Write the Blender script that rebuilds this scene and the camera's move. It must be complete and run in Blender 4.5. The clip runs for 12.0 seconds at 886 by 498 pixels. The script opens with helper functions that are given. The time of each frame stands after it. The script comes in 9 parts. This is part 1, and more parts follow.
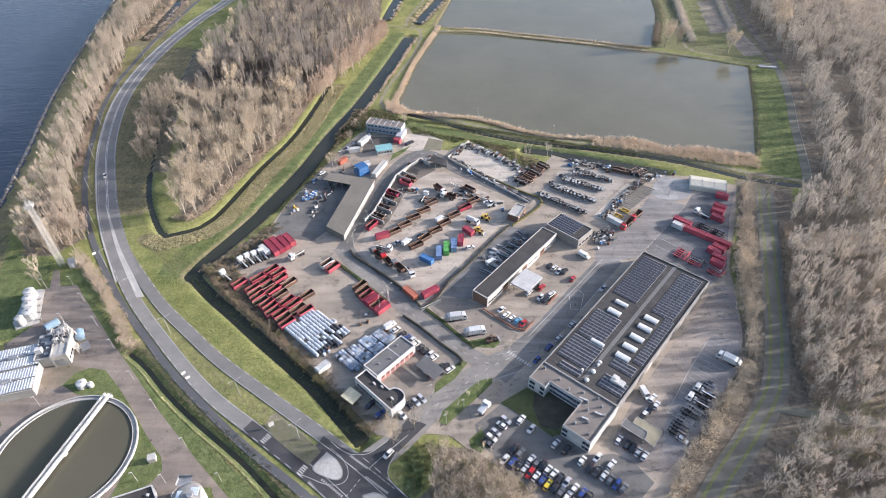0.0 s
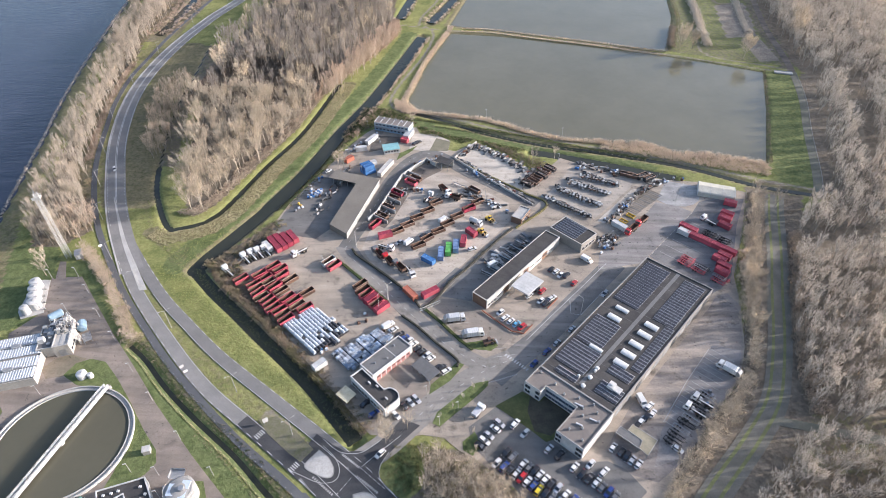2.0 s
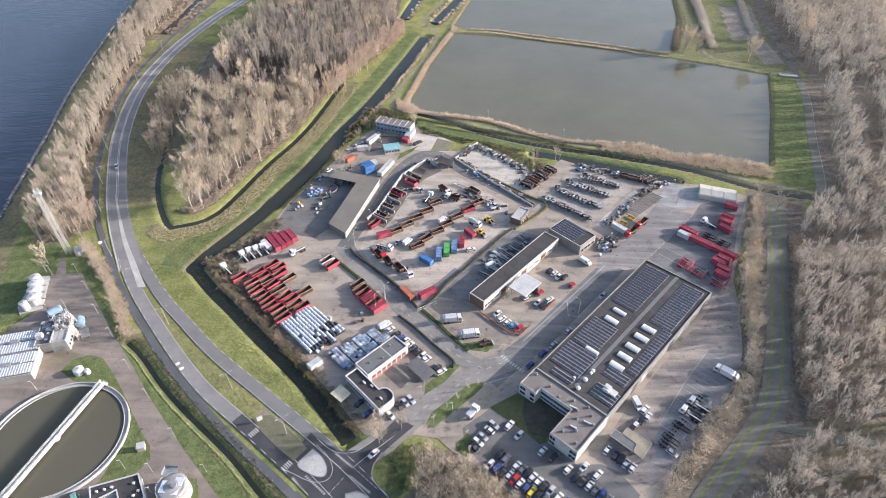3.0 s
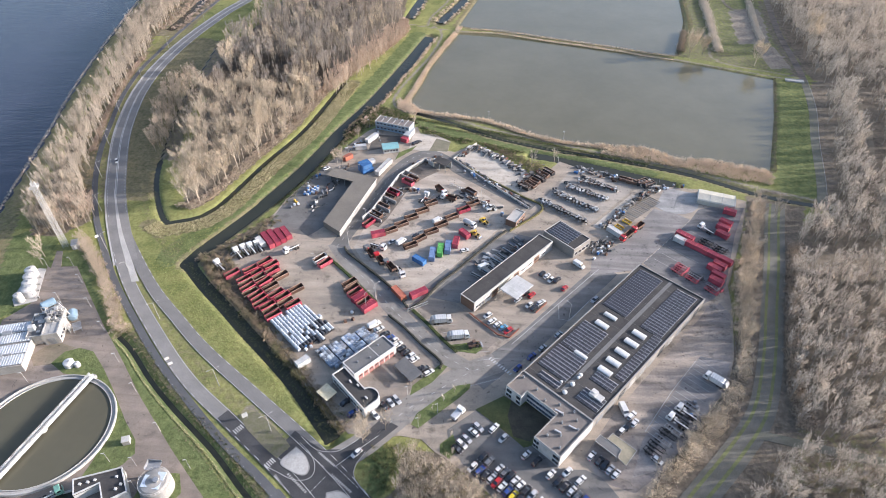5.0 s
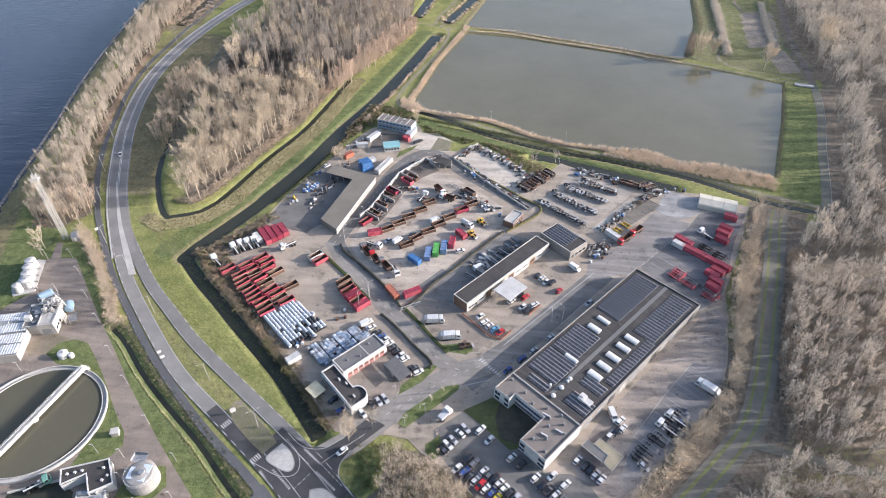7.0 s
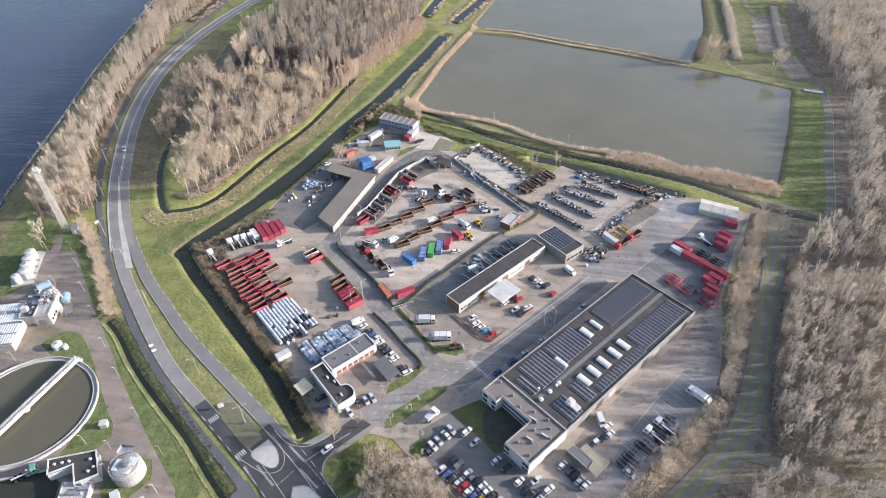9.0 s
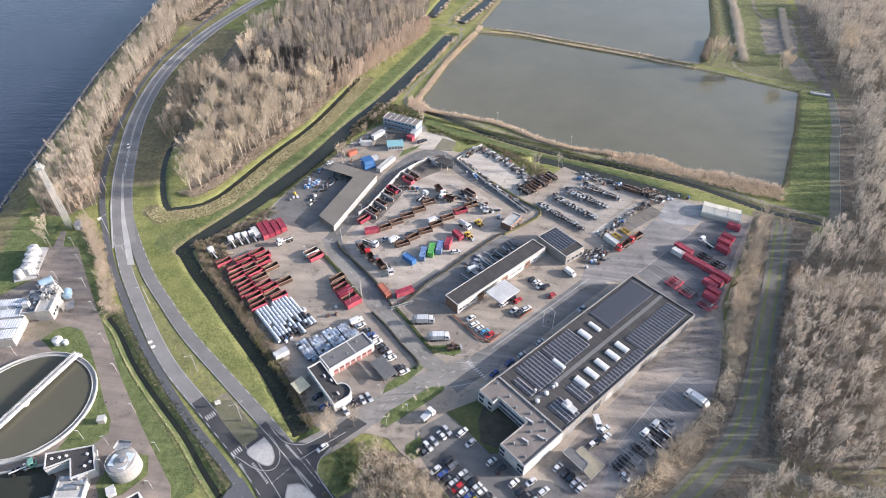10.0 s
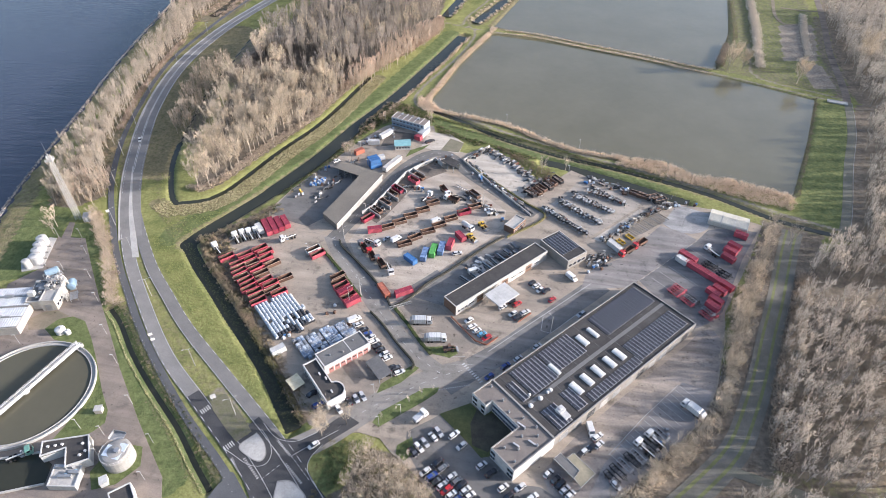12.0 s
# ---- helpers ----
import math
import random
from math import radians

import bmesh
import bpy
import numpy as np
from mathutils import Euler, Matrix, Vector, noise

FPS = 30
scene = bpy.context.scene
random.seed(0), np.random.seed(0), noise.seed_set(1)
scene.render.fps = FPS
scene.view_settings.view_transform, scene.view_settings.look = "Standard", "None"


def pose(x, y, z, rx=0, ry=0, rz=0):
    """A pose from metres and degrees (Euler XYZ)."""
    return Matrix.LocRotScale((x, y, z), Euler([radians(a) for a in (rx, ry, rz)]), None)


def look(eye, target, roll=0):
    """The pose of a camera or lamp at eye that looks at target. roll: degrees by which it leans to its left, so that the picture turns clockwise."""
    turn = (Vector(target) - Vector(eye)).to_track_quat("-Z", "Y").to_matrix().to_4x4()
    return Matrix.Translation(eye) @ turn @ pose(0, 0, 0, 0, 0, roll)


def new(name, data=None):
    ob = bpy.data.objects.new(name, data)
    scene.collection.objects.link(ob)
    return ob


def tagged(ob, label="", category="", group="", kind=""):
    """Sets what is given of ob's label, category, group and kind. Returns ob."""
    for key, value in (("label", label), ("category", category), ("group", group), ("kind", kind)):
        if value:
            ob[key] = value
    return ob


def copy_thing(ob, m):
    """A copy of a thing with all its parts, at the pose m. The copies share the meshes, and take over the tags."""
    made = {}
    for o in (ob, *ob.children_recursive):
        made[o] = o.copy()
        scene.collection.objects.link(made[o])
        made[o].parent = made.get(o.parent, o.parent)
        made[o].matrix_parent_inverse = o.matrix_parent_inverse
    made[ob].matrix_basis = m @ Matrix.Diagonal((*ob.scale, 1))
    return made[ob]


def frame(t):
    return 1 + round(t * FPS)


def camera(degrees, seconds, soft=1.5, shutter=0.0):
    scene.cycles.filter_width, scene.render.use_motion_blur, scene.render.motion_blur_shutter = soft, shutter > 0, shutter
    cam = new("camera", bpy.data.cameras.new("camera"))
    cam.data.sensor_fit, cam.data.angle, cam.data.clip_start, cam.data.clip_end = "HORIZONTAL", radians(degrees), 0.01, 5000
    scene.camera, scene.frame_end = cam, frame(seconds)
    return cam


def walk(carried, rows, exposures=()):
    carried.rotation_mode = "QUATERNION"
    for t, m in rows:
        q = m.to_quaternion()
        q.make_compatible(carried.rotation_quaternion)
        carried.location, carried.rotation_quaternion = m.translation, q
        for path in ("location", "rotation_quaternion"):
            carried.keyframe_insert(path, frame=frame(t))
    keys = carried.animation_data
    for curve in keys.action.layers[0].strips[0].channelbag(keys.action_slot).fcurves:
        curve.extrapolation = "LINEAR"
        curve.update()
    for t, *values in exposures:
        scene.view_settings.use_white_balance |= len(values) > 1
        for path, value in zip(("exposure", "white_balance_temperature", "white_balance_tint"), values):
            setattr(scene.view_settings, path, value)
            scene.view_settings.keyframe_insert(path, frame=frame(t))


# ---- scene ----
# The camera: one slow flight to the right, high over the works.
cam = camera(72.7, 12.0, 0.6)
PATH = [
    (0, (-0.075, -0.136, 174.641), (-0.099, 1.373, 173.328), -0.7),
    (0.5, (1.195, 0.054, 174.576), (1.153, 1.563, 173.263), -0.7),
    (1, (2.549, 0.144, 174.484), (2.492, 1.653, 173.172), -0.6),
    (1.5, (4.155, 0.365, 174.428), (4.091, 1.874, 173.116), -0.6),
    (2, (5.496, 0.765, 174.521), (5.423, 2.272, 173.208), -0.5),
    (2.5, (7.198, 0.93, 174.463), (7.113, 2.436, 173.15), -0.4),
    (3, (8.831, 1.143, 174.309), (8.738, 2.65, 172.997), -0.4),
    (5, (15.996, 2.318, 174.104), (15.87, 3.822, 172.792), -0.1),
    (5.5, (17.617, 2.632, 174.035), (17.482, 4.135, 172.722), -0.0),
    (6, (19.533, 2.839, 173.948), (19.386, 4.341, 172.636), -0.0),
    (6.5, (21.142, 3.223, 173.991), (20.987, 4.723, 172.677), 0.0),
    (7, (23.024, 3.643, 174.064), (22.858, 5.141, 172.749), 0.1),
    (9, (30.303, 5.136, 173.911), (30.096, 6.628, 172.596), 0.3),
    (9.5, (31.861, 5.463, 173.952), (31.642, 6.954, 172.637), 0.3),
    (10, (33.378, 5.725, 173.784), (33.147, 7.214, 172.469), 0.3),
    (10.5, (34.859, 6.196, 173.815), (34.615, 7.683, 172.5), 0.4),
    (11, (36.537, 6.555, 173.938), (36.279, 8.039, 172.623), 0.4),
    (11.5, (37.993, 6.981, 173.796), (37.722, 8.464, 172.48), 0.4),
    (12, (39.495, 7.565, 173.924), (39.211, 9.044, 172.608), 0.5),
]
walk(cam, [(t, look(eye, target, roll)) for t, eye, target, roll in PATH], ((0.0, 1.2, 6100, 15), (12.0, 1.2, 6100, 15)))

# World, sun and exposure: a low winter sun, hazy sky.
SUN_EL, SUN_AZ = 16.0, 11.0
world = bpy.data.worlds.new("sky")
scene.world = world
world.use_nodes = True
wn = world.node_tree
wn.nodes.clear()
sky = wn.nodes.new("ShaderNodeTexSky")
sky.sky_type, sky.sun_disc = "NISHITA", False
sky.sun_elevation, sky.sun_rotation = radians(SUN_EL), radians(90 - SUN_AZ)
sky.air_density, sky.dust_density, sky.ozone_density = 1.0, 2.5, 1.0
bg = wn.nodes.new("ShaderNodeBackground")
bg.inputs["Strength"].default_value = 0.142
wout = wn.nodes.new("ShaderNodeOutputWorld")
wn.links.new(sky.outputs[0], bg.inputs[0])
wn.links.new(bg.outputs[0], wout.inputs[0])

sun = new("sun", bpy.data.lights.new("sun", "SUN"))
sun.data.energy, sun.data.angle, sun.data.color = 4.3, radians(0.6), (1.0, 0.93, 0.86)
_el, _az = radians(SUN_EL), radians(SUN_AZ)
sun.matrix_world = look((300 * math.cos(_az), 300 * math.sin(_az), 300 * math.tan(_el)), (0, 0, 0))

# Materials.
def surf(name, c1, c2, rough=0.85, scale=0.15, fine=2.5, bump=0.25, metal=0.0, spec=0.3, vary=0.0, local=False, detail=6, dist=0.05, stain=None):
    """Two colours mixed by broad stains, broken up by a fine grain, with relief."""
    m = bpy.data.materials.new(name)
    m.use_nodes = True
    n, l = m.node_tree.nodes, m.node_tree.links
    b = n["Principled BSDF"]
    if local:
        src = n.new("ShaderNodeTexCoord").outputs["Object"]
    else:
        src = n.new("ShaderNodeNewGeometry").outputs["Position"]
    big, small = n.new("ShaderNodeTexNoise"), n.new("ShaderNodeTexNoise")
    big.inputs["Scale"].default_value, big.inputs["Detail"].default_value = scale, detail
    big.inputs["Roughness"].default_value = 0.65
    small.inputs["Scale"].default_value, small.inputs["Detail"].default_value = fine, 4
    ramp = n.new("ShaderNodeMapRange")
    ramp.inputs[1].default_value, ramp.inputs[2].default_value = 0.34, 0.66
    mix = n.new("ShaderNodeMix")
    mix.data_type = "RGBA"
    mix.inputs[6].default_value, mix.inputs[7].default_value = (*c1, 1), (*c2, 1)
    hsv = n.new("ShaderNodeHueSaturation")
    val = n.new("ShaderNodeMapRange")
    val.inputs[3].default_value, val.inputs[4].default_value = 0.72, 1.28
    l.new(src, big.inputs["Vector"]), l.new(src, small.inputs["Vector"])
    l.new(big.outputs[0], ramp.inputs[0]), l.new(ramp.outputs[0], mix.inputs[0])
    l.new(small.outputs[0], val.inputs[0])
    last = val.outputs[0]
    if vary:
        info, vr, mul = n.new("ShaderNodeObjectInfo"), n.new("ShaderNodeMapRange"), n.new("ShaderNodeMath")
        vr.inputs[3].default_value, vr.inputs[4].default_value = 1 - vary, 1 + vary
        mul.operation = "MULTIPLY"
        l.new(info.outputs["Random"], vr.inputs[0])
        l.new(vr.outputs[0], mul.inputs[0]), l.new(last, mul.inputs[1])
        last = mul.outputs[0]
    if stain:
        spot, sr, sm = n.new("ShaderNodeTexNoise"), n.new("ShaderNodeMapRange"), n.new("ShaderNodeMath")
        spot.inputs["Scale"].default_value, spot.inputs["Detail"].default_value, spot.inputs["Roughness"].default_value = 0.14, 9, 0.7
        sr.inputs[1].default_value, sr.inputs[2].default_value = 0.55, 0.68
        sr.inputs[3].default_value, sr.inputs[4].default_value = 1.0, stain[0]
        streak, st, s2 = n.new("ShaderNodeTexNoise"), n.new("ShaderNodeMapping"), n.new("ShaderNodeMapRange")
        st.inputs["Rotation"].default_value, st.inputs["Scale"].default_value = (0, 0, -0.87), (0.035, 0.3, 1)
        streak.inputs["Scale"].default_value, streak.inputs["Detail"].default_value, streak.inputs["Distortion"].default_value = 1.0, 7, 0.6
        s2.inputs[1].default_value, s2.inputs[2].default_value = 0.3, 0.7
        s2.inputs[3].default_value, s2.inputs[4].default_value = 1 - stain[1], 1 + stain[1] * 0.6
        sm.operation = "MULTIPLY"
        sm2 = n.new("ShaderNodeMath")
        sm2.operation = "MULTIPLY"
        l.new(src, spot.inputs["Vector"]), l.new(spot.outputs[0], sr.inputs[0])
        l.new(src, st.inputs[0]), l.new(st.outputs[0], streak.inputs["Vector"]), l.new(streak.outputs[0], s2.inputs[0])
        l.new(sr.outputs[0], sm.inputs[0]), l.new(s2.outputs[0], sm.inputs[1])
        l.new(sm.outputs[0], sm2.inputs[0]), l.new(last, sm2.inputs[1])
        blot, br, bm_ = n.new("ShaderNodeTexNoise"), n.new("ShaderNodeMapRange"), n.new("ShaderNodeMath")
        blot.inputs["Scale"].default_value, blot.inputs["Detail"].default_value, blot.inputs["Roughness"].default_value = 0.55, 5, 0.6
        br.inputs[1].default_value, br.inputs[2].default_value, br.inputs[3].default_value, br.inputs[4].default_value = 0.63, 0.68, 1.0, 0.45
        bm_.operation = "MULTIPLY"
        l.new(src, blot.inputs["Vector"]), l.new(blot.outputs[0], br.inputs[0])
        l.new(br.outputs[0], bm_.inputs[0]), l.new(sm2.outputs[0], bm_.inputs[1])
        last = bm_.outputs[0]
    l.new(mix.outputs[2], hsv.inputs["Color"]), l.new(last, hsv.inputs["Value"])
    l.new(hsv.outputs[0], b.inputs["Base Color"])
    b.inputs["Roughness"].default_value, b.inputs["Metallic"].default_value = rough, metal
    b.inputs["Specular IOR Level"].default_value = spec
    if bump:
        bp = n.new("ShaderNodeBump")
        bp.inputs["Strength"].default_value, bp.inputs["Distance"].default_value = bump, dist
        l.new(small.outputs[0], bp.inputs["Height"]), l.new(bp.outputs[0], b.inputs["Normal"])
    return m


def node(m, kind, **inputs):
    nd = m.node_tree.nodes.new(kind)
    for key, value in inputs.items():
        nd.inputs[key].default_value = value
    return nd


def twigs(name, c1, c2, scale=0.11, vary=0.2):
    """Bare twigs: tone varies from tree to tree and from twig to twig."""
    m = surf(name, c1, c2, 0.95, scale, 0.6, 0, 0, 0.1, vary)
    n, l = m.node_tree.nodes, m.node_tree.links
    hsv = next(k for k in n if k.type == "HUE_SAT")
    old = hsv.inputs["Value"].links[0].from_socket
    geo, vr, mul = n.new("ShaderNodeNewGeometry"), n.new("ShaderNodeMapRange"), n.new("ShaderNodeMath")
    vr.inputs[3].default_value, vr.inputs[4].default_value = 0.72, 1.24
    mul.operation = "MULTIPLY"
    l.new(geo.outputs["Random Per Island"], vr.inputs[0])
    l.new(vr.outputs[0], mul.inputs[0]), l.new(old, mul.inputs[1]), l.new(mul.outputs[0], hsv.inputs["Value"])
    return m


def water(name, c1, c2, rough, ripple, size, spec=0.5):
    """Murky water: body colour below, real gloss above, wind ripples."""
    m = surf(name, c1, c2, rough, 0.02, size, 0, 0, spec)
    n, l = m.node_tree.nodes, m.node_tree.links
    geo = n.new("ShaderNodeNewGeometry")
    mp = node(m, "ShaderNodeMapping", Rotation=(0, 0, 0.3), Scale=(0.35, 1.0, 1.0))
    for nd in n:
        if nd.type == "MAP_RANGE" and abs(nd.inputs[3].default_value - 0.72) < 1e-4:
            nd.inputs[3].default_value, nd.inputs[4].default_value = 0.96, 1.04
    w1 = node(m, "ShaderNodeTexNoise", Scale=size, Detail=5.0, Roughness=0.6)
    bp = node(m, "ShaderNodeBump", Strength=ripple, Distance=0.3)
    l.new(geo.outputs["Position"], mp.inputs[0]), l.new(mp.outputs[0], w1.inputs["Vector"])
    l.new(w1.outputs[0], bp.inputs["Height"]), l.new(bp.outputs[0], n["Principled BSDF"].inputs["Normal"])
    return m


def ground_mat():
    """Grass, leaf litter, dry reed ground and bare earth, by what grows where."""
    m = bpy.data.materials.new("ground")
    m.use_nodes = True
    n, l = m.node_tree.nodes, m.node_tree.links
    geo = n.new("ShaderNodeNewGeometry")
    att = n.new("ShaderNodeAttribute")
    att.attribute_name = "cover"
    sep = n.new("ShaderNodeSeparateColor")
    l.new(att.outputs["Color"], sep.inputs[0])

    def patch(scale, c1, c2, lo=0.35, hi=0.65, detail=7.0):
        tx = node(m, "ShaderNodeTexNoise", Scale=scale, Detail=detail, Roughness=0.7)
        rp = n.new("ShaderNodeMapRange")
        rp.inputs[1].default_value, rp.inputs[2].default_value = lo, hi
        mx = n.new("ShaderNodeMix")
        mx.data_type = "RGBA"
        mx.inputs[6].default_value, mx.inputs[7].default_value = (*c1, 1), (*c2, 1)
        l.new(geo.outputs["Position"], tx.inputs["Vector"]), l.new(tx.outputs[0], rp.inputs[0]), l.new(rp.outputs[0], mx.inputs[0])
        return mx.outputs[2]

    def over(fac, a, b):
        tx = node(m, "ShaderNodeTexNoise", Scale=0.45, Detail=5.0)
        ad = n.new("ShaderNodeMath")
        ad.operation, ad.inputs[1].default_value = "MULTIPLY_ADD", 0.9
        rp = n.new("ShaderNodeMapRange")
        rp.inputs[1].default_value, rp.inputs[2].default_value = 0.7, 1.1
        mx = n.new("ShaderNodeMix")
        mx.data_type = "RGBA"
        l.new(geo.outputs["Position"], tx.inputs["Vector"])
        l.new(tx.outputs[0], ad.inputs[0]), l.new(fac, ad.inputs[2]), l.new(ad.outputs[0], rp.inputs[0])
        l.new(rp.outputs[0], mx.inputs[0]), l.new(a, mx.inputs[6]), l.new(b, mx.inputs[7])
        return mx.outputs[2]

    lush = patch(0.12, GRASS_A, GRASS_B, 0.38, 0.62)
    tufty = patch(0.045, (0.12, 0.15, 0.05), (0.31, 0.305, 0.115), 0.36, 0.64, 9.0)
    blend = n.new("ShaderNodeMix")
    blend.data_type, blend.inputs[0].default_value = "RGBA", 0.45
    l.new(lush, blend.inputs[6]), l.new(tufty, blend.inputs[7])
    lush = blend.outputs[2]
    lush = over(att.outputs["Alpha"], lush, patch(0.2, (0.08, 0.105, 0.04), (0.155, 0.175, 0.075)))
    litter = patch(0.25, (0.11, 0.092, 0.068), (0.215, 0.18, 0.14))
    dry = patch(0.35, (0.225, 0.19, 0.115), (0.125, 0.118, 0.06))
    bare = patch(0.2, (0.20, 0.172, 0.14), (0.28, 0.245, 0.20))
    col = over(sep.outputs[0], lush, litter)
    col = over(sep.outputs[1], col, dry)
    col = over(sep.outputs[2], col, bare)
    fine = node(m, "ShaderNodeTexNoise", Scale=0.75, Detail=7.0, Roughness=0.72)
    vr = n.new("ShaderNodeMapRange")
    vr.inputs[1].default_value, vr.inputs[2].default_value = 0.25, 0.75
    vr.inputs[3].default_value, vr.inputs[4].default_value = 0.64, 1.36
    hsv = n.new("ShaderNodeHueSaturation")
    bp = node(m, "ShaderNodeBump", Strength=0.75, Distance=0.5)
    b = n["Principled BSDF"]
    l.new(geo.outputs["Position"], fine.inputs["Vector"]), l.new(fine.outputs[0], vr.inputs[0])
    l.new(vr.outputs[0], hsv.inputs["Value"]), l.new(col, hsv.inputs["Color"])
    l.new(hsv.outputs[0], b.inputs["Base Color"]), l.new(fine.outputs[0], bp.inputs["Height"])
    l.new(bp.outputs[0], b.inputs["Normal"])
    b.inputs["Roughness"].default_value, b.inputs["Specular IOR Level"].default_value = 0.95, 0.1
    return m


GRASS_A, GRASS_B = (0.112, 0.124, 0.045), (0.26, 0.248, 0.10)
GROUND = ground_mat()
RIVER = water("river_water", (0.028, 0.032, 0.05), (0.034, 0.038, 0.058), 0.14, 0.7, 0.5, 0.3)
POND = water("pond_water", (0.118, 0.108, 0.068), (0.14, 0.128, 0.084), 0.06, 0.02, 0.25, 0.46)
SLUDGE = water("settling_water", (0.085, 0.08, 0.055), (0.10, 0.094, 0.066), 0.2, 0.03, 0.4, 0.2)
DITCH = water("ditch_water", (0.027, 0.03, 0.022), (0.04, 0.041, 0.03), 0.1, 0.04, 0.6, 0.2)
PALEROAD = surf("pale_worn_asphalt", (0.25, 0.232, 0.208), (0.19, 0.177, 0.16), 0.85, 0.07, 2.5, 0.2, stain=(0.7, 0.2))
ASPHALT = surf("asphalt", (0.145, 0.14, 0.134), (0.195, 0.187, 0.178), 0.85, 0.08, 3.0, 0.2, stain=(0.65, 0.3))
ROADTAR = surf("worn_road_asphalt", (0.165, 0.16, 0.153), (0.225, 0.216, 0.205), 0.85, 0.12, 3.0, 0.15)
ROADTAR_PALE = surf("pale_worn_road_asphalt", (0.18, 0.174, 0.165), (0.235, 0.225, 0.213), 0.85, 0.12, 3.0, 0.15)
ROADTAR_DARK = surf("grey_road_asphalt", (0.145, 0.14, 0.134), (0.19, 0.183, 0.174), 0.85, 0.12, 3.0, 0.15)
ASPHALT_NEW = surf("dark_asphalt", (0.046, 0.046, 0.048), (0.068, 0.067, 0.068), 0.8, 0.1, 3.0, 0.2)
CYCLE = surf("cycle_path_asphalt", (0.08, 0.082, 0.088), (0.108, 0.11, 0.114), 0.85, 0.1, 3.0, 0.2)
YARD = surf("yard_paving", (0.355, 0.298, 0.238), (0.25, 0.216, 0.177), 0.9, 0.07, 2.0, 0.25, stain=(0.5, 0.2))
CARPARK = surf("car_park_asphalt", (0.125, 0.12, 0.113), (0.17, 0.163, 0.153), 0.85, 0.08, 3.0, 0.2, stain=(0.7, 0.15))
# Mottling holds dirt and also the fence trees' soft shadows.
BACK = surf("dirty_shadow_mottled_concrete", (0.35, 0.295, 0.24), (0.18, 0.166, 0.163), 0.9, 0.045, 1.5, 0.25, stain=(0.45, 0.4))
WORNPAVE = surf("worn_grey_paving", (0.36, 0.32, 0.272), (0.27, 0.242, 0.21), 0.9, 0.08, 2.0, 0.25, stain=(0.65, 0.2))
# Moss and the courtyard's shade are both in this dark green.
LAWN_DARK = surf("mossy_lawn_with_shade", (0.062, 0.075, 0.028), (0.105, 0.11, 0.045), 0.95, 0.3, 2.0, 0.6)
# Worn paving with the site office's shadow put into its colour.
SHADEPAVE = surf("worn_paving_with_shade", (0.135, 0.118, 0.10), (0.09, 0.083, 0.075), 0.9, 0.2, 2.5, 0.25, stain=(0.6, 0.2))
MEDIAN = surf("brown_earth_with_thin_grass", (0.155, 0.14, 0.105), (0.115, 0.118, 0.062), 0.95, 0.35, 2.0, 0.5)
GRASSBLADE = surf("sunlit_grass_blades", (0.34, 0.36, 0.125), (0.225, 0.25, 0.08), 0.9, 0.09, 1.0, 0, 0, 0.1)
INNERYARD = surf("beige_container_yard_paving", (0.44, 0.38, 0.315), (0.32, 0.277, 0.232), 0.9, 0.06, 2.0, 0.25, stain=(0.5, 0.25))
HAUL = surf("lilac_grey_haul_road", (0.27, 0.25, 0.235), (0.185, 0.175, 0.17), 0.85, 0.06, 2.0, 0.2, stain=(0.7, 0.3))
TREATPAVE = surf("brown_brick_paving", (0.26, 0.216, 0.18), (0.185, 0.157, 0.135), 0.9, 0.12, 2.5, 0.25, stain=(0.7, 0.25))
MUD = surf("muddy_concrete", (0.20, 0.165, 0.135), (0.12, 0.105, 0.092), 0.9, 0.15, 2.0, 0.3, stain=(0.6, 0.3))
SLAB = surf("concrete_slab", (0.50, 0.445, 0.375), (0.37, 0.335, 0.29), 0.85, 0.06, 2.0, 0.2, stain=(0.6, 0.2))
BRICKPAVE = surf("brick_paving", (0.275, 0.232, 0.192), (0.20, 0.178, 0.152), 0.9, 0.12, 2.5, 0.25, stain=(0.7, 0.2))
FADED = surf("faded_bay_paint", (0.42, 0.415, 0.40), (0.28, 0.275, 0.265), 0.8, 0.6, 3.0, 0.1)
PAINT = surf("road_paint", (0.50, 0.50, 0.485), (0.35, 0.35, 0.34), 0.7, 0.5, 3.0, 0.1)
WET = surf("wet_concrete", (0.36, 0.345, 0.325), (0.225, 0.218, 0.212), 0.45, 0.1, 1.5, 0.05, stain=(0.6, 0.25))
DIRT = surf("trodden_earth", (0.21, 0.19, 0.14), (0.15, 0.14, 0.095), 0.95, 0.2, 2.0, 0.3)
PALE = surf("pale_concrete", (0.44, 0.425, 0.40), (0.34, 0.33, 0.31), 0.85, 0.15, 2.0, 0.2)
ROOF_DARK = surf("dark_roofing_felt", (0.04, 0.038, 0.038), (0.07, 0.066, 0.063), 0.85, 0.12, 2.0, 0.3)
ROOF_GRAVEL = surf("gravel_roofing", (0.20, 0.175, 0.155), (0.15, 0.135, 0.125), 0.95, 0.2, 4.0, 0.5)
ROOF_BROWN = surf("weathered_roof_sheet", (0.18, 0.163, 0.138), (0.145, 0.132, 0.113), 0.8, 0.1, 2.0, 0.15)
ROOF_GREY = surf("grey_roof_sheet", (0.16, 0.158, 0.155), (0.12, 0.118, 0.116), 0.7, 0.1, 2.0, 0.15)
WHITE = surf("white_paint", (0.54, 0.535, 0.52), (0.41, 0.405, 0.39), 0.6, 0.3, 2.0, 0.08)
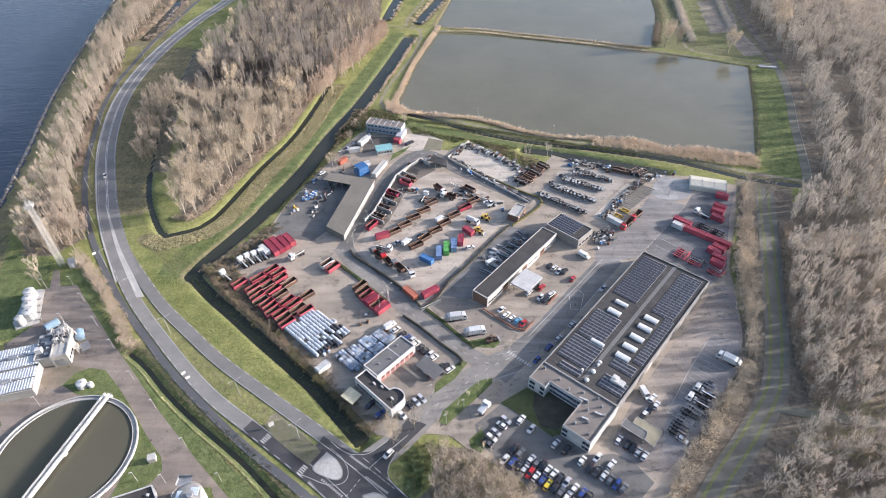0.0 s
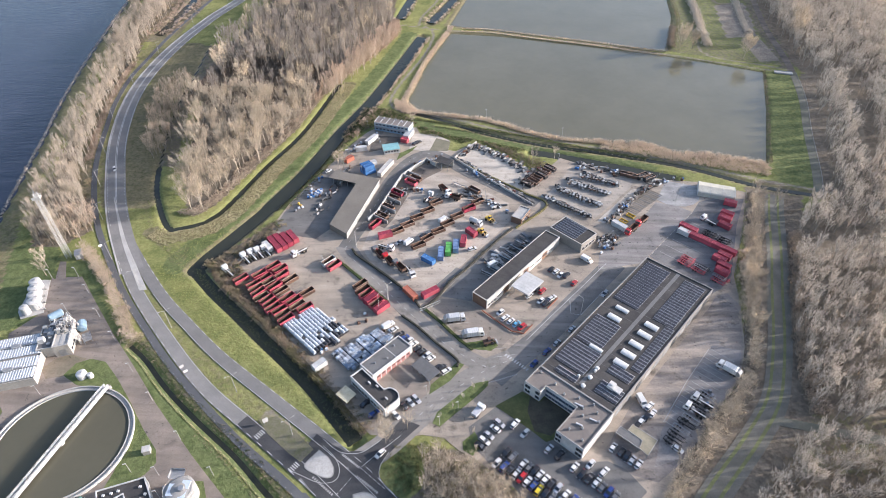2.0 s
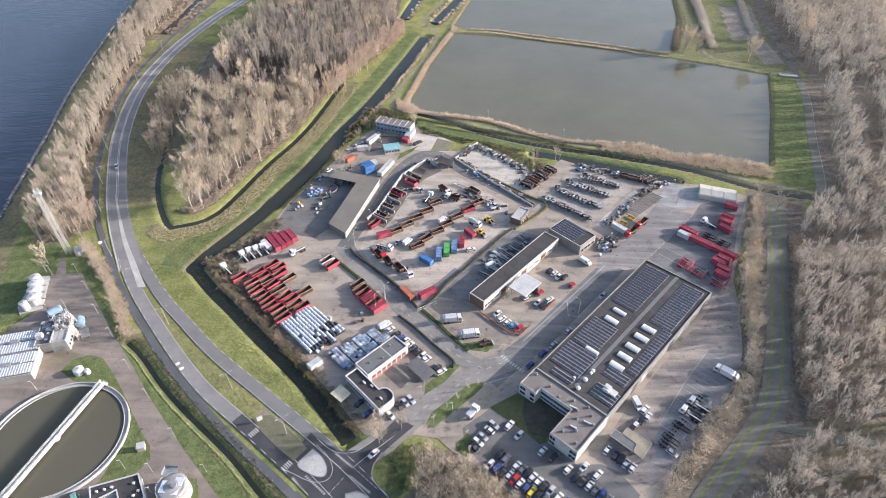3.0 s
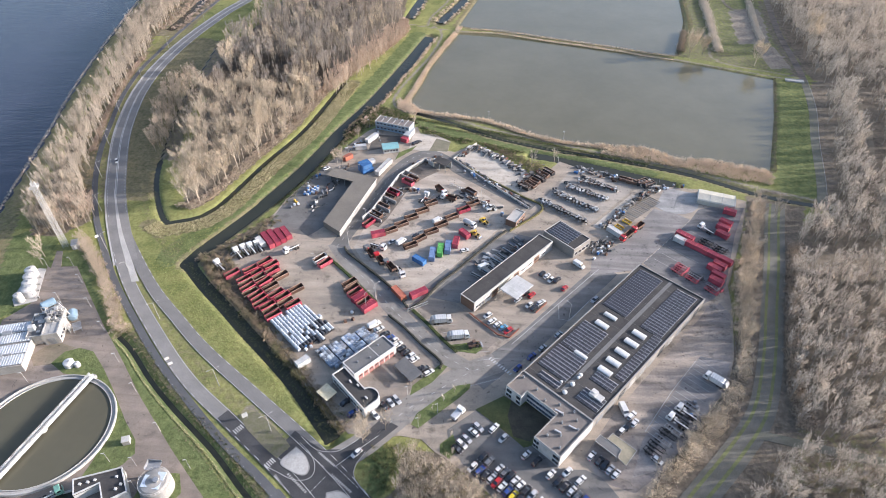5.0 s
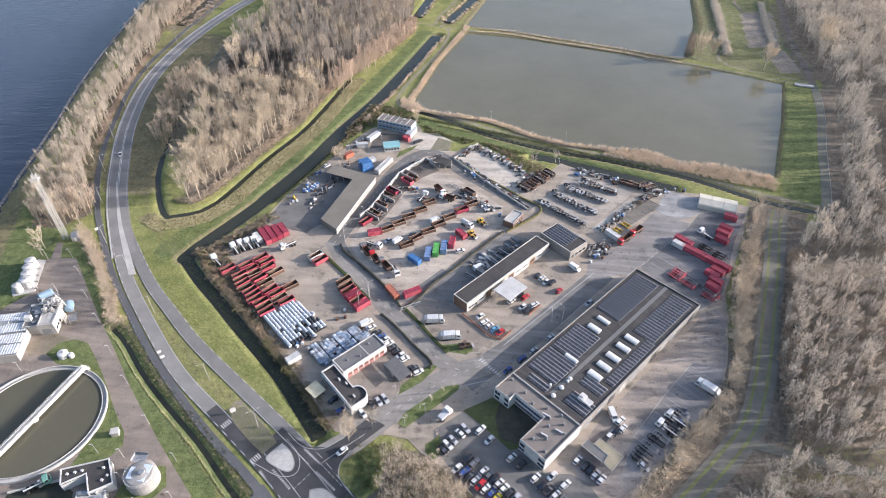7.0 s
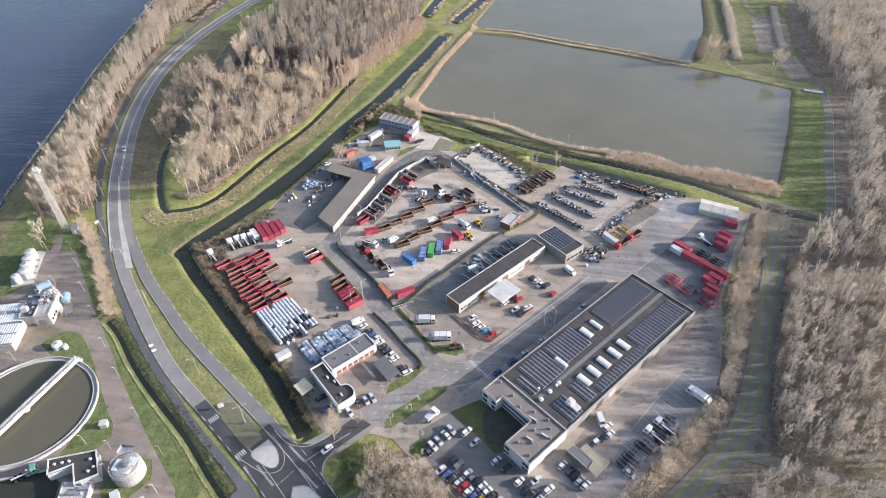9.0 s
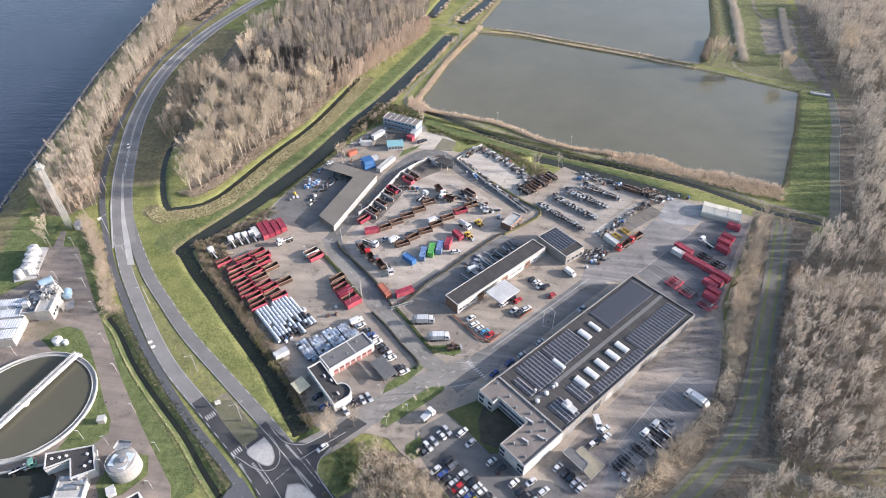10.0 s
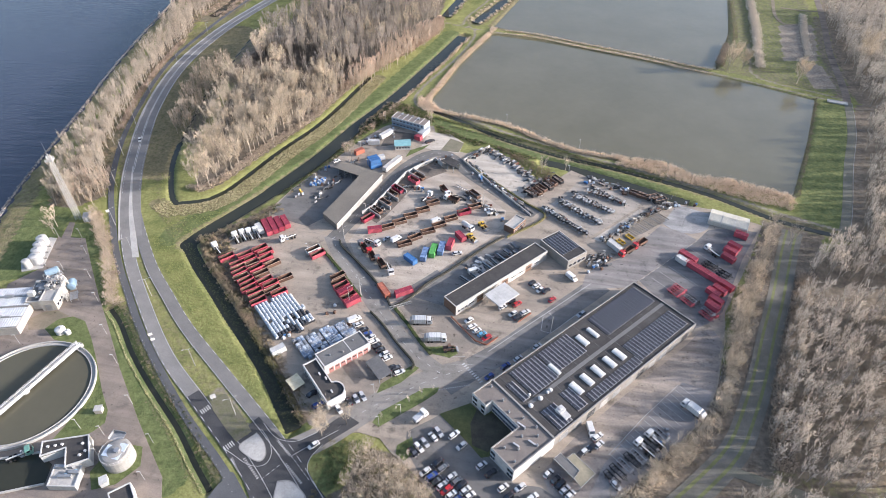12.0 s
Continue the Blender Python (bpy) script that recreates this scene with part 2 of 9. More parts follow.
CREAM = surf("cream_cladding", (0.39, 0.37, 0.335), (0.29, 0.275, 0.25), 0.65, 0.2, 2.0, 0.1)
# Soil darkened further: the office shade is part of this colour.
SHADE_SOIL = surf("soil_darkened_for_shade", (0.05, 0.045, 0.035), (0.075, 0.07, 0.05), 0.95, 0.3, 2.0, 0.4)
TANKGREY = surf("pale_grey_tank_wall", (0.40, 0.415, 0.425), (0.30, 0.315, 0.33), 0.6, 0.3, 2.0, 0.15)
SANDROOF = surf("mossy_cream_roofing", (0.32, 0.28, 0.20), (0.22, 0.20, 0.14), 0.9, 0.3, 2.0, 0.2)
BRICK = surf("brown_brick", (0.20, 0.12, 0.08), (0.14, 0.085, 0.06), 0.9, 0.5, 6.0, 0.3)
CONC = surf("grey_concrete", (0.30, 0.29, 0.275), (0.21, 0.205, 0.195), 0.9, 0.25, 2.5, 0.3)
GLASS = surf("window_glass", (0.03, 0.035, 0.045), (0.045, 0.05, 0.06), 0.06, 0.4, 1.0, 0, 0.0, 0.8)
PANEL = surf("solar_panel_glass", (0.034, 0.034, 0.042), (0.052, 0.052, 0.06), 0.3, 0.3, 1.0, 0, 0.0, 0.8, 0.3)
ALU = surf("aluminium_frame", (0.55, 0.55, 0.56), (0.45, 0.45, 0.46), 0.5, 0.5, 3.0, 0.05, 0.2)
DOME = surf("skylight_acrylic", (0.60, 0.60, 0.58), (0.47, 0.47, 0.46), 0.35, 0.4, 2.0, 0.03)
STEEL = surf("galvanised_steel", (0.36, 0.37, 0.38), (0.28, 0.285, 0.29), 0.45, 0.6, 4.0, 0.1, 0.5)
BLACK = surf("black_metal", (0.02, 0.02, 0.022), (0.04, 0.04, 0.042), 0.6, 0.6, 4.0, 0.1)
RUST = surf("rusty_steel", (0.135, 0.078, 0.054), (0.085, 0.06, 0.05), 0.9, 0.5, 3.0, 0.3, 0.0, 0.2, 0.35)
BARK = surf("bark", (0.40, 0.345, 0.28), (0.29, 0.25, 0.205), 0.95, 0.3, 3.0, 0.3, 0, 0.1, 0.2)
HEDGEBROWN = twigs("brown_hedge_twigs", (0.46, 0.38, 0.295), (0.33, 0.272, 0.212), 0.15)
TWIG = twigs("bare_twigs", (0.57, 0.487, 0.378), (0.375, 0.322, 0.25), 0.11)
TWIG_GREY = twigs("grey_twigs", (0.73, 0.645, 0.54), (0.52, 0.46, 0.388), 0.10)
# Twig colour kept dark to stand for the shade in the clearing.
SHADE_TWIG = twigs("bramble_darkened_as_shade", (0.25, 0.205, 0.165), (0.14, 0.12, 0.10), 0.15)
TWIG_PALE = twigs("pale_beige_twigs", (0.70, 0.585, 0.44), (0.47, 0.40, 0.30), 0.10)
TWIG_BANK = twigs("grey_bank_twigs", (0.54, 0.465, 0.38), (0.37, 0.322, 0.265), 0.09)
TWIG_DARK = twigs("dull_grey_twigs", (0.42, 0.37, 0.32), (0.25, 0.225, 0.2), 0.09)
# Far twigs: distance haze is put into this very pale colour.
TWIG_FAR = twigs("far_twigs_paled_by_haze", (0.84, 0.745, 0.625), (0.63, 0.56, 0.47), 0.10)
TWIG_RUST = twigs("rust_brown_twigs", (0.48, 0.372, 0.29), (0.39, 0.305, 0.24), 0.05)
REED = surf("dry_reed", (0.74, 0.61, 0.475), (0.57, 0.465, 0.355), 0.95, 0.1, 1.0, 0, 0, 0.1)
STRAW = surf("dry_grass_tufts", (0.60, 0.53, 0.34), (0.37, 0.345, 0.19), 0.95, 0.12, 1.0, 0, 0, 0.1)
OLIVE = surf("olive_rough_growth", (0.20, 0.175, 0.085), (0.125, 0.12, 0.055), 0.95, 0.25, 1.5, 0, 0, 0.1)
TRACKGREY = surf("worn_grey_track", (0.165, 0.158, 0.13), (0.12, 0.12, 0.088), 0.9, 0.15, 2.5, 0.25)
LEAF = surf("evergreen_leaves", (0.05, 0.075, 0.025), (0.09, 0.10, 0.04), 0.8, 0.3, 2.0, 0, 0, 0.2, 0.2)
BARK_GREY = surf("grey_bark", (0.38, 0.34, 0.29), (0.26, 0.235, 0.20), 0.95, 0.3, 3.0, 0.3, 0, 0.1, 0.2)
WORNGRASS = surf("worn_grass", (0.18, 0.195, 0.082), (0.13, 0.138, 0.066), 0.95, 0.5, 2.5, 0.4)
CANVAS = surf("weathered_canvas", (0.52, 0.49, 0.41), (0.40, 0.38, 0.325), 0.6, 0.3, 2.0, 0.1)
TRACKBED = surf("dark_track", (0.175, 0.164, 0.142), (0.125, 0.122, 0.098), 0.95, 0.15, 2.5, 0.3)
DARKCONC = surf("oily_dark_concrete", (0.20, 0.19, 0.182), (0.135, 0.131, 0.132), 0.85, 0.09, 1.5, 0.25, stain=(0.7, 0.35))
RAIL = surf("dull_aluminium_rail", (0.42, 0.42, 0.425), (0.32, 0.32, 0.325), 0.6, 0.5, 3.0, 0.05, 0.2)
BRAMBLE = surf("brown_brambles", (0.335, 0.255, 0.19), (0.20, 0.18, 0.105), 0.95, 0.15, 1.5, 0, 0, 0.1)


def scrap_mat():
    """Mixed scrap: every loose piece takes one of a few dull colours."""
    m = surf("mixed_scrap", (0.2, 0.2, 0.2), (0.3, 0.3, 0.3), 0.8, 0.5, 3.0, 0.2)
    n, l = m.node_tree.nodes, m.node_tree.links
    geo, cr = n.new("ShaderNodeNewGeometry"), n.new("ShaderNodeValToRGB")
    cr.color_ramp.interpolation = "CONSTANT"
    e = cr.color_ramp.elements
    e[0].position, e[0].color = 0.0, (0.05, 0.05, 0.05, 1)
    e[1].position, e[1].color = 0.25, (0.22, 0.20, 0.18, 1)
    for at, c in ((0.45, (0.42, 0.40, 0.37)), (0.60, (0.14, 0.095, 0.068)), (0.72, (0.10, 0.105, 0.11)), (0.88, (0.50, 0.50, 0.49)), (0.94, (0.13, 0.145, 0.165)), (0.98, (0.17, 0.075, 0.055))):
        k = e.new(at)
        k.color = (*c, 1)
    l.new(geo.outputs["Random Per Island"], cr.inputs[0])
    mix = next(k for k in n if k.type == "MIX")
    l.new(cr.outputs[0], mix.inputs[6]), l.new(cr.outputs[0], mix.inputs[7])
    return m


SCRAP = scrap_mat()

# Building tools.
def finish(name, me, material, parent=None, label="", smooth=False):
    me.materials.append(material)
    if smooth:
        me.polygons.foreach_set("use_smooth", [True] * len(me.polygons))
    ob = new(name, me)
    if parent is not None:
        ob.parent = parent
    if label:
        tagged(ob, label)
    return ob


def part(name, bm, material, parent=None, label="", smooth=False):
    """Links a bmesh as one mesh object under a thing or a part."""
    me = bpy.data.meshes.new(name)
    bmesh.ops.recalc_face_normals(bm, faces=bm.faces)
    bm.to_mesh(me)
    bm.free()
    return finish(name, me, material, parent, label, smooth)


def share(name, me, parent, m, label=""):
    """One more object on a mesh that is already there."""
    ob = new(name, me)
    ob.parent, ob.matrix_basis = parent, m
    if label:
        tagged(ob, label)
    return ob


def root(name, m, label, category, group="", kind=""):
    ob = new(name)
    ob.empty_display_size = 0.5
    ob.matrix_basis = m
    return tagged(ob, label, category, group, kind)


def box(bm, x0, x1, y0, y1, z0, z1, m=None, taper=0.0):
    """A block; taper draws its top in."""
    t = taper
    co = [(x0, y0, z0), (x1, y0, z0), (x1, y1, z0), (x0, y1, z0), (x0 + t, y0 + t, z1), (x1 - t, y0 + t, z1), (x1 - t, y1 - t, z1), (x0 + t, y1 - t, z1)]
    v = [bm.verts.new(m @ Vector(c) if m else c) for c in co]
    for f in ((3, 2, 1, 0), (4, 5, 6, 7), (0, 1, 5, 4), (1, 2, 6, 5), (2, 3, 7, 6), (3, 0, 4, 7)):
        bm.faces.new([v[i] for i in f])


def boxes(*rows):
    bm = bmesh.new()
    for r in rows:
        box(bm, *r)
    return bm


def prism(bm, pts, z0, z1):
    """A flat outline raised from z0 to z1."""
    lo, hi = [bm.verts.new((x, y, z0)) for x, y in pts], [bm.verts.new((x, y, z1)) for x, y in pts]
    n = len(pts)
    bm.faces.new(hi), bm.faces.new(lo[::-1])
    for i in range(n):
        bm.faces.new((lo[i], lo[(i + 1) % n], hi[(i + 1) % n], hi[i]))


def profile(bm, pts, x0, x1):
    """A side outline (y, z) drawn out along x."""
    a, b = [bm.verts.new((x0, y, z)) for y, z in pts], [bm.verts.new((x1, y, z)) for y, z in pts]
    n = len(pts)
    bm.faces.new(a), bm.faces.new(b[::-1])
    for i in range(n):
        bm.faces.new((a[i], b[i], b[(i + 1) % n], a[(i + 1) % n]))


def side_profile(bm, pts, y0, y1):
    """A side outline (x, z) drawn out along y."""
    a, b = [bm.verts.new((x, y0, z)) for x, z in pts], [bm.verts.new((x, y1, z)) for x, z in pts]
    n = len(pts)
    bm.faces.new(a[::-1]), bm.faces.new(b)
    for i in range(n):
        bm.faces.new((a[i], a[(i + 1) % n], b[(i + 1) % n], b[i]))


def tube(bm, p, q, r0, r1=None, sides=6):
    """A tapered round bar from p to q."""
    p, q = Vector(p), Vector(q)
    r1 = r0 if r1 is None else r1
    rot = (q - p).to_track_quat("Z", "Y").to_matrix()
    rings = []
    for c, r in ((p, r0), (q, r1)):
        rings.append([bm.verts.new(c + rot @ Vector((r * math.cos(a), r * math.sin(a), 0))) for a in [2 * math.pi * i / sides for i in range(sides)]])
    for i in range(sides):
        bm.faces.new((rings[0][i], rings[0][(i + 1) % sides], rings[1][(i + 1) % sides], rings[1][i]))
    bm.faces.new(rings[0][::-1]), bm.faces.new(rings[1])


def smooth_line(pts, step=4.0):
    """A flowing line through a few places."""
    p = [np.array(q, float) for q in pts]
    p = [2 * p[0] - p[1]] + p + [2 * p[-1] - p[-2]]
    out = []
    for a, b, c, d in zip(p, p[1:], p[2:], p[3:]):
        k = max(1, int(np.linalg.norm(c - b) / step))
        for t in np.arange(k) / k:
            out.append(0.5 * (2 * b + (c - a) * t + (2 * a - 5 * b + 4 * c - d) * t * t + (3 * b - a - 3 * c + d) * t ** 3))
    out.append(p[-2])
    return np.array(out)


def offset(line, d):
    """The line moved d to its right."""
    g = np.gradient(line, axis=0)
    g /= np.linalg.norm(g, axis=1)[:, None] + 1e-9
    return line + d * np.c_[g[:, 1], -g[:, 0]]


def ribbon(bm, left, right, z, thick=0.12):
    """A band with thickness between two lines of equal length."""
    rows = [[bm.verts.new((*a, z)), bm.verts.new((*b, z)), bm.verts.new((*b, z - thick)), bm.verts.new((*a, z - thick))] for a, b in zip(left, right)]
    for r, s in zip(rows, rows[1:]):
        for i in range(4):
            bm.faces.new((r[i], r[(i + 1) % 4], s[(i + 1) % 4], s[i]))
    bm.faces.new(rows[0]), bm.faces.new(rows[-1][::-1])


def band(line, width, z, thick=0.12):
    bm = bmesh.new()
    ribbon(bm, offset(line, -width / 2), offset(line, width / 2), z, thick)
    return bm


def near(grid, line):
    """Distance of many places from a line."""
    best = np.full(len(grid), 1e9)
    for a, b in zip(line, line[1:]):
        ab = b - a
        t = np.clip(((grid - a) @ ab) / (ab @ ab + 1e-9), 0, 1)
        best = np.minimum(best, np.hypot(*(grid - a - t[:, None] * ab).T))
    return best


def within(grid, poly):
    """Which places lie inside an outline."""
    hit = np.zeros(len(grid), bool)
    for (x0, y0), (x1, y1) in zip(poly, np.roll(poly, -1, axis=0)):
        cross = (y0 > grid[:, 1]) != (y1 > grid[:, 1])
        hit ^= cross & (grid[:, 0] < (x1 - x0) * (grid[:, 1] - y0) / (y1 - y0 + 1e-12) + x0)
    return hit


def from_arrays(name, verts, faces, material, parent=None, label=""):
    """A mesh from arrays; all faces have the same number of corners."""
    me = bpy.data.meshes.new(name)
    k = faces.shape[1]
    me.vertices.add(len(verts)), me.loops.add(faces.size), me.polygons.add(len(faces))
    me.vertices.foreach_set("co", np.ascontiguousarray(verts, np.float32).ravel())
    me.loops.foreach_set("vertex_index", np.ascontiguousarray(faces, np.int32).ravel())
    me.polygons.foreach_set("loop_start", np.arange(0, faces.size, k, dtype=np.int32))
    me.update(calc_edges=True)
    return finish(name, me, material, parent, label)


def scatter(poly, gap, seed, jitter=0.8):
    """Places strewn evenly over an outline."""
    rng = np.random.default_rng(seed)
    poly = np.array(poly, float)
    lo, hi = poly.min(0), poly.max(0)
    gx, gy = np.meshgrid(np.arange(lo[0], hi[0], gap), np.arange(lo[1], hi[1], gap))
    p = np.c_[gx.ravel(), gy.ravel()] + rng.uniform(-0.5, 0.5, (gx.size, 2)) * gap * jitter
    return p[within(p, poly)]

# The land: river, ponds, ditches and canals cut into one sheet of ground.
RIVER_BANK = smooth_line([(-180, 120), (-198, 165), (-213, 205), (-222, 238), (-234, 284), (-250, 340), (-264, 400), (-278, 470), (-289, 530), (-300, 620), (-310, 900)], 8)
CREEK = smooth_line([(-229, 440), (-228, 452), (-228, 469), (-228, 492), (-229.5, 525), (-234, 570)], 5)
POND_A = [(-32, 336), (-22, 398), (-9, 448), (25, 444), (68, 433), (104, 423), (141, 411.5), (170, 400), (200, 387), (184, 336), (162.5, 275.5), (146, 279), (132, 284), (118, 282), (104, 293), (79, 295), (57, 298), (38, 306), (16, 318), (-8, 323), (-27, 328)]
POND_B = [(-10, 464), (3, 528), (25, 640), (190, 640), (175, 566), (164, 488), (146, 421), (120, 427), (69, 443), (25, 455)]
CANAL = smooth_line([(-30, 441), (-41, 391), (-54, 338), (-66, 301), (-76, 264), (-88, 231), (-99, 207), (-106.5, 192), (-109.3, 184)], 5)
CANAL_SW = smooth_line([(-109.3, 184), (-97.4, 171.8), (-85, 160.8), (-72, 148.8), (-56, 134.6), (-46.2, 125.3), (-36.5, 114.5), (-28.5, 105.5)], 5)
CANAL_TOP = smooth_line([(-25, 470), (-9, 522), (12, 600)], 6)
CANAL_TOP_L = smooth_line([(-50, 478), (-44, 523), (-30, 600)], 6)
DITCH_WOOD = smooth_line([(-182, 412), (-176, 364), (-172, 326), (-161, 279), (-151.5, 246), (-140, 223), (-130, 210.5), (-121, 214), (-111.5, 224), (-100, 264), (-88, 301), (-78, 361)], 5)
DITCH_POND = smooth_line([(-34, 328), (-7, 315.5), (14, 303), (37, 294), (56, 288.5), (77, 284), (120, 271), (152, 255), (182, 247)], 5)
DITCH_YARD = smooth_line([(40, 283), (49, 281), (75, 273), (98, 265), (112, 260.5)], 5)
DITCH_SW = smooth_line([(-119, 142), (-111, 136), (-98.4, 123.9), (-84.4, 112.4), (-66.2, 98.8), (-53.9, 88), (-45.5, 81)], 3)

xs = np.concatenate([np.linspace(-3200, -330, 22), np.arange(-320, -202, 3.0), np.arange(-200, 60, 1.5), np.arange(60.5, 330, 2.4), np.linspace(345, 3200, 22)])
ys = np.concatenate([np.linspace(-2500, 40, 20), np.arange(50, 452, 1.4), np.arange(453, 600, 2.6), np.linspace(615, 4500, 26)])
gx, gy = np.meshgrid(xs, ys)
G = np.c_[gx.ravel(), gy.ravel()]
gz = -0.10 + 0.05 * np.sin(G[:, 0] * 0.21 + 1.3 * np.sin(G[:, 1] * 0.13)) * np.cos(G[:, 1] * 0.17)


def dig(z, d, half, bank, depth):
    t = np.clip((d - half) / bank, 0, 1)
    return np.minimum(z, -depth + (depth - 0.1) * t * t * (3 - 2 * t))


# the grassy dyke between canal and wood, facing the low sun
gz += 1.1 * np.exp(-(near(G, smooth_line([(-28, 314), (-21, 310), (-4, 302), (17, 296.5), (40, 288.5), (65, 280), (100, 269)], 5)) / 3.4) ** 2)
gz += 1.6 * np.exp(-(near(G, offset(CANAL, 12.5)) / 4.5) ** 2)
for line, half, bank, depth in ((CANAL[CANAL[:, 1] > 226], 3.0, 3.6, 1.7), (CANAL[CANAL[:, 1] < 232], 1.6, 3.4, 1.6), (CANAL_SW, 1.2, 2.6, 1.6), (CANAL_TOP, 2.8, 2.6, 1.6), (CANAL_TOP_L, 2.8, 2.6, 1.6), (DITCH_WOOD[DITCH_WOOD[:, 1] < 262], 0.4, 1.9, 1.2), (DITCH_WOOD[(DITCH_WOOD[:, 0] > -112) & (DITCH_WOOD[:, 1] > 255)], 0.4, 1.9, 1.2), (DITCH_WOOD[(DITCH_WOOD[:, 0] < -150) & (DITCH_WOOD[:, 1] > 255)], 0.1, 1.5, 0.9),
                                (DITCH_POND, 0.8, 1.8, 1.3), (DITCH_YARD, 1.7, 2.0, 1.4), (DITCH_SW, 0.25, 2.0, 1.15), (CREEK, 2.0, 3.0, 1.4)):
    gz = dig(gz, near(G, line), half, bank, depth)
for pool in (POND_A, POND_B):
    ring = np.array(pool + pool[:1], float)
    d = near(G, ring)
    gz = dig(gz, np.where(within(G, np.array(pool, float)), 0.0, d + 0.6), 0.2, 1.8, 1.5)
river_area = np.vstack([RIVER_BANK, [(-3300, 900), (-3300, 120)]])
gz = dig(gz, np.where(within(G, river_area), 0.0, near(G, RIVER_BANK) + 0.5), 0.2, 3.0, 2.0)

WOOD_L = [(-168, 415), (-162, 364), (-157, 322), (-146, 276), (-138, 249), (-130, 229), (-124, 219.5), (-116, 228), (-104, 266), (-92, 303), (-82, 362), (-64, 405), (-52, 445), (-58, 530), (-66, 640), (-190, 640), (-160, 540), (-165, 460)]
WOOD_R = [(151, 217), (141, 188), (128, 150), (122, 126), (120, 118.5), (150, 112.5), (240, 104.5), (420, 120), (420, 640), (262, 640), (238, 500), (232, 420), (228, 386), (218, 352), (206, 312), (192, 268), (182, 244), (172, 240)]
WOOD_S = [(118, 113.5), (107, 105), (92, 87), (76, 60), (260, 60), (250, 100), (150, 109.5)]
STRIP_E = [(147, 250), (138, 230), (121, 190), (117, 172), (111, 148), (105, 136), (94, 124), (76, 102), (62, 84), (52, 66), (58, 66), (68.5, 89), (92, 113.5), (104.5, 129), (112.5, 144), (118.5, 160), (124, 176), (130, 194), (140, 225), (149, 247)]
SCRUB_W = [(-106, 186.5), (-94.2, 172.2), (-82.2, 161.4), (-70.2, 150.6), (-54.2, 135.8), (-45, 126.8), (-34.8, 115.4), (-26.5, 107), (-21, 112), (-33, 121), (-52, 141), (-62, 152), (-76, 166), (-89, 187), (-84, 200), (-78, 216), (-82, 220), (-94, 204)]
COPSE_S = [(-5, 99), (0, 101.5), (5, 101), (11, 98), (18, 93.5), (24, 88), (25, 82), (25, 62), (-10, 62), (-10, 84), (-9, 93)]
RIVER_WOOD = [(-270, 526), (-262, 475), (-258, 440), (-251, 415), (-240, 385), (-234, 356), (-227, 324), (-219, 290), (-210, 258), (-204, 232), (-198, 214), (-188, 196), (-176, 196), (-166, 208), (-179, 236), (-194.5, 268), (-203.5, 292), (-208.5, 306), (-216, 340), (-223, 374), (-223, 386), (-233, 420), (-236, 468), (-241, 503), (-245, 526)]

litter = np.zeros(len(G))
for poly in (WOOD_L, WOOD_R, WOOD_S, STRIP_E, SCRUB_W, COPSE_S, RIVER_WOOD):
    litter[within(G, np.array(poly, float))] = 0.75
dry = np.zeros(len(G))
ROUGH_L = offset(DITCH_WOOD[len(DITCH_WOOD) * 6 // 11:], 6.5)
dry[near(G, ROUGH_L) < 4.5] = 0.75
for line, w in ((RIVER_BANK, 13), (CANAL, 5.5), (DITCH_POND, 4.0), (DITCH_SW, 2.0), (CANAL_TOP, 8)):
    dry = np.maximum(dry, 0.62 * (near(G, line) < w))
for pool in (POND_A, POND_B):
    dry = np.maximum(dry, 0.75 * (near(G, np.array(pool + pool[:1], float)) < np.where(G[:, 0] > 140, 1.8, 4.5)))
verge_w = (near(G, DITCH_WOOD[:len(DITCH_WOOD) // 2] + (-14, 0)) < 13) & (G[:, 1] > 225)
dry = np.maximum(dry, 0.78 * verge_w)
dry = np.maximum(dry, 0.5 * ((near(G, smooth_line([(-222, 470), (-219, 400), (-213, 330), (-196, 268), (-182, 240)], 6)) < 9) & (G[:, 1] > 232)))
dry = np.maximum(dry, 0.2 * within(G, np.array(WOOD_R, float)))
litter[within(G, np.array(WOOD_R, float))] = 0.95
bare = np.zeros(len(G))
bare[within(G, np.array([(-62, 119), (-60, 110), (-44, 99), (-42, 103), (-46, 108)], float))] = 0.5
for sandy in ([(205.2, 514.4), (231, 520), (224, 480), (216.5, 447.8), (194, 444), (199, 480)], [(203.4, 442.5), (215.9, 445.1), (219, 425), (217.9, 405.5), (204.5, 403.3)]):
    bare[within(G, np.array(sandy, float))] = 0.85
WORN = [smooth_line([(-28.9, 460.7), (-21.9, 446.7), (-25.8, 409.1), (-39.3, 359.9), (-42.2, 337.7), (-33.7, 325.5), (-6.5, 319.5), (17, 308.5), (57, 294.5), (115, 276.5), (156, 259.5), (186, 250)], 5),
        smooth_line([(-48, 464), (-34, 459.5), (-20, 455), (0, 452), (24, 450.2), (56, 440.5), (103, 427.5), (124, 419), (141, 414.5), (172, 402.5), (206, 389.5)], 5),
        smooth_line([(-34, 462), (-33, 480), (-22, 521), (-8, 590)], 5), smooth_line([(175, 470), (168.5, 420), (172, 412), (186, 404), (203, 398), (219, 390)], 5)]
for line in WORN:
    bare = np.maximum(bare, 0.75 * np.exp(-(near(G, line) / 1.3) ** 2))
TRACK_BED = np.array([(62, 66), (80, 89.4), (99, 110), (112, 126), (120, 143), (126.5, 160), (132.5, 178), (141, 202), (150, 230), (156, 247)], float)
litter = np.maximum(litter, 0.8 * (near(G, TRACK_BED) < 13))
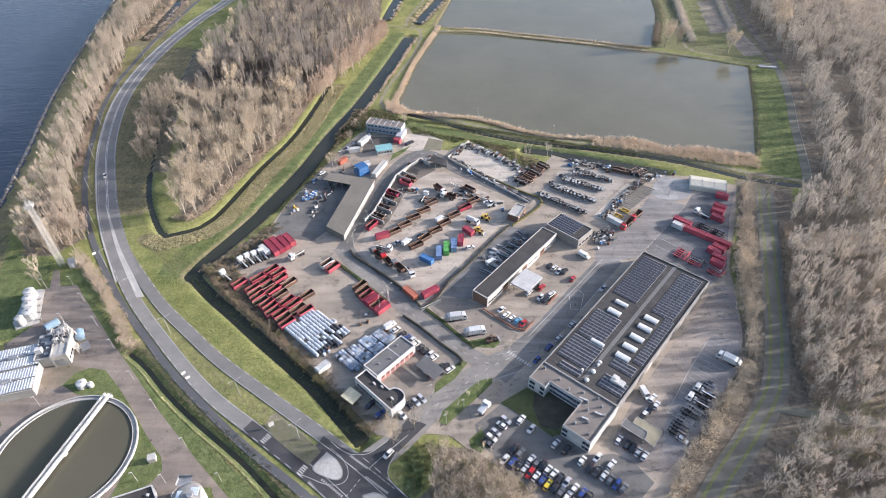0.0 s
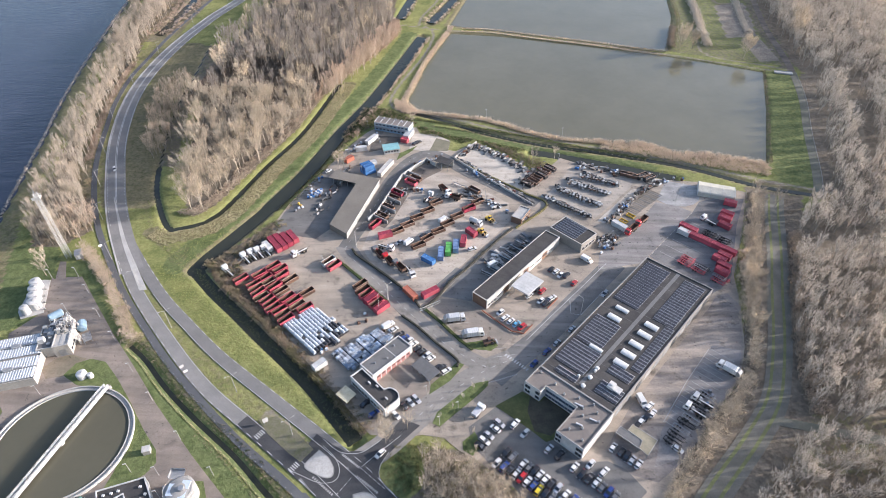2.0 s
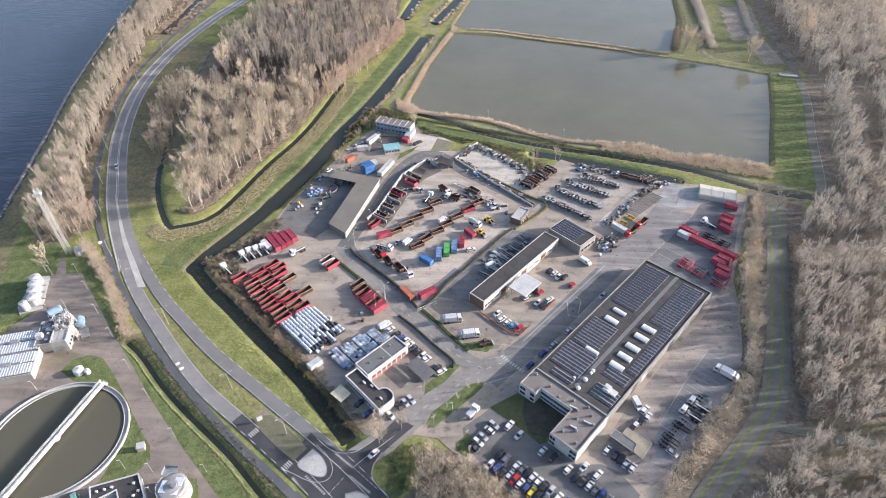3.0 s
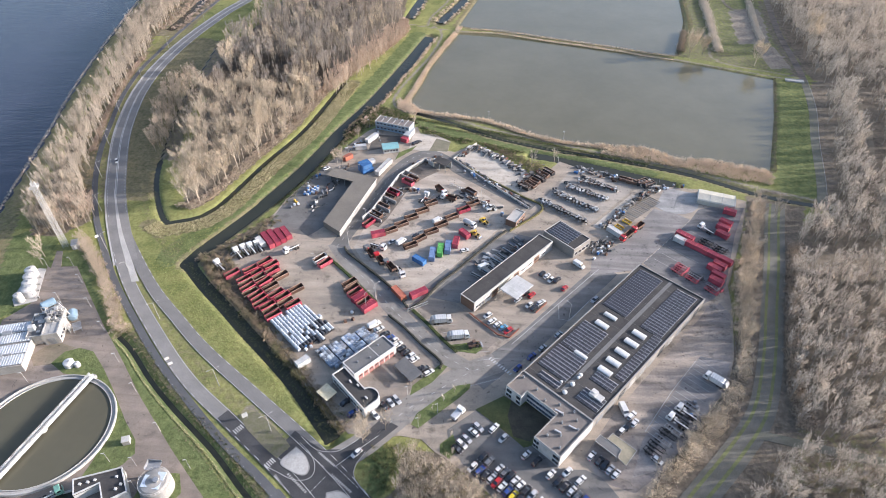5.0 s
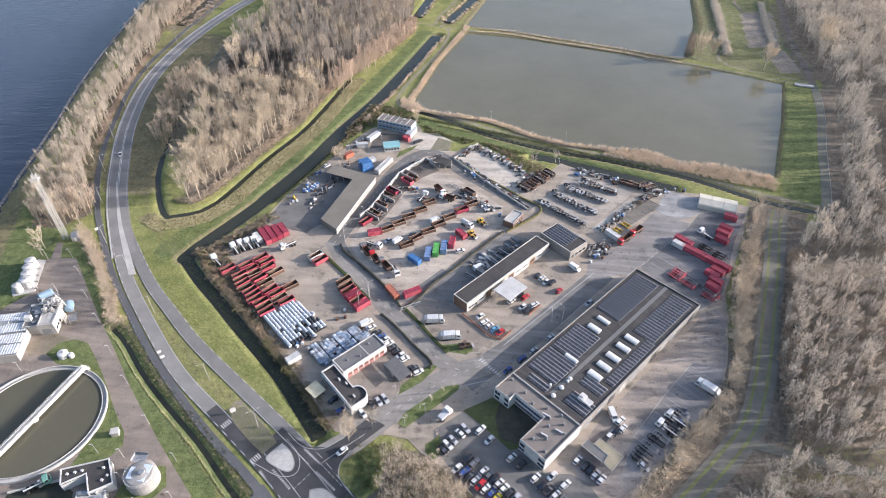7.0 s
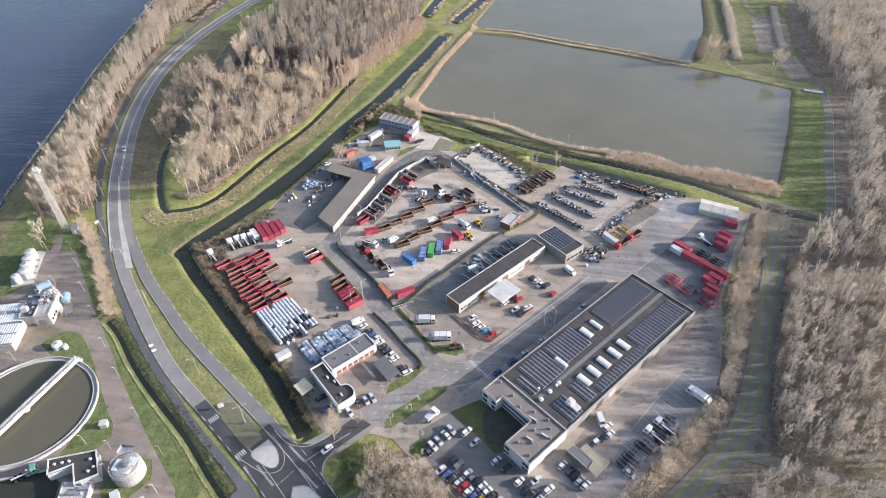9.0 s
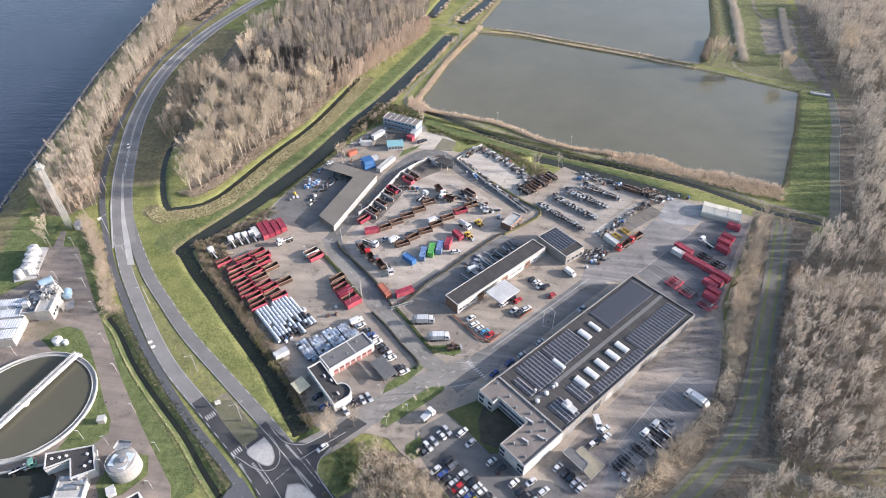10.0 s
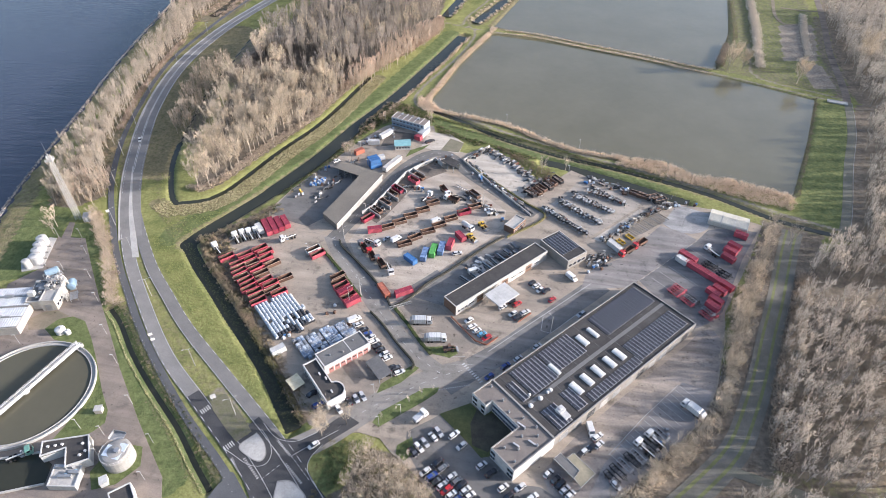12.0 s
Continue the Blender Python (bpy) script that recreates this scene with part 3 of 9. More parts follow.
litter = np.maximum(litter, 0.6 * ((near(G, DITCH_WOOD[:len(DITCH_WOOD) // 2]) < 9) & (G[:, 1] > 262)))
litter[within(G, np.array([(110, 100), (250, 100), (250, 120), (122, 122)], float))] = 0.6
litter[near(G, CREEK) < 14] = 0.6
litter[within(G, np.array([(-6, 103), (6, 104), (14, 98), (26, 88), (26, 60), (-8, 60), (-6, 88)], float))] = 0.85
litter[within(G, np.array([(-18, 104), (-10, 108.5), (-5.5, 103.5), (-6, 90), (-12, 84), (-18, 92)], float))] = 0.0
litter = np.maximum(litter, 0.42 * within(G, np.array([(146, 418), (232, 392), (240, 610), (165, 610)], float)))
litter = np.maximum(litter, 0.8 * (near(G, np.array([(182.0, 246.0), (190.0, 268.0), (203.0, 310.0), (213.0, 346.0), (226.0, 381.0)])) < 4.5))
litter[within(G, np.array([(176, 430), (224, 395), (232, 420), (236, 520), (225, 600), (196, 600)], float))] = 0.35
litter = np.maximum(litter, 0.85 * (near(G, np.array([(231.0, 392.0), (234.0, 420.0), (239.0, 466.0), (251.0, 536.0), (262.0, 600.0)])) < 7))
litter = np.maximum(litter, 0.6 * (near(G, np.array([(217.0, 395.0), (220.0, 420.0), (225.0, 466.0), (238.0, 536.0)])) < 3))
# Wood floor set to full litter: the shade between trees goes into colour.
shady_wood = within(G, np.array([(-170, 338), (-150, 332), (-122, 335), (-98, 344), (-92, 380), (-110, 420), (-170, 430)], float))
litter[shady_wood] = 0.95
dry = np.maximum(dry, 0.4 * (near(G, np.array([(-124.0, 170.5), (-102.0, 148.0), (-84.0, 131.0), (-62.0, 115.0), (-52.0, 108.0)])) < 3.6))
lush = np.zeros(len(G))
for line, w in ((offset(CANAL, 9.5), 6.5), (smooth_line([(-28, 314), (-21, 310), (-4, 302), (17, 296.5), (40, 288.5), (65, 280), (100, 269)], 5), 4.2), (np.array([(-150.0, 166.0), (-118.0, 132.0), (-88.0, 107.0), (-60.0, 82.0)]), 6.0), (np.array([(-185.0, 186.0), (-176.0, 160.0)]), 14.0), (np.array([(-160.0, 180.0), (-150.0, 176.0)]), 8.0), (np.array([(-14.0, 104.0), (-12.0, 97.0), (-12.0, 90.0)]), 3.0)):
    lush = np.maximum(lush, 0.8 * (near(G, line) < w))
lush = np.maximum(lush, 0.55 * (near(G, np.array([(175.0, 262.0), (185.0, 300.0), (206.0, 370.0)])) < 13))
lush = np.maximum(lush, 0.5 * within(G, np.array([(146, 418), (226, 392), (240, 610), (165, 610)], float)))
dry = np.where(near(G, offset(DITCH_SW, -4.5)) < 2.6, 0.0, dry)
# Ditch slope cover set darker: its shade is put into the ground colour.
litter = np.where(near(G, offset(DITCH_SW, -3.5)) < 2.6, 0.45, litter)
dry = np.maximum(dry, 0.36 * within(G, np.array([(-168, 262), (-150, 226), (-136, 203), (-122, 188), (-112, 182), (-118, 200), (-134, 206), (-146, 224), (-156, 250), (-160, 268)], float)))
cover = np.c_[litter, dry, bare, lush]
nx, ny = len(xs), len(ys)
ii = (np.arange(ny - 1)[:, None] * nx + np.arange(nx - 1)[None, :]).ravel()
ground = from_arrays("ground", np.c_[G, gz], np.c_[ii, ii + 1, ii + nx + 1, ii + nx], GROUND)
tagged(ground, "flat grass land with leaf litter under the woods", "ground", kind="structure")
ground.data.polygons.foreach_set("use_smooth", [True] * len(ground.data.polygons))
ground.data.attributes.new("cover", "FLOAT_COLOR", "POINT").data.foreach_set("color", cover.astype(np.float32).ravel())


def pool_of(name, outline, material, label, z=-0.62):
    bm = bmesh.new()
    prism(bm, [tuple(p) for p in outline], z - 0.05, z)
    return tagged(part(name, bm, material), label, "water", kind="structure")


pool_of("river_water", [(-3300, 900), (-3300, 120), (-172, 120), (-192, 165), (-207, 205), (-216, 238), (-228, 284), (-244, 340), (-258, 400), (-270, 470), (-282, 530), (-292, 620), (-302, 900)], RIVER, "wide dark blue river with small wind ripples")
pool_of("pond_water", np.array(POND_A) * 1.0, POND, "still grey green settling pond")
pool_of("pond_water", np.array(POND_B) * 1.0, POND, "still grey green settling pond behind the dam")
for k, (line, w) in enumerate(((np.vstack([CANAL, CANAL_SW[1:]]), 8.0), (CANAL_TOP, 8), (CANAL_TOP_L, 8), (DITCH_WOOD, 4), (DITCH_POND, 3), (DITCH_YARD, 7.5), (DITCH_SW, 4), (CREEK, 8))):
    tagged(part("canal_water", band(line, w, -0.7 + 0.012 * k, 0.3), DITCH), "dark still water in a drainage ditch", "water", kind="structure")

def bank_strip(line, d0, z0, d1, z1, label):
    """A smooth ditch bank: a sloping strip of turf between two offsets of a line."""
    bm = bmesh.new()
    top, foot = offset(line, d0), offset(line, d1)
    a, b = [bm.verts.new((*p, z0)) for p in top], [bm.verts.new((*p, z1)) for p in foot]
    c, d = [bm.verts.new((*p, z0 - 0.4)) for p in top], [bm.verts.new((*p, z1 - 0.4)) for p in foot]
    for i in range(len(line) - 1):
        for u, v in ((a, b), (b, d), (d, c), (c, a)):
            bm.faces.new((u[i], u[i + 1], v[i + 1], v[i]))
    bmesh.ops.recalc_face_normals(bm, faces=bm.faces)
    tagged(part("ditch_bank", bm, GROUND), label, "ground", kind="structure")


DITCH_FINE = smooth_line([tuple(p) for p in DITCH_SW], 1.2)
bank_strip(DITCH_FINE, 2.5, -0.09, 0.35, -0.8, "green turf bank of the roadside ditch")
bank_strip(DITCH_FINE, -2.5, -0.09, -0.35, -0.8, "shaded turf bank of the roadside ditch")

# Roads, paths and paving.
def paved(name, outline, material, label, z=0.05, category="pavement"):
    bm = bmesh.new()
    prism(bm, outline, -0.25, z)
    return tagged(part(name, bm, material), label, category, kind="structure")


def way(name, line, width, material, label, z=0.08, category="road"):
    return tagged(part(name, band(line, width, z, 0.3), material), label, category, kind="structure")


ROAD = smooth_line([(-175, 620), (-188, 524), (-200, 473), (-208, 410), (-206, 350), (-192, 293), (-172, 245), (-156, 214), (-136, 182.5)], 4)
ROAD_L = smooth_line([tuple(p) for p in offset(ROAD, 2.05)[-16:-1:5]] + [(-129.6, 171.2), (-104.3, 143.5), (-84, 124), (-64, 109.3), (-42.5, 93.5), (-30, 83), (-18, 71), (-6, 58)], 4)
ROAD_R = smooth_line([tuple(p) for p in offset(ROAD, -2.1)[-16:-1:5]] + [(-119.5, 170.2), (-100, 152), (-84, 138.2), (-61, 121.5), (-37.5, 104.6), (-24, 94), (-12, 83), (2, 68), (10, 58)], 4)
CYC = smooth_line([(-204, 620), (-213, 530), (-218, 470), (-219.5, 430), (-219, 395), (-218, 366), (-211.8, 330), (-203.2, 300), (-193, 268), (-180.8, 239.8), (-166.3, 213.3), (-148.8, 188.4), (-133.3, 168.5), (-115.6, 149.2), (-99, 132.1), (-76.3, 112), (-62.6, 101), (-44, 87.6), (-24, 70)], 4)
road = way("road", ROAD, 9.2, ROADTAR, "curved grey asphalt road with painted lines")
road_l = way("road", ROAD_L, 5.0, ROADTAR_PALE, "single asphalt carriageway beside a grass median", 0.07)
road_r = way("road", ROAD_R, 4.7, ROADTAR_DARK, "single asphalt carriageway beside a grass verge", 0.075)
way("road", ROAD_L[(ROAD_L[:, 0] > -68) & (ROAD_L[:, 0] < -40)], 5.3, ASPHALT_NEW, "fresh dark asphalt stretch before the junction", 0.084)
way("cycle_path", CYC, 2.7, CYCLE, "blue-grey asphalt cycle path along the road", 0.06)
junction = paved("junction", [(-49.5, 100.0), (-45.5, 94.4), (-38, 87), (-26, 74), (-14, 62), (12, 62), (4, 74), (-8, 84), (-16.5, 90), (-19.5, 94), (-19.5, 98), (-16, 103), (-8, 112), (-14, 114.5), (-20.5, 106), (-25, 102.2), (-31, 101.6), (-36, 104.2), (-41.5, 107.6), (-43.5, 104), (-42, 100.6)], ASPHALT_NEW, "dark fresh asphalt junction with dashed lines", 0.1, "road")

# the compound
YARD_LINE = [(-92, 188), (-80, 172), (-64, 152), (-53, 139), (-36, 121), (-24, 108), (-12.7, 107.4), (-7, 108.6), (0, 107.8), (4.8, 103.6), (9, 101.4), (13, 98.4), (17, 95.6), (24, 90), (30, 62), (54, 66), (62, 82), (74, 101), (91, 121), (104, 136), (110, 150), (115.5, 172), (118, 188), (134, 225), (143, 249), (122, 257), (108, 258), (92, 262), (76, 268), (64, 272), (55, 277), (47, 266), (40, 263), (25.2, 279.5), (10.2, 292), (-0.7, 282), (-8, 284), (-20, 296), (-24, 307), (-44, 309), (-52, 300), (-58, 288), (-70, 258), (-80, 232), (-84, 214), (-80, 204)]
paved("yard", YARD_LINE, YARD, "worn beige brick-paved works yard with oil stains", 0.03)

# Inner roads and aprons of the compound.
ENTRY = smooth_line([(-26, 98), (-17.5, 105.5), (-7, 117.5), (4, 127.5), (14, 135.5), (24, 141)], 3)
MAIN_RD = smooth_line([(16, 132), (24, 140.5), (36, 152.5), (44.5, 163), (55, 176), (66, 189.5), (70, 194.5)], 4)
ROAD_NW = smooth_line([(14, 137), (2.5, 144), (-8, 154), (-19, 166), (-31, 179.5), (-43, 193), (-49, 202)], 4)
LOOP = smooth_line([(-47.5, 200), (-44.5, 211), (-41, 222), (-37.2, 236), (-33.6, 251), (-29, 264), (-21.5, 276), (-13.5, 279.5), (-6, 275), (2, 265), (14, 255), (26, 245.5), (40, 236)], 4)
INNER = smooth_line([(-46, 203), (-41, 194), (-33, 185.5), (-24, 177.5), (-14, 169), (-6, 175), (4, 188)], 4)
way("service_road", MAIN_RD, 9.5, ASPHALT, "grey asphalt service road along the hall", 0.07)
way("service_road", ENTRY, 9.0, PALEROAD, "worn pale grey asphalt entrance road", 0.074)
way("service_road", ROAD_NW, 6.6, PALEROAD, "worn grey asphalt road between hedges", 0.078)
way("service_road", LOOP, 6.6, CARPARK, "dark asphalt loop road past the waste bays", 0.082)
way("service_road", INNER, 4.6, ASPHALT, "dark asphalt inner lane round the container yard", 0.062)
paved("car_park", [(8, 112), (17, 120), (26, 126), (30, 118), (36, 108), (44, 101), (52, 101.5), (57, 99), (62, 92), (50, 80), (30, 80), (22, 92), (14, 100), (9, 106)], CARPARK, "grey asphalt car park with marked bays", 0.058)
paved("back_yard", [(107, 176), (103, 170), (93, 158), (76, 138), (62, 121), (52, 106), (56, 98), (66, 95), (76, 103), (91.5, 121.5), (103.8, 136.6), (109.6, 150), (114.6, 172), (112, 178)], BACK, "dirty worn concrete yard behind the hall, tree shadow in its mottling", 0.05)
paved("truck_bays", [(98, 150), (85, 133), (71, 113), (66, 100), (74, 103), (91, 122), (103, 136), (108, 148)], HAUL, "lilac-grey lorry bays with painted lines", 0.064)
# Paving darker than the yard around it.
paved("shed_yard", [(-83, 212), (-79.5, 232), (-71, 256), (-65, 262.5), (-49, 246.5), (-56.5, 213.5), (-62, 206), (-72, 208)], CARPARK, "darker grey yard before the shed", 0.052)
paved("wash_slab", [(98, 241), (106, 257.5), (121.5, 252.5), (120, 246), (118, 241), (114.5, 237.6), (110.5, 236), (106, 236), (101.5, 237.8)], WET, "wet pale concrete wash slab", 0.085)
paved("trailer_apron", [(85.6, 199.7), (99, 215.5), (112.6, 231.7), (118, 240), (128, 244), (140, 243), (130, 222), (117, 188), (110, 180), (104, 176)], DARKCONC, "oily dark concrete apron for parked containers", 0.056)
paved("depot_apron", [(14.5, 163), (24, 154.4), (29, 153.5), (45, 172.5), (61, 193), (64, 203), (57, 200), (47, 204), (32, 186)], YARD, "beige brick-paved forecourt of the garage", 0.066)
paved("lorry_apron", [(-9, 166), (-4, 170.5), (6.5, 170), (13.5, 163), (24.5, 152), (19.5, 146), (11, 145)], BRICKPAVE, "brick-paved lorry parking bays", 0.068)
paved("store_yard", [(-4, 172), (18, 205), (28, 216), (42, 212), (40, 208), (8, 169.5)], ASPHALT, "grey paved storage strip behind the garage", 0.061)
paved("scrap_yard", [(25.2, 278.4), (37.8, 262.8), (43, 262), (33, 248), (38, 234), (18.7, 253), (-0.6, 274.2), (10.2, 290.4)], SLAB, "pale sandy concrete storage yard", 0.054)
paved("container_yard", [(-38, 214), (-33, 226), (-29, 240), (-24.5, 254), (-17, 264), (-10, 262), (2, 257), (14, 246), (26, 236), (26, 222), (18, 209.5), (6, 193), (-6, 177), (-13, 172), (-24, 181), (-34, 190), (-40, 200)], INNERYARD, "pale beige paving of the container yard, oil stained", 0.056)
paved("haul_road", [(62, 190), (70, 192), (82, 195), (85.4, 199.9), (98.8, 215.7), (112.3, 231.8), (107, 236), (97, 239), (90, 229), (80, 213.5), (70, 206), (64, 200)], HAUL, "lilac-grey worn haul road past the hall", 0.072)
paved("storage_lane", [(66.5, 223.2), (88.2, 250.2), (92, 249), (71, 221.5)], SLAB, "pale lane beside the stored machines", 0.059)
paved("machine_apron", [(60.3, 268.4), (89.6, 257.3), (87.4, 251.1), (65.3, 224.5), (43.7, 241.0)], WORNPAVE, "worn grey paving under the stored machines", 0.056)
paved("office_yard", [(-15, 113.5), (-7, 122.5), (-5, 128.5), (2.5, 138), (-17, 158), (-24, 157), (-12, 142), (-25, 128), (-15, 119)], BRICKPAVE, "grey brown brick-paved office yard", 0.057)
paved("treatment_yard", [(-168, 177), (-166.1, 176), (-169.9, 187), (-167.2, 187), (-162.3, 177.3), (-155.5, 178), (-143, 163.9), (-128.7, 148.2), (-113.4, 132.5), (-98.2, 116.3), (-79.7, 98.4), (-61.5, 82), (-56, 72), (-52, 58), (-110, 58), (-122, 72), (-146, 92), (-150, 112), (-158, 120), (-168, 146), (-162, 156)], TREATPAVE, "brown brick paving of the treatment works", 0.04)
paved("lawn_patch", [(-137, 127.5), (-135, 133), (-130.5, 135.2), (-124.5, 134), (-117, 127), (-109, 118.5), (-99, 107), (-92, 100), (-90, 95.5), (-92, 91.5), (-98, 86.5), (-103, 84.5), (-102, 92), (-102, 100), (-107, 113), (-117, 122.5), (-130, 123.5)], GROUND, "mown grass round the clarifier", 0.075, "lawn")
paved("lawn_patch", [(-80, 74), (-84, 79), (-83, 86), (-78, 90), (-73, 90), (-70, 84), (-74, 77)], GROUND, "mown grass under the round tank", 0.075, "lawn")

# the sandy track east of the works, footpaths round the ponds
TRACK = smooth_line([tuple(p) for p in TRACK_BED], 5)
way("forest_track", TRACK, 8.6, TRACKBED, "wide dark earth and asphalt forest track", 0.05)
for d in (-2.3, 1.6):
    way("grass_strip", offset(TRACK, d), 1.0, WORNGRASS, "narrow grass strip between the wheel tracks", 0.07, "lawn")
way("forest_track", smooth_line([(109, 118.5), (150, 111), (200, 107), (250, 102.5)], 6), 3.4, TRACKGREY, "narrow grey path between two blocks of wood", 0.058)
TRACK_E = smooth_line([(177, 246), (185, 268), (197.5, 310), (210.5, 350), (219.9, 393), (223.8, 420), (229.3, 466), (242.2, 535.6), (252, 600)], 6)
way("forest_track", TRACK_E[TRACK_E[:, 1] < 392], 4.2, TRACKGREY, "worn grey asphalt track beside the woods", -0.02)
way("forest_track", TRACK_E[TRACK_E[:, 1] > 386], 4.6, MUD, "brown earth track along the wood", -0.03)
way("track_edge", offset(TRACK_E[:24], 2.4), 0.28, CONC, "pale stone edging along the track", 0.0)
SANDY = surf("sandy_ground", (0.235, 0.19, 0.145), (0.15, 0.135, 0.095), 0.95, 0.12, 1.5, 0.3, stain=(0.8, 0.2))
way("footpath", smooth_line([(244, 392), (245, 371), (236, 340), (228, 311), (214, 278)], 6), 2.4, SANDY, "sandy woodland footpath", -0.02)
way("footpath", smooth_line([(221, 379), (232, 381), (243, 375), (262, 369), (300, 355)], 6), 2.2, SANDY, "sandy woodland footpath", -0.025)
way("footpath", smooth_line([(213, 590), (212, 572), (206.6, 535), (210, 516), (222, 519)], 5), 2.6, SANDY, "pale sandy path into the far field", -0.02)
way("footpath", smooth_line([(214.5, 554), (230, 551), (245, 552), (287, 564)], 5), 2.4, SANDY, "pale sandy path across the far field", -0.025)

# Painted lines, each dash a piece of its road.
DASH = bpy.data.meshes.new("dash")
_b = bmesh.new()
box(_b, -0.5, 0.5, -0.5, 0.5, -0.02, 0.0)
_b.to_mesh(DASH), _b.free()
DASH.materials.append(PAINT)
BAY_LINE = DASH.copy()
BAY_LINE.materials[0] = FADED


def dashes(parent, line, on, off, width, z, joined=False):
    """Dashes along a line."""
    many = bmesh.new() if joined else None
    seg = np.linalg.norm(np.diff(line, axis=0), axis=1)
    run = np.concatenate([[0], np.cumsum(seg)])
    s = 0.0
    while s + on < run[-1]:
        a, b = [np.array([np.interp(k, run, line[:, 0]), np.interp(k, run, line[:, 1])]) for k in (s, s + on)]
        m = (a + b) / 2
        place = pose(m[0], m[1], z, 0, 0, math.degrees(math.atan2(*(b - a)[::-1])))
        if joined:
            box(many, -on / 2, on / 2, -width / 2, width / 2, -0.02, 0, place)
        else:
            share("dash", DASH, parent, place @ Matrix.Diagonal((on, width, 1, 1)))
        s += on + off
    if joined:
        tagged(part("edge_dash", many, PAINT, parent), kind="stuff")


def solid_line(parent, line, width, z):
    part("painted_line", band(line, width, z, 0.02), PAINT, parent)


dashes(road, offset(ROAD[:-9], -4.0), 1.2, 1.6, 0.2, 0.10, True)
dashes(road, offset(ROAD[:-9], 3.9), 1.2, 1.6, 0.2, 0.10, True)
for d in (-0.32, 0.32):
    solid_line(road, offset(ROAD[:-14], d), 0.3, 0.10)
for d in (-4.3, 4.2):
    solid_line(road, offset(ROAD[:-24], d), 0.2, 0.10)
dashes(road, ROAD[-15:-4], 3.0, 2.0, 0.3, 0.10)
part("kerb_strip", band(offset(ROAD, 4.9), 0.7, 0.12, 0.3), PALE, road, "pale concrete strip along the road edge")
low_l, low_r = ROAD_L[ROAD_L[:, 1] < 171], ROAD_R[ROAD_R[:, 1] < 172]
solid_line(road_l, offset(low_l, -2.3), 0.16, 0.104)
dashes(road_l, offset(ROAD_L[ROAD_L[:, 1] < 190], 2.2), 2.6, 2.6, 0.2, 0.104)
solid_line(road_r, offset(low_r, 2.2), 0.16, 0.106)
dashes(road_r, offset(ROAD_R[ROAD_R[:, 1] < 190], -2.2), 2.6, 2.6, 0.2, 0.106)
dashes(road_l, offset(CYC[20:], 0.9), 0.22, 2.6, 0.2, 0.075, True)
# the pale ghost island where the carriageways part
ghost = bmesh.new()
g_l = smooth_line([(-168.2, 234.2), (-150.7, 203.9), (-138.1, 185.1), (-127.9, 170.7)], 3)
g_r = smooth_line([(-167.8, 234.4), (-148.9, 204.1), (-135.4, 185.5), (-124.9, 171.3)], 3)
_k = min(len(g_l), len(g_r))
ribbon(ghost, g_l[np.linspace(0, len(g_l) - 1, _k).astype(int)], g_r[np.linspace(0, len(g_r) - 1, _k).astype(int)], 0.115, 0.03)
part("painted_island", ghost, PALE, road, "pale painted wedge between the carriageways")
# junction marks
for a, b, n in (((-32.0, 100.7), (-25.8, 96.3), 11), ((-26.4, 93.6), (-19.0, 88.3), 12), ((-39.9, 92.8), (-32.5, 87.1), 11)):
    for i in range(n):
        t = (i + 0.5) / n
        share("dash", DASH, junction, pose(a[0] + (b[0] - a[0]) * t, a[1] + (b[1] - a[1]) * t, 0.12, 0, 0, 52) @ Matrix.Diagonal((0.75, 0.36, 1, 1)))
for a, b in (((-36.1, 100.7), (-27.6, 94.7)), ((-31.6, 87.1), (-27.2, 93.8)), ((-25.5, 96.3), (-16.8, 89.5))):
    dashes(junction, np.array([a, b]), 1.0, 0.9, 0.18, 0.12)
for pts in ([(-38.9, 105.7), (-34.5, 102.3), (-30.7, 101.0), (-26, 101.5), (-22.6, 104.1), (-20.3, 106.1)], [(-17.2, 102.0), (-19.3, 97.5), (-19.3, 93.8), (-16.8, 90.3), (-10, 84.5)], [(-25.5, 96.3), (-20, 102.1), (-14, 108)],
            [(-47.5, 94.6), (-43.5, 93.1), (-38.7, 91.2), (-34.8, 90.9), (-32.2, 92.4), (-32.0, 95.8), (-34.4, 99.8), (-38.6, 103.4)]):
    solid_line(junction, smooth_line(pts, 1.0), 0.16, 0.12)
for (cx, cy), ang in (((-60.2, 106.6), -36), ((-46.3, 95.7), -36)):
    for i in range(5):
        share("dash", DASH, junction if cx > -50 else road_l, pose(cx, cy, 0.122, 0, 0, ang) @ pose(0, -1.4 + 0.7 * i, 0) @ Matrix.Diagonal((2.0, 0.32, 1, 1)))


def island(outline, label):
    """A raised traffic island with a kerb."""
    ob = tagged(new("traffic_island"), label, "traffic island")
    line = smooth_line(outline + outline[:1], 0.8)
    c = line.mean(0)
    bm = bmesh.new()
    prism(bm, [tuple(p) for p in line[:-1]], 0.0, 0.22)
    part("kerb", bm, CONC, ob)
    bm = bmesh.new()
    prism(bm, [tuple(c + (p - c) * 0.92) for p in line[:-1]], 0.1, 0.25)
    part("paving", bm, PALE, ob)
    return ob


island([(-39.6, 102.0), (-35.9, 99.2), (-33.6, 95.6), (-33.7, 93.2), (-35.2, 92.4), (-38.5, 93.2), (-43.2, 96.2)], "pale paved traffic island with rounded kerb")
island([(-26.6, 87.6), (-23, 88.6), (-20.2, 87.4), (-16, 84.2), (-17, 78.5), (-23, 78), (-25.6, 82.4)], "pale paved traffic island with rounded kerb")
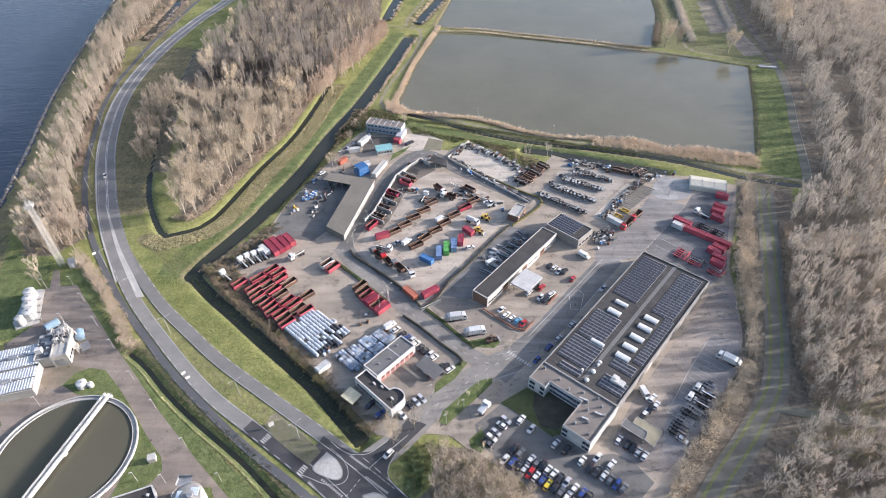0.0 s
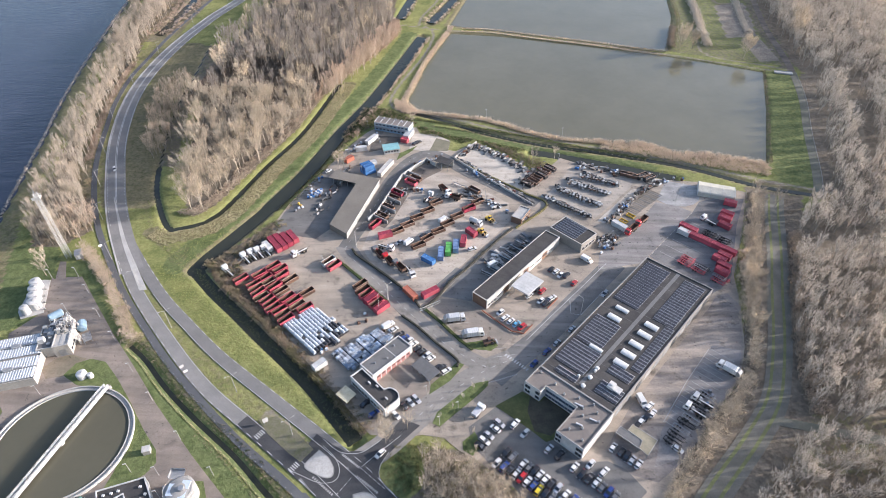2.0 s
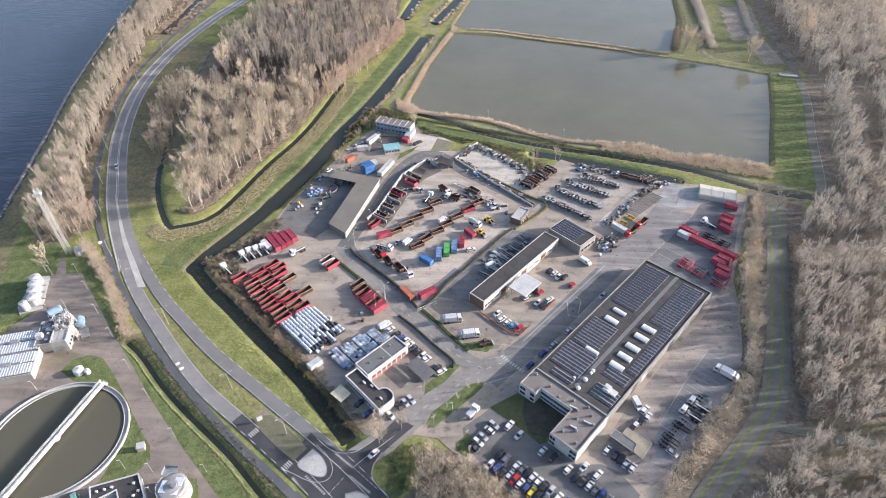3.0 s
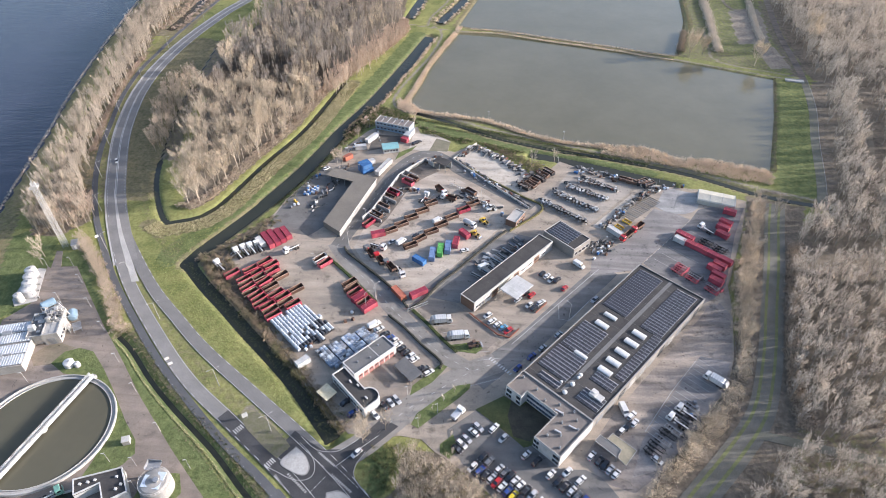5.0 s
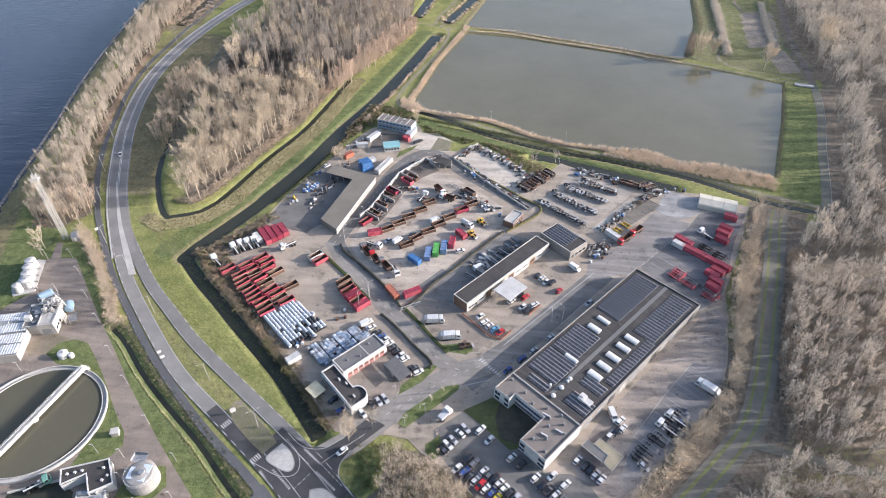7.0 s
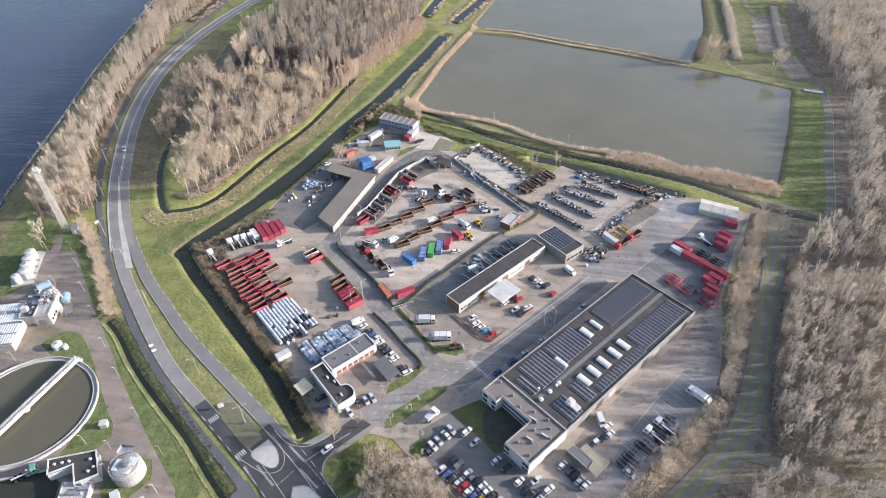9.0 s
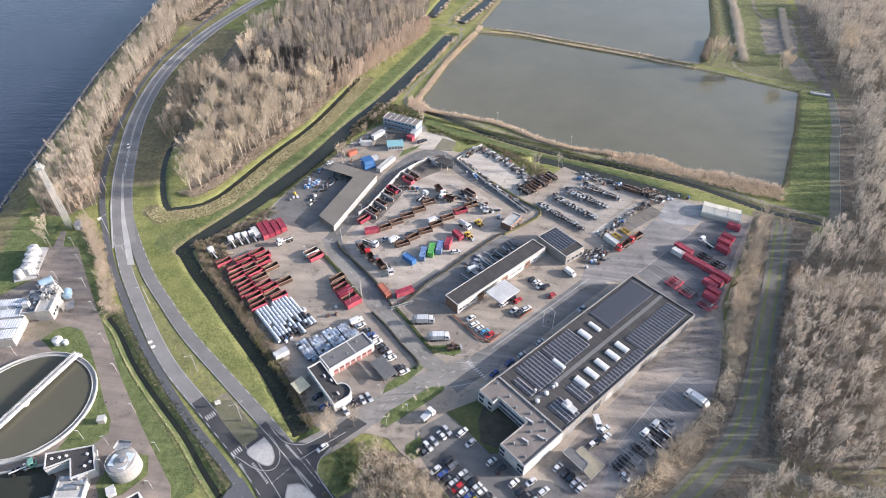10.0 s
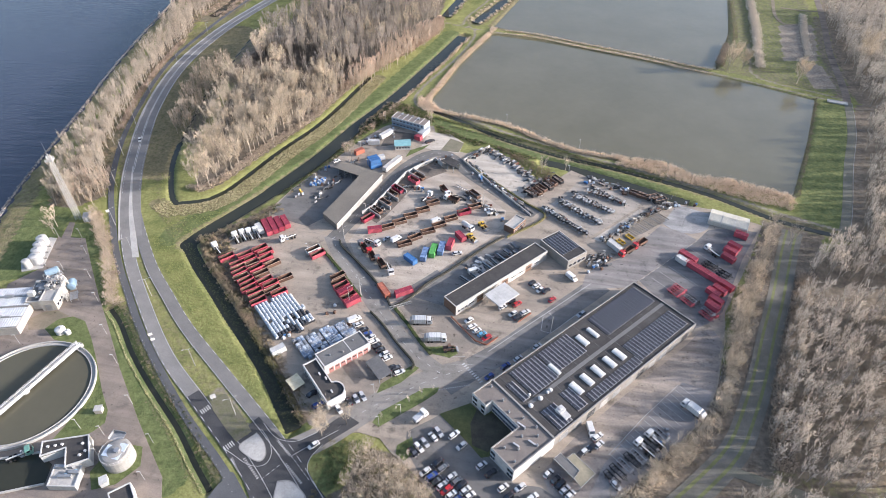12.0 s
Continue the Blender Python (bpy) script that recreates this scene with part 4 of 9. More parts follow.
# the yard's zebra, give-way dots and bay lines
for i in range(10):
    t = (i + 0.5) / 10
    share("dash", DASH, junction, pose(21 + 8.2 * t, 143 - 7.1 * t, 0.1, 0, 0, 49) @ Matrix.Diagonal((1.3, 0.5, 1, 1)))
for i in range(14):
    t = (i + 0.5) / 14
    share("dash", DASH, junction, pose(14.9 + 10.3 * t, 130 + 4.1 * t, 0.1, 0, 0, 22) @ Matrix.Diagonal((0.35, 0.35, 1, 1)))
solid_line(junction, smooth_line([(29.5, 150.2), (41.1, 164.2), (53.2, 178.6), (66, 194)], 4), 0.2, 0.1)
solid_line(junction, np.array([(48.0, 171.5), (47.6, 164.2), (51.4, 163.6), (62, 177)]), 0.2, 0.1)
dashes(junction, ROAD_NW, 1.6, 3.0, 0.16, 0.1)
dashes(junction, ENTRY[3:], 1.6, 3.0, 0.16, 0.1)
dashes(junction, LOOP, 1.6, 3.0, 0.14, 0.1)
truck_bay = np.array([(96.5, 148.5), (84.2, 133.0), (72.5, 116.5)])
part("painted_line", band(truck_bay, 0.2, 0.09, 0.02), FADED, junction)
for i in range(16):
    t = i / 15
    x, y = 97 - 24 * t, 148.5 - 31.5 * t
    share("bay_line", BAY_LINE, junction, pose(x + 3.4, y - 3.1, 0.09, 0, 0, -41) @ Matrix.Diagonal((9.0, 0.14, 1, 1)))
for i in range(7):
    x, y = 0.5 + 3.4 * i, 160.5 - 3.05 * i
    share("bay_line", BAY_LINE, junction, pose(x, y, 0.092, 0, 0, 12) @ Matrix.Diagonal((8.0, 0.14, 1, 1)))
for k in range(12):
    share("bay_line", BAY_LINE, junction, pose(87.5 + 2.2 * k, 201.7 + 2.62 * k, 0.085, 0, 0, 50) @ Matrix.Diagonal((1.5, 0.22, 1, 1)))
for i in range(6):
    t = i / 6
    x, y = 90 + 22 * t, 203.5 + 26.5 * t
    share("bay_line", BAY_LINE, junction, pose(x + 6.5, y - 5.9, 0.075, 0, 0, -42) @ Matrix.Diagonal((15.0, 0.16, 1, 1)))
paved("concrete_apron", [(-25.5, 300), (-13, 300), (-4, 292.5), (-5, 281.4), (-19, 281.6), (-26, 283.3)], SLAB, "pale concrete apron by the site office", 0.07)
paved("earth_patch", [(-12, 295.4), (-4, 292), (-5, 282), (-15, 282.2)], DIRT, "brown earth patch beside the apron", 0.09, "ground")
paved("tiled_yard", [(-47.5, 297), (-30, 296), (-33.4, 286), (-47.8, 279.5)], SHADEPAVE, "worn brick yard, the site office's shadow in its dark colour", 0.07)
paved("median_earth", [(-57.6, 107.0), (-49.8, 100.9), (-44.6, 97.4), (-41.4, 102.0), (-48.9, 108.4), (-56.3, 113.7), (-62.0, 112.0)], MEDIAN, "trodden brown earth at the tip of the median", 0.128, "ground")
paved("path_link", [(-42.6, 87.6), (-40.8, 87.6), (-31.5, 79.5), (-36, 72), (-47, 73.5), (-44.6, 79.4)], CYCLE, "grey asphalt link from the cycle path", 0.055)
# Dark patch: the courtyard's shade is put into its colour.
paved("planting_bed", [(29.1, 125.0), (27.8, 118.9), (29.6, 111.3), (34.8, 109.8), (42.5, 117.9), (34.4, 124.6), (32, 122.5)], SHADE_SOIL, "bare soil bed coloured dark for the shade of the offices", 0.135, "ground")
paved("verge", [(6.1, 106.5), (10.1, 110.4), (12.4, 105.4), (9.5, 101.7), (6.4, 103.6)], GROUND, "small grass island at the car park", 0.12, "lawn")
paved("bare_ground", [(-146.4, 130), (-143.5, 135), (-138.5, 136.9), (-132.2, 135.2), (-137.1, 127.0), (-142.6, 125.8)], SANDY, "bare sandy ground before the process building", 0.058, "ground")

# ---- Buildings ----
def windows(parent, m, x0, x1, n, z0, z1, w=0.75, frame_mat=None, name="window"):
    """A row of framed windows on a wall that runs along x at y = 0 and faces -y; m sets the wall."""
    step = (x1 - x0) / n
    for i in range(n):
        cx = x0 + step * (i + 0.5)
        h = step * w / 2
        fr = part(name, boxes((-h, h, -0.06, 0.05, z0, z1)), frame_mat or WHITE, parent)
        fr.matrix_basis = m @ pose(cx, 0, 0)
        part("pane", boxes((-h + 0.08, h - 0.08, -0.075, -0.03, z0 + 0.08, z1 - 0.08)), GLASS, fr)


def wall_ring(pts, z0, z1, t=0.3):
    """Walls round an outline (counter-clockwise), open in the middle."""
    bm = bmesh.new()
    p = [np.array(q, float) for q in pts]
    n = len(p)
    inner = []
    for i in range(n):
        a, b, c = p[i - 1], p[i], p[(i + 1) % n]
        u, v = (b - a) / np.linalg.norm(b - a), (c - b) / np.linalg.norm(c - b)
        n1, n2 = np.array([-u[1], u[0]]), np.array([-v[1], v[0]])
        k = (n1 + n2) / (1 + n1 @ n2)
        inner.append(b + k * t)
    q = [[bm.verts.new((*c, z)) for c in ring] for ring, z in ((p, z0), (p, z1), (inner, z1), (inner, z0))]
    for i in range(n):
        j = (i + 1) % n
        for r in range(4):
            s = (r + 1) % 4
            bm.faces.new((q[r][i], q[r][j], q[s][j], q[s][i]))
    return bm


def flat_building(name, m, pts, h, wall, roof, label, cap=WHITE, parapet=0.35, category="building"):
    """A flat-roofed building: walls, roof deck and parapet cap. Outline in its own axes, counter-clockwise."""
    ob = root(name, m, label, category)
    part("wall", wall_ring(pts, 0, h + parapet - 0.06, 0.3), wall, ob)
    part("parapet", wall_ring([p for p in pts], h + parapet - 0.06, h + parapet, 0.38), cap, ob)
    bm = bmesh.new()
    c = np.mean(np.array(pts, float), 0)
    prism(bm, pts, h - 0.25, h)
    bmesh.ops.scale(bm, vec=(0.995, 0.995, 1), space=Matrix.Translation((-c[0], -c[1], 0)), verts=bm.verts)
    part("roof", bm, roof, ob)
    return ob


GARAGEWALL = surf("grey_white_render", (0.40, 0.385, 0.36), (0.31, 0.30, 0.285), 0.8, 0.25, 2.0, 0.1)
HALLWALL = surf("grey_beige_hall_cladding", (0.27, 0.25, 0.225), (0.20, 0.187, 0.17), 0.7, 0.2, 2.0, 0.1)
# The great hall: x along its length, -y across.
HALL = pose(26.95, 127.2, 0, 0, 0, 50.1)
H0 = 4.75
hall = flat_building("hall", HALL, [(9.2, -28.8), (86.2, -28.8), (86.2, 0), (9.2, 0)], H0, HALLWALL, ROOF_DARK, "large flat-roofed depot hall with solar panels", CONC)
part("front_office", wall_ring([(0, -6.6), (3.0, -6.6), (3.0, -18.8), (-8.8, -18.8), (-8.8, -29), (9.1, -29), (9.1, 0), (0, 0)], 0, H0 + 0.75, 0.3), WHITE, hall, "white two-storey office front")
bm = bmesh.new()
prism(bm, [(0.1, -6.5), (3.1, -6.5), (3.1, -18.7), (-8.7, -18.7), (-8.7, -28.9), (9.05, -28.9), (9.05, -0.1), (0.1, -0.1)], H0 + 0.1, H0 + 0.4)
part("office_roof", bm, ROOF_GRAVEL, hall, "brown gravel office roof")
part("parapet", wall_ring([(0, -6.6), (3.0, -6.6), (3.0, -18.8), (-8.8, -18.8), (-8.8, -29), (9.1, -29), (9.1, 0), (0, 0)], H0 + 0.75, H0 + 0.82, 0.4), CONC, hall)
WINBLUE = surf("tinted_window_glass", (0.05, 0.065, 0.10), (0.07, 0.085, 0.12), 0.1, 0.4, 1.0, 0, 0.0, 0.8)


def facade(x, y0, y1, z0, z1, glass=GLASS):
    """A tall framed window on the office front."""
    fr = part("window", boxes((x - 0.1, x + 0.05, y0, y1, z0, z1)), ALU, hall)
    n = max(1, round((y1 - y0) / 1.3))
    for i in range(n):
        w = (y1 - y0) / n
        part("pane", boxes((x - 0.13, x - 0.05, y0 + w * i + 0.06, y0 + w * (i + 1) - 0.06, z0 + 0.08, z1 - 0.08)), glass, fr)


for y0, y1 in ((-6.4, -4.6), (-2.6, -0.4)):
    facade(0, y0, y1, 0.7, 2.2)
    facade(0, y0, y1, 2.95, 4.6)
for y0, y1 in ((-28.8, -26.4), (-21.0, -19.0)):
    facade(-8.8, y0, y1, 0.7, 2.2)
    facade(-8.8, y0, y1, 2.95, 4.6)
facade(3.0, -18.6, -6.9, 0.7, 2.0, WINBLUE)
facade(3.0, -18.6, -6.9, 3.0, 4.4, WINBLUE)
part("sill_band", boxes((2.7, 3.0, -18.6, -6.9, 2.45, 2.8)), WHITE, hall)
windows(hall, Matrix.Translation((0, -18.8, 0)) @ pose(0, 0, 0, 0, 0, 180), -3.0, 8.4, 5, 3.0, 4.4, 0.7)
for i in range(11):
    door = part("roller_door", boxes((-1.9, 1.9, -0.08, 0.1, 0.0, 3.5)), (STEEL, CONC, BLACK, PALE)[i % 4], hall)
    door.matrix_basis = pose(14 + 6.6 * i, -28.8, 0)
    for k in range(6):
        part("slat", boxes((-1.85, 1.85, -0.11, -0.06, 0.3 + 0.55 * k, 0.36 + 0.55 * k)), CONC, door)
for i in range(10):
    door = part("roller_door", boxes((-1.8, 1.8, -0.1, 0.08, 0.0, 3.4)), STEEL, hall)
    door.matrix_basis = pose(14 + 7.2 * i, 0, 0, 0, 0, 180)
part("gutter", boxes((9.2, 86.2, 0.0, 0.22, H0 - 0.15, H0 + 0.05)), WHITE, hall)
part("walkway", boxes((12, 85.5, -15.3, -13.9, H0, H0 + 0.06)), ROOF_GREY, hall, "paler felt walkway strip")
for x in np.arange(12, 86, 6.2):
    part("roof_seam", boxes((x, x + 0.08, -28.3, -0.5, H0, H0 + 0.03)), ROOF_GREY, hall)


def barrel(w, l, rise, n=7):
    """A vaulted skylight lying along y."""
    bm = bmesh.new()
    pts = [(-w / 2, 0.0), (-w / 2, 0.35)] + [(-w / 2 * math.cos(math.pi * i / n), 0.35 + rise * math.sin(math.pi * i / n)) for i in range(1, n)] + [(w / 2, 0.35), (w / 2, 0.0)]
    side_profile(bm, pts, -l / 2, l / 2)
    return bm


_sky = part("skylight", barrel(2.5, 5.1, 0.32), DOME, hall, "white vaulted acrylic skylight")
_sky.matrix_basis = pose(29.0, -20.3, H0)
for x, y, s in ((34.5, -20.2, 1), (40.2, -20.1, 1), (46.5, -20.1, 1), (52.0, -20.0, 1), (29.0, -10.2, 0.65), (46.6, -7.5, 1), (52.4, -7.5, 0.75)):
    share("skylight", _sky.data, hall, pose(x, y, H0) @ Matrix.Diagonal((s, 1, 1, 1)), "white vaulted acrylic skylight")
for x, y, r in ((11.8, -15.7, 0.85), (16.4, -15.6, 0.85), (20.0, -15.4, 0.55), (21.4, -15.4, 0.75), (14.5, -12.3, 0.5)):
    bm = bmesh.new()
    tube(bm, (0, 0, 0), (0, 0, 0.5), r * 0.8, r * 0.8, 12)
    tube(bm, (0, 0, 0.5), (0, 0, 0.72), r, r, 12)
    tube(bm, (0, 0, 0.72), (0, 0, 0.95), r, r * 0.4, 12)
    part("roof_vent", bm, DOME, hall, "round white roof vent").matrix_basis = pose(x, y, H0)
ahu = part("air_handling_unit", boxes((-1.4, 1.4, -1.1, 1.1, 0, 1.5), (-1.2, 1.2, -3.6, -1.1, 0.2, 0.9), (-0.5, 0.5, -0.4, 0.4, 1.5, 1.8)), WHITE, hall, "white air handling unit with duct")
ahu.matrix_basis = pose(18.0, -23.0, H0)
for x, y in ((6.8, -2.0), (6.0, -8.5), (4.5, -13.0), (6.5, -17.5), (4.0, -20.5), (1.5, -22.0), (-2.5, -24.5), (-5.5, -21.5), (5.5, -25.0), (-6.2, -26.8), (3.0, -27.2), (7.5, -22.5)):
    bm = bmesh.new()
    box(bm, -0.3, 0.3, -0.3, 0.3, 0, 0.55)
    tube(bm, (0, 0, 0.5), (0, 0, 1.0), 0.16, 0.16, 8)
    tube(bm, (0, 0, 1.0), (0, 0, 1.12), 0.28, 0.22, 8)
    part("roof_vent", bm, STEEL, hall).matrix_basis = pose(x, y, H0 + 0.4)
for x, y, l in ((4.2, -18.9, 3.0), (-2.0, -23.0, 2.2), (2.4, -25.5, 2.6)):
    part("duct", boxes((-0.25, 0.25, -l / 2, l / 2, 0.15, 0.55)), ALU, hall).matrix_basis = pose(x, y, H0 + 0.4, 0, 0, 12)

# solar panels: tilted glass on rails
PANEL_MESH = bpy.data.meshes.new("solar_panel")
_b = bmesh.new()
box(_b, -0.5, 0.5, -0.81, 0.81, -0.03, 0.02)
box(_b, -0.46, 0.46, -0.775, 0.775, 0.02, 0.026)
_b.to_mesh(PANEL_MESH), _b.free()
PANEL_MESH.materials.append(RAIL), PANEL_MESH.materials.append(PANEL)
for _f in PANEL_MESH.polygons:
    _f.material_index = 1 if _f.index >= 6 else 0


def solar_array(parent, x0, y0, rows, cols, z, joined=False):
    """Rows of panels along -y, on bright rails."""
    bm = bmesh.new()
    for i in range(rows):
        box(bm, x0 + 1.55 * i + 1.04, x0 + 1.55 * i + 1.42, y0 - 1.66 * cols - 0.1, y0 + 0.1, z + 0.04, z + 0.12)
    for j in range(cols + 1):
        box(bm, x0, x0 + 1.55 * rows, y0 - 1.66 * j - 0.03, y0 - 1.66 * j + 0.03, z + 0.02, z + 0.10)
    arr = part("mounting_frame", bm, RAIL, parent, "aluminium rails under dark solar panels")
    many = bmesh.new() if joined else None
    for i in range(rows):
        for j in range(cols):
            m = pose(x0 + 1.55 * i + 0.5, y0 - 1.66 * (j + 0.5), z + 0.26, 0, -9, 0)
            if joined:
                box(many, -0.5, 0.5, -0.79, 0.79, -0.03, 0.02, m)
            else:
                share("solar_panel", PANEL_MESH, arr, m)
    if joined:
        tagged(part("solar_panel", many, PANEL, arr), kind="stuff")


for x0, y0, r, c, far in ((56.0, -1.8, 18, 6, True), (28.8, -1.8, 10, 6, False), (15.6, -1.6, 8, 7, False), (11.2, -4.6, 2, 5, False), (22.8, -18.4, 3, 5, False), (12.8, -19.4, 4, 5, False), (29.4, -24.0, 17, 2, False), (56.0, -18.3, 18, 5, False)):
    solar_array(hall, x0, y0, r, c, H0, far)

# The garage bar with its canopy, and the block at its end.
gar = flat_building("garage", pose(14.55, 165.3, 0, 0, 0, 51.0), [(0, 0), (51.5, 0), (51.5, 7.4), (0, 7.4)], 4.7, GARAGEWALL, ROOF_DARK, "long low garage with dark flat roof", PALE, 0.25)
for i in range(9):
    dr = part("garage_door", boxes((-1.7, 1.7, -0.08, 0.1, 0, 3.4)), (WHITE, BRICK, WHITE)[i % 3], gar)
    dr.matrix_basis = pose(8 + 4.6 * i, 0, 0)
    part("pane", boxes((-1.4, 1.4, -0.11, -0.06, 1.8, 2.4)), GLASS, dr)
windows(gar, pose(0, 0, 0), 0.6, 6, 3, 1.2, 2.4)
part("end_wall", boxes((-0.05, 0.02, 0.3, 7.1, 0.0, 4.6)), BRICK, gar, "brown brick end wall")
gblk = flat_building("garage", pose(55.8, 200.3, 0, 0, 0, 46.5), [(0, 0), (11.2, 0), (11.2, 17.2), (0, 17.2)], 4.7, HALLWALL, ROOF_DARK, "square workshop with solar panels on its flat roof", PALE, 0.25)
sol = part("mounting_frame", boxes(*[(1.4 + 1.5 * i, 1.6 + 1.5 * i, 4.2, 16.2, 4.74, 4.84) for i in range(7)]), RAIL, gblk)
for i in range(6):
    for j in range(7):
        share("solar_panel", PANEL_MESH, sol, pose(2.1 + 1.5 * i, 5.2 + 1.66 * j, 4.98, 0, -9, 0))
windows(gblk, pose(0, 0, 0), 0.5, 10.7, 4, 1.0, 2.6)
windows(gblk, Matrix.Translation((11.2, 0, 0)) @ pose(0, 0, 0, 0, 0, 90), 1, 16, 6, 1.0, 2.6)

canopy = root("canopy", pose(31.0, 176.3, 0, 0, 0, 51.0), "white flat canopy on posts by the garage", "canopy")
part("roof", boxes((-5.4, 5.4, -4.2, 4.2, 4.1, 4.45)), WHITE, canopy)
for k in range(1, 7):
    part("roof_seam", boxes((-5.3 + 1.53 * k, -5.24 + 1.53 * k, -4.1, 4.1, 4.45, 4.48)), PALE, canopy)
part("fascia", boxes((-5.5, 5.5, -4.3, 4.3, 4.0, 4.28)), ALU, canopy)
for x in (-4.6, 0, 4.6):
    for y in (-3.4, 3.0):
        bm = bmesh.new()
        tube(bm, (x, y, 0), (x, y, 4.05), 0.12, 0.12, 8)
        part("post", bm, STEEL, canopy)

# The two-armed shed with an open front.
shed = root("shed", pose(-47.6, 206.1, 0), "long angled vehicle shed with a flat brown-grey roof", "shed")
SHED = [(0.0, 0.0), (9.6, 42.6), (5.9, 44.7), (-13.7, 50.5), (-16.4, 43.9), (-1.6, 39.3), (-8.9, 6.6)]
bm = bmesh.new()
prism(bm, SHED, 3.1, 3.4)
part("roof", bm, ROOF_BROWN, shed)
for k in range(1, 42, 2):
    p, q = np.array(SHED[0]) + (np.array(SHED[1]) - SHED[0]) * k / 42, np.array(SHED[6]) + (np.array(SHED[5]) - SHED[6]) * k / 42
    part("roof_seam", band(np.array([p, q]), 0.05, 3.415, 0.03), ROOF_BROWN, shed)
for k in range(1, 20, 2):
    p, q = np.array(SHED[4]) + (np.array(SHED[5]) - SHED[4]) * k / 20, np.array(SHED[3]) + (np.array(SHED[2]) - SHED[3]) * k / 20
    part("roof_seam", band(np.array([p, q]), 0.05, 3.415, 0.03), ROOF_BROWN, shed)
for i, j in ((0, 1), (2, 3), (1, 2), (6, 0)):
    part("wall", band(np.array([SHED[i], SHED[j]], float) * 0.985 + np.array([(-0.1, 0.3)]), 0.25, 3.1, 3.1), CONC if i < 6 else ROOF_BROWN, shed)
part("fascia", band(np.array([SHED[0], SHED[1]], float) + (0.12, 0), 0.2, 3.45, 0.5), PALE, shed, "pale roof edge board")
part("roof_edge", band(np.array([SHED[6], SHED[0]], float), 0.2, 3.47, 0.3), ROOF_BROWN, shed)
for i, j, n in ((6, 5, 7), (5, 4, 4)):
    for k in range(n):
        p = np.array(SHED[i]) + (np.array(SHED[j]) - SHED[i]) * (k + 0.3) / n
        part("post", boxes((p[0] - 0.12, p[0] + 0.12, p[1] - 0.12, p[1] + 0.12, 0, 3.1)), STEEL, shed)

# The weighbridge office with a rounded corner.
OFF = pose(-33.3, 127.7, 0, 0, 0, -44.0)
arc = [(15.65 + 3.35 * math.cos(a), 5.2 + 2.7 * math.sin(a)) for a in np.linspace(0, math.pi * 0.96, 10)]
office = flat_building("office", OFF, [(0, 0), (19.0, 0)] + arc + [(12.2, 5.25), (0, 5.25)], 4.0, WHITE, ROOF_DARK, "white office with rounded corner and dark roof", WHITE, 0.55)
windows(office, pose(0, 0, 0), 0.8, 18, 10, 1.0, 2.6, 0.8)
office_b = flat_building("office", pose(-25.4, 128.2, 0, 0, 0, 48.0), [(0, 0), (18.6, 0), (18.6, 7.3), (0, 7.3)], 4.2, WHITE, ROOF_GREY, "white workshop wing with red doors", WHITE, 0.3)
for i in range(7):
    dr = part("garage_door", boxes((-0.95, 0.95, -0.08, 0.08, 0, 2.7)), surf("red_door_paint", (0.34, 0.17, 0.15), (0.28, 0.14, 0.125), 0.5) if i == 0 else bpy.data.materials["red_door_paint"], office_b, "red garage door")
    dr.matrix_basis = pose(2.4 + 2.35 * i, 0, 0)
    part("pane", boxes((-0.7, 0.7, -0.1, -0.06, 1.7, 2.2)), GLASS, dr)
part("roof_joint", boxes((11.2, 11.5, 0.3, 7.0, 4.2, 4.27)), WHITE, office_b)
for x, y in ((4, 3.5), (8.5, 2), (14, 4.5)):
    part("roof_vent", boxes((x, x + 0.5, y, y + 0.5, 4.2, 4.7)), STEEL, office_b)
for x, y in ((6.0, 3.0), (9.0, 4.0), (15, 3.2)):
    part("roof_vent", boxes((x, x + 1.2, y, y + 0.5, 4.0, 4.5)), WHITE, office)

def lean_to(name, m, l, w, h, roof, label, posts=True):
    """An open shelter: a sheet roof on posts."""
    ob = root(name, m, label, "shelter")
    bm = bmesh.new()
    profile(bm, [(0, h), (w, h + 0.35), (w, h + 0.5), (0, h + 0.15)], -0.2, l + 0.2)
    sheet = part("roof", bm, roof, ob)
    bm = bmesh.new()
    for i in range(int(l / 0.8)):
        profile(bm, [(0, h + 0.15), (w, h + 0.5), (w, h + 0.55), (0, h + 0.2)], 0.8 * i + 0.3, 0.8 * i + 0.38)
    part("roof_rib", bm, roof, sheet)
    for x in (0.1, l / 2, l - 0.25):
        for y in (0.1, w - 0.3):
            part("post", boxes((x, x + 0.15, y, y + 0.15, 0, h + 0.1)), STEEL, ob)
    part("wall", boxes((0, l, w - 0.15, w, 0, h)), CREAM, ob)
    return ob


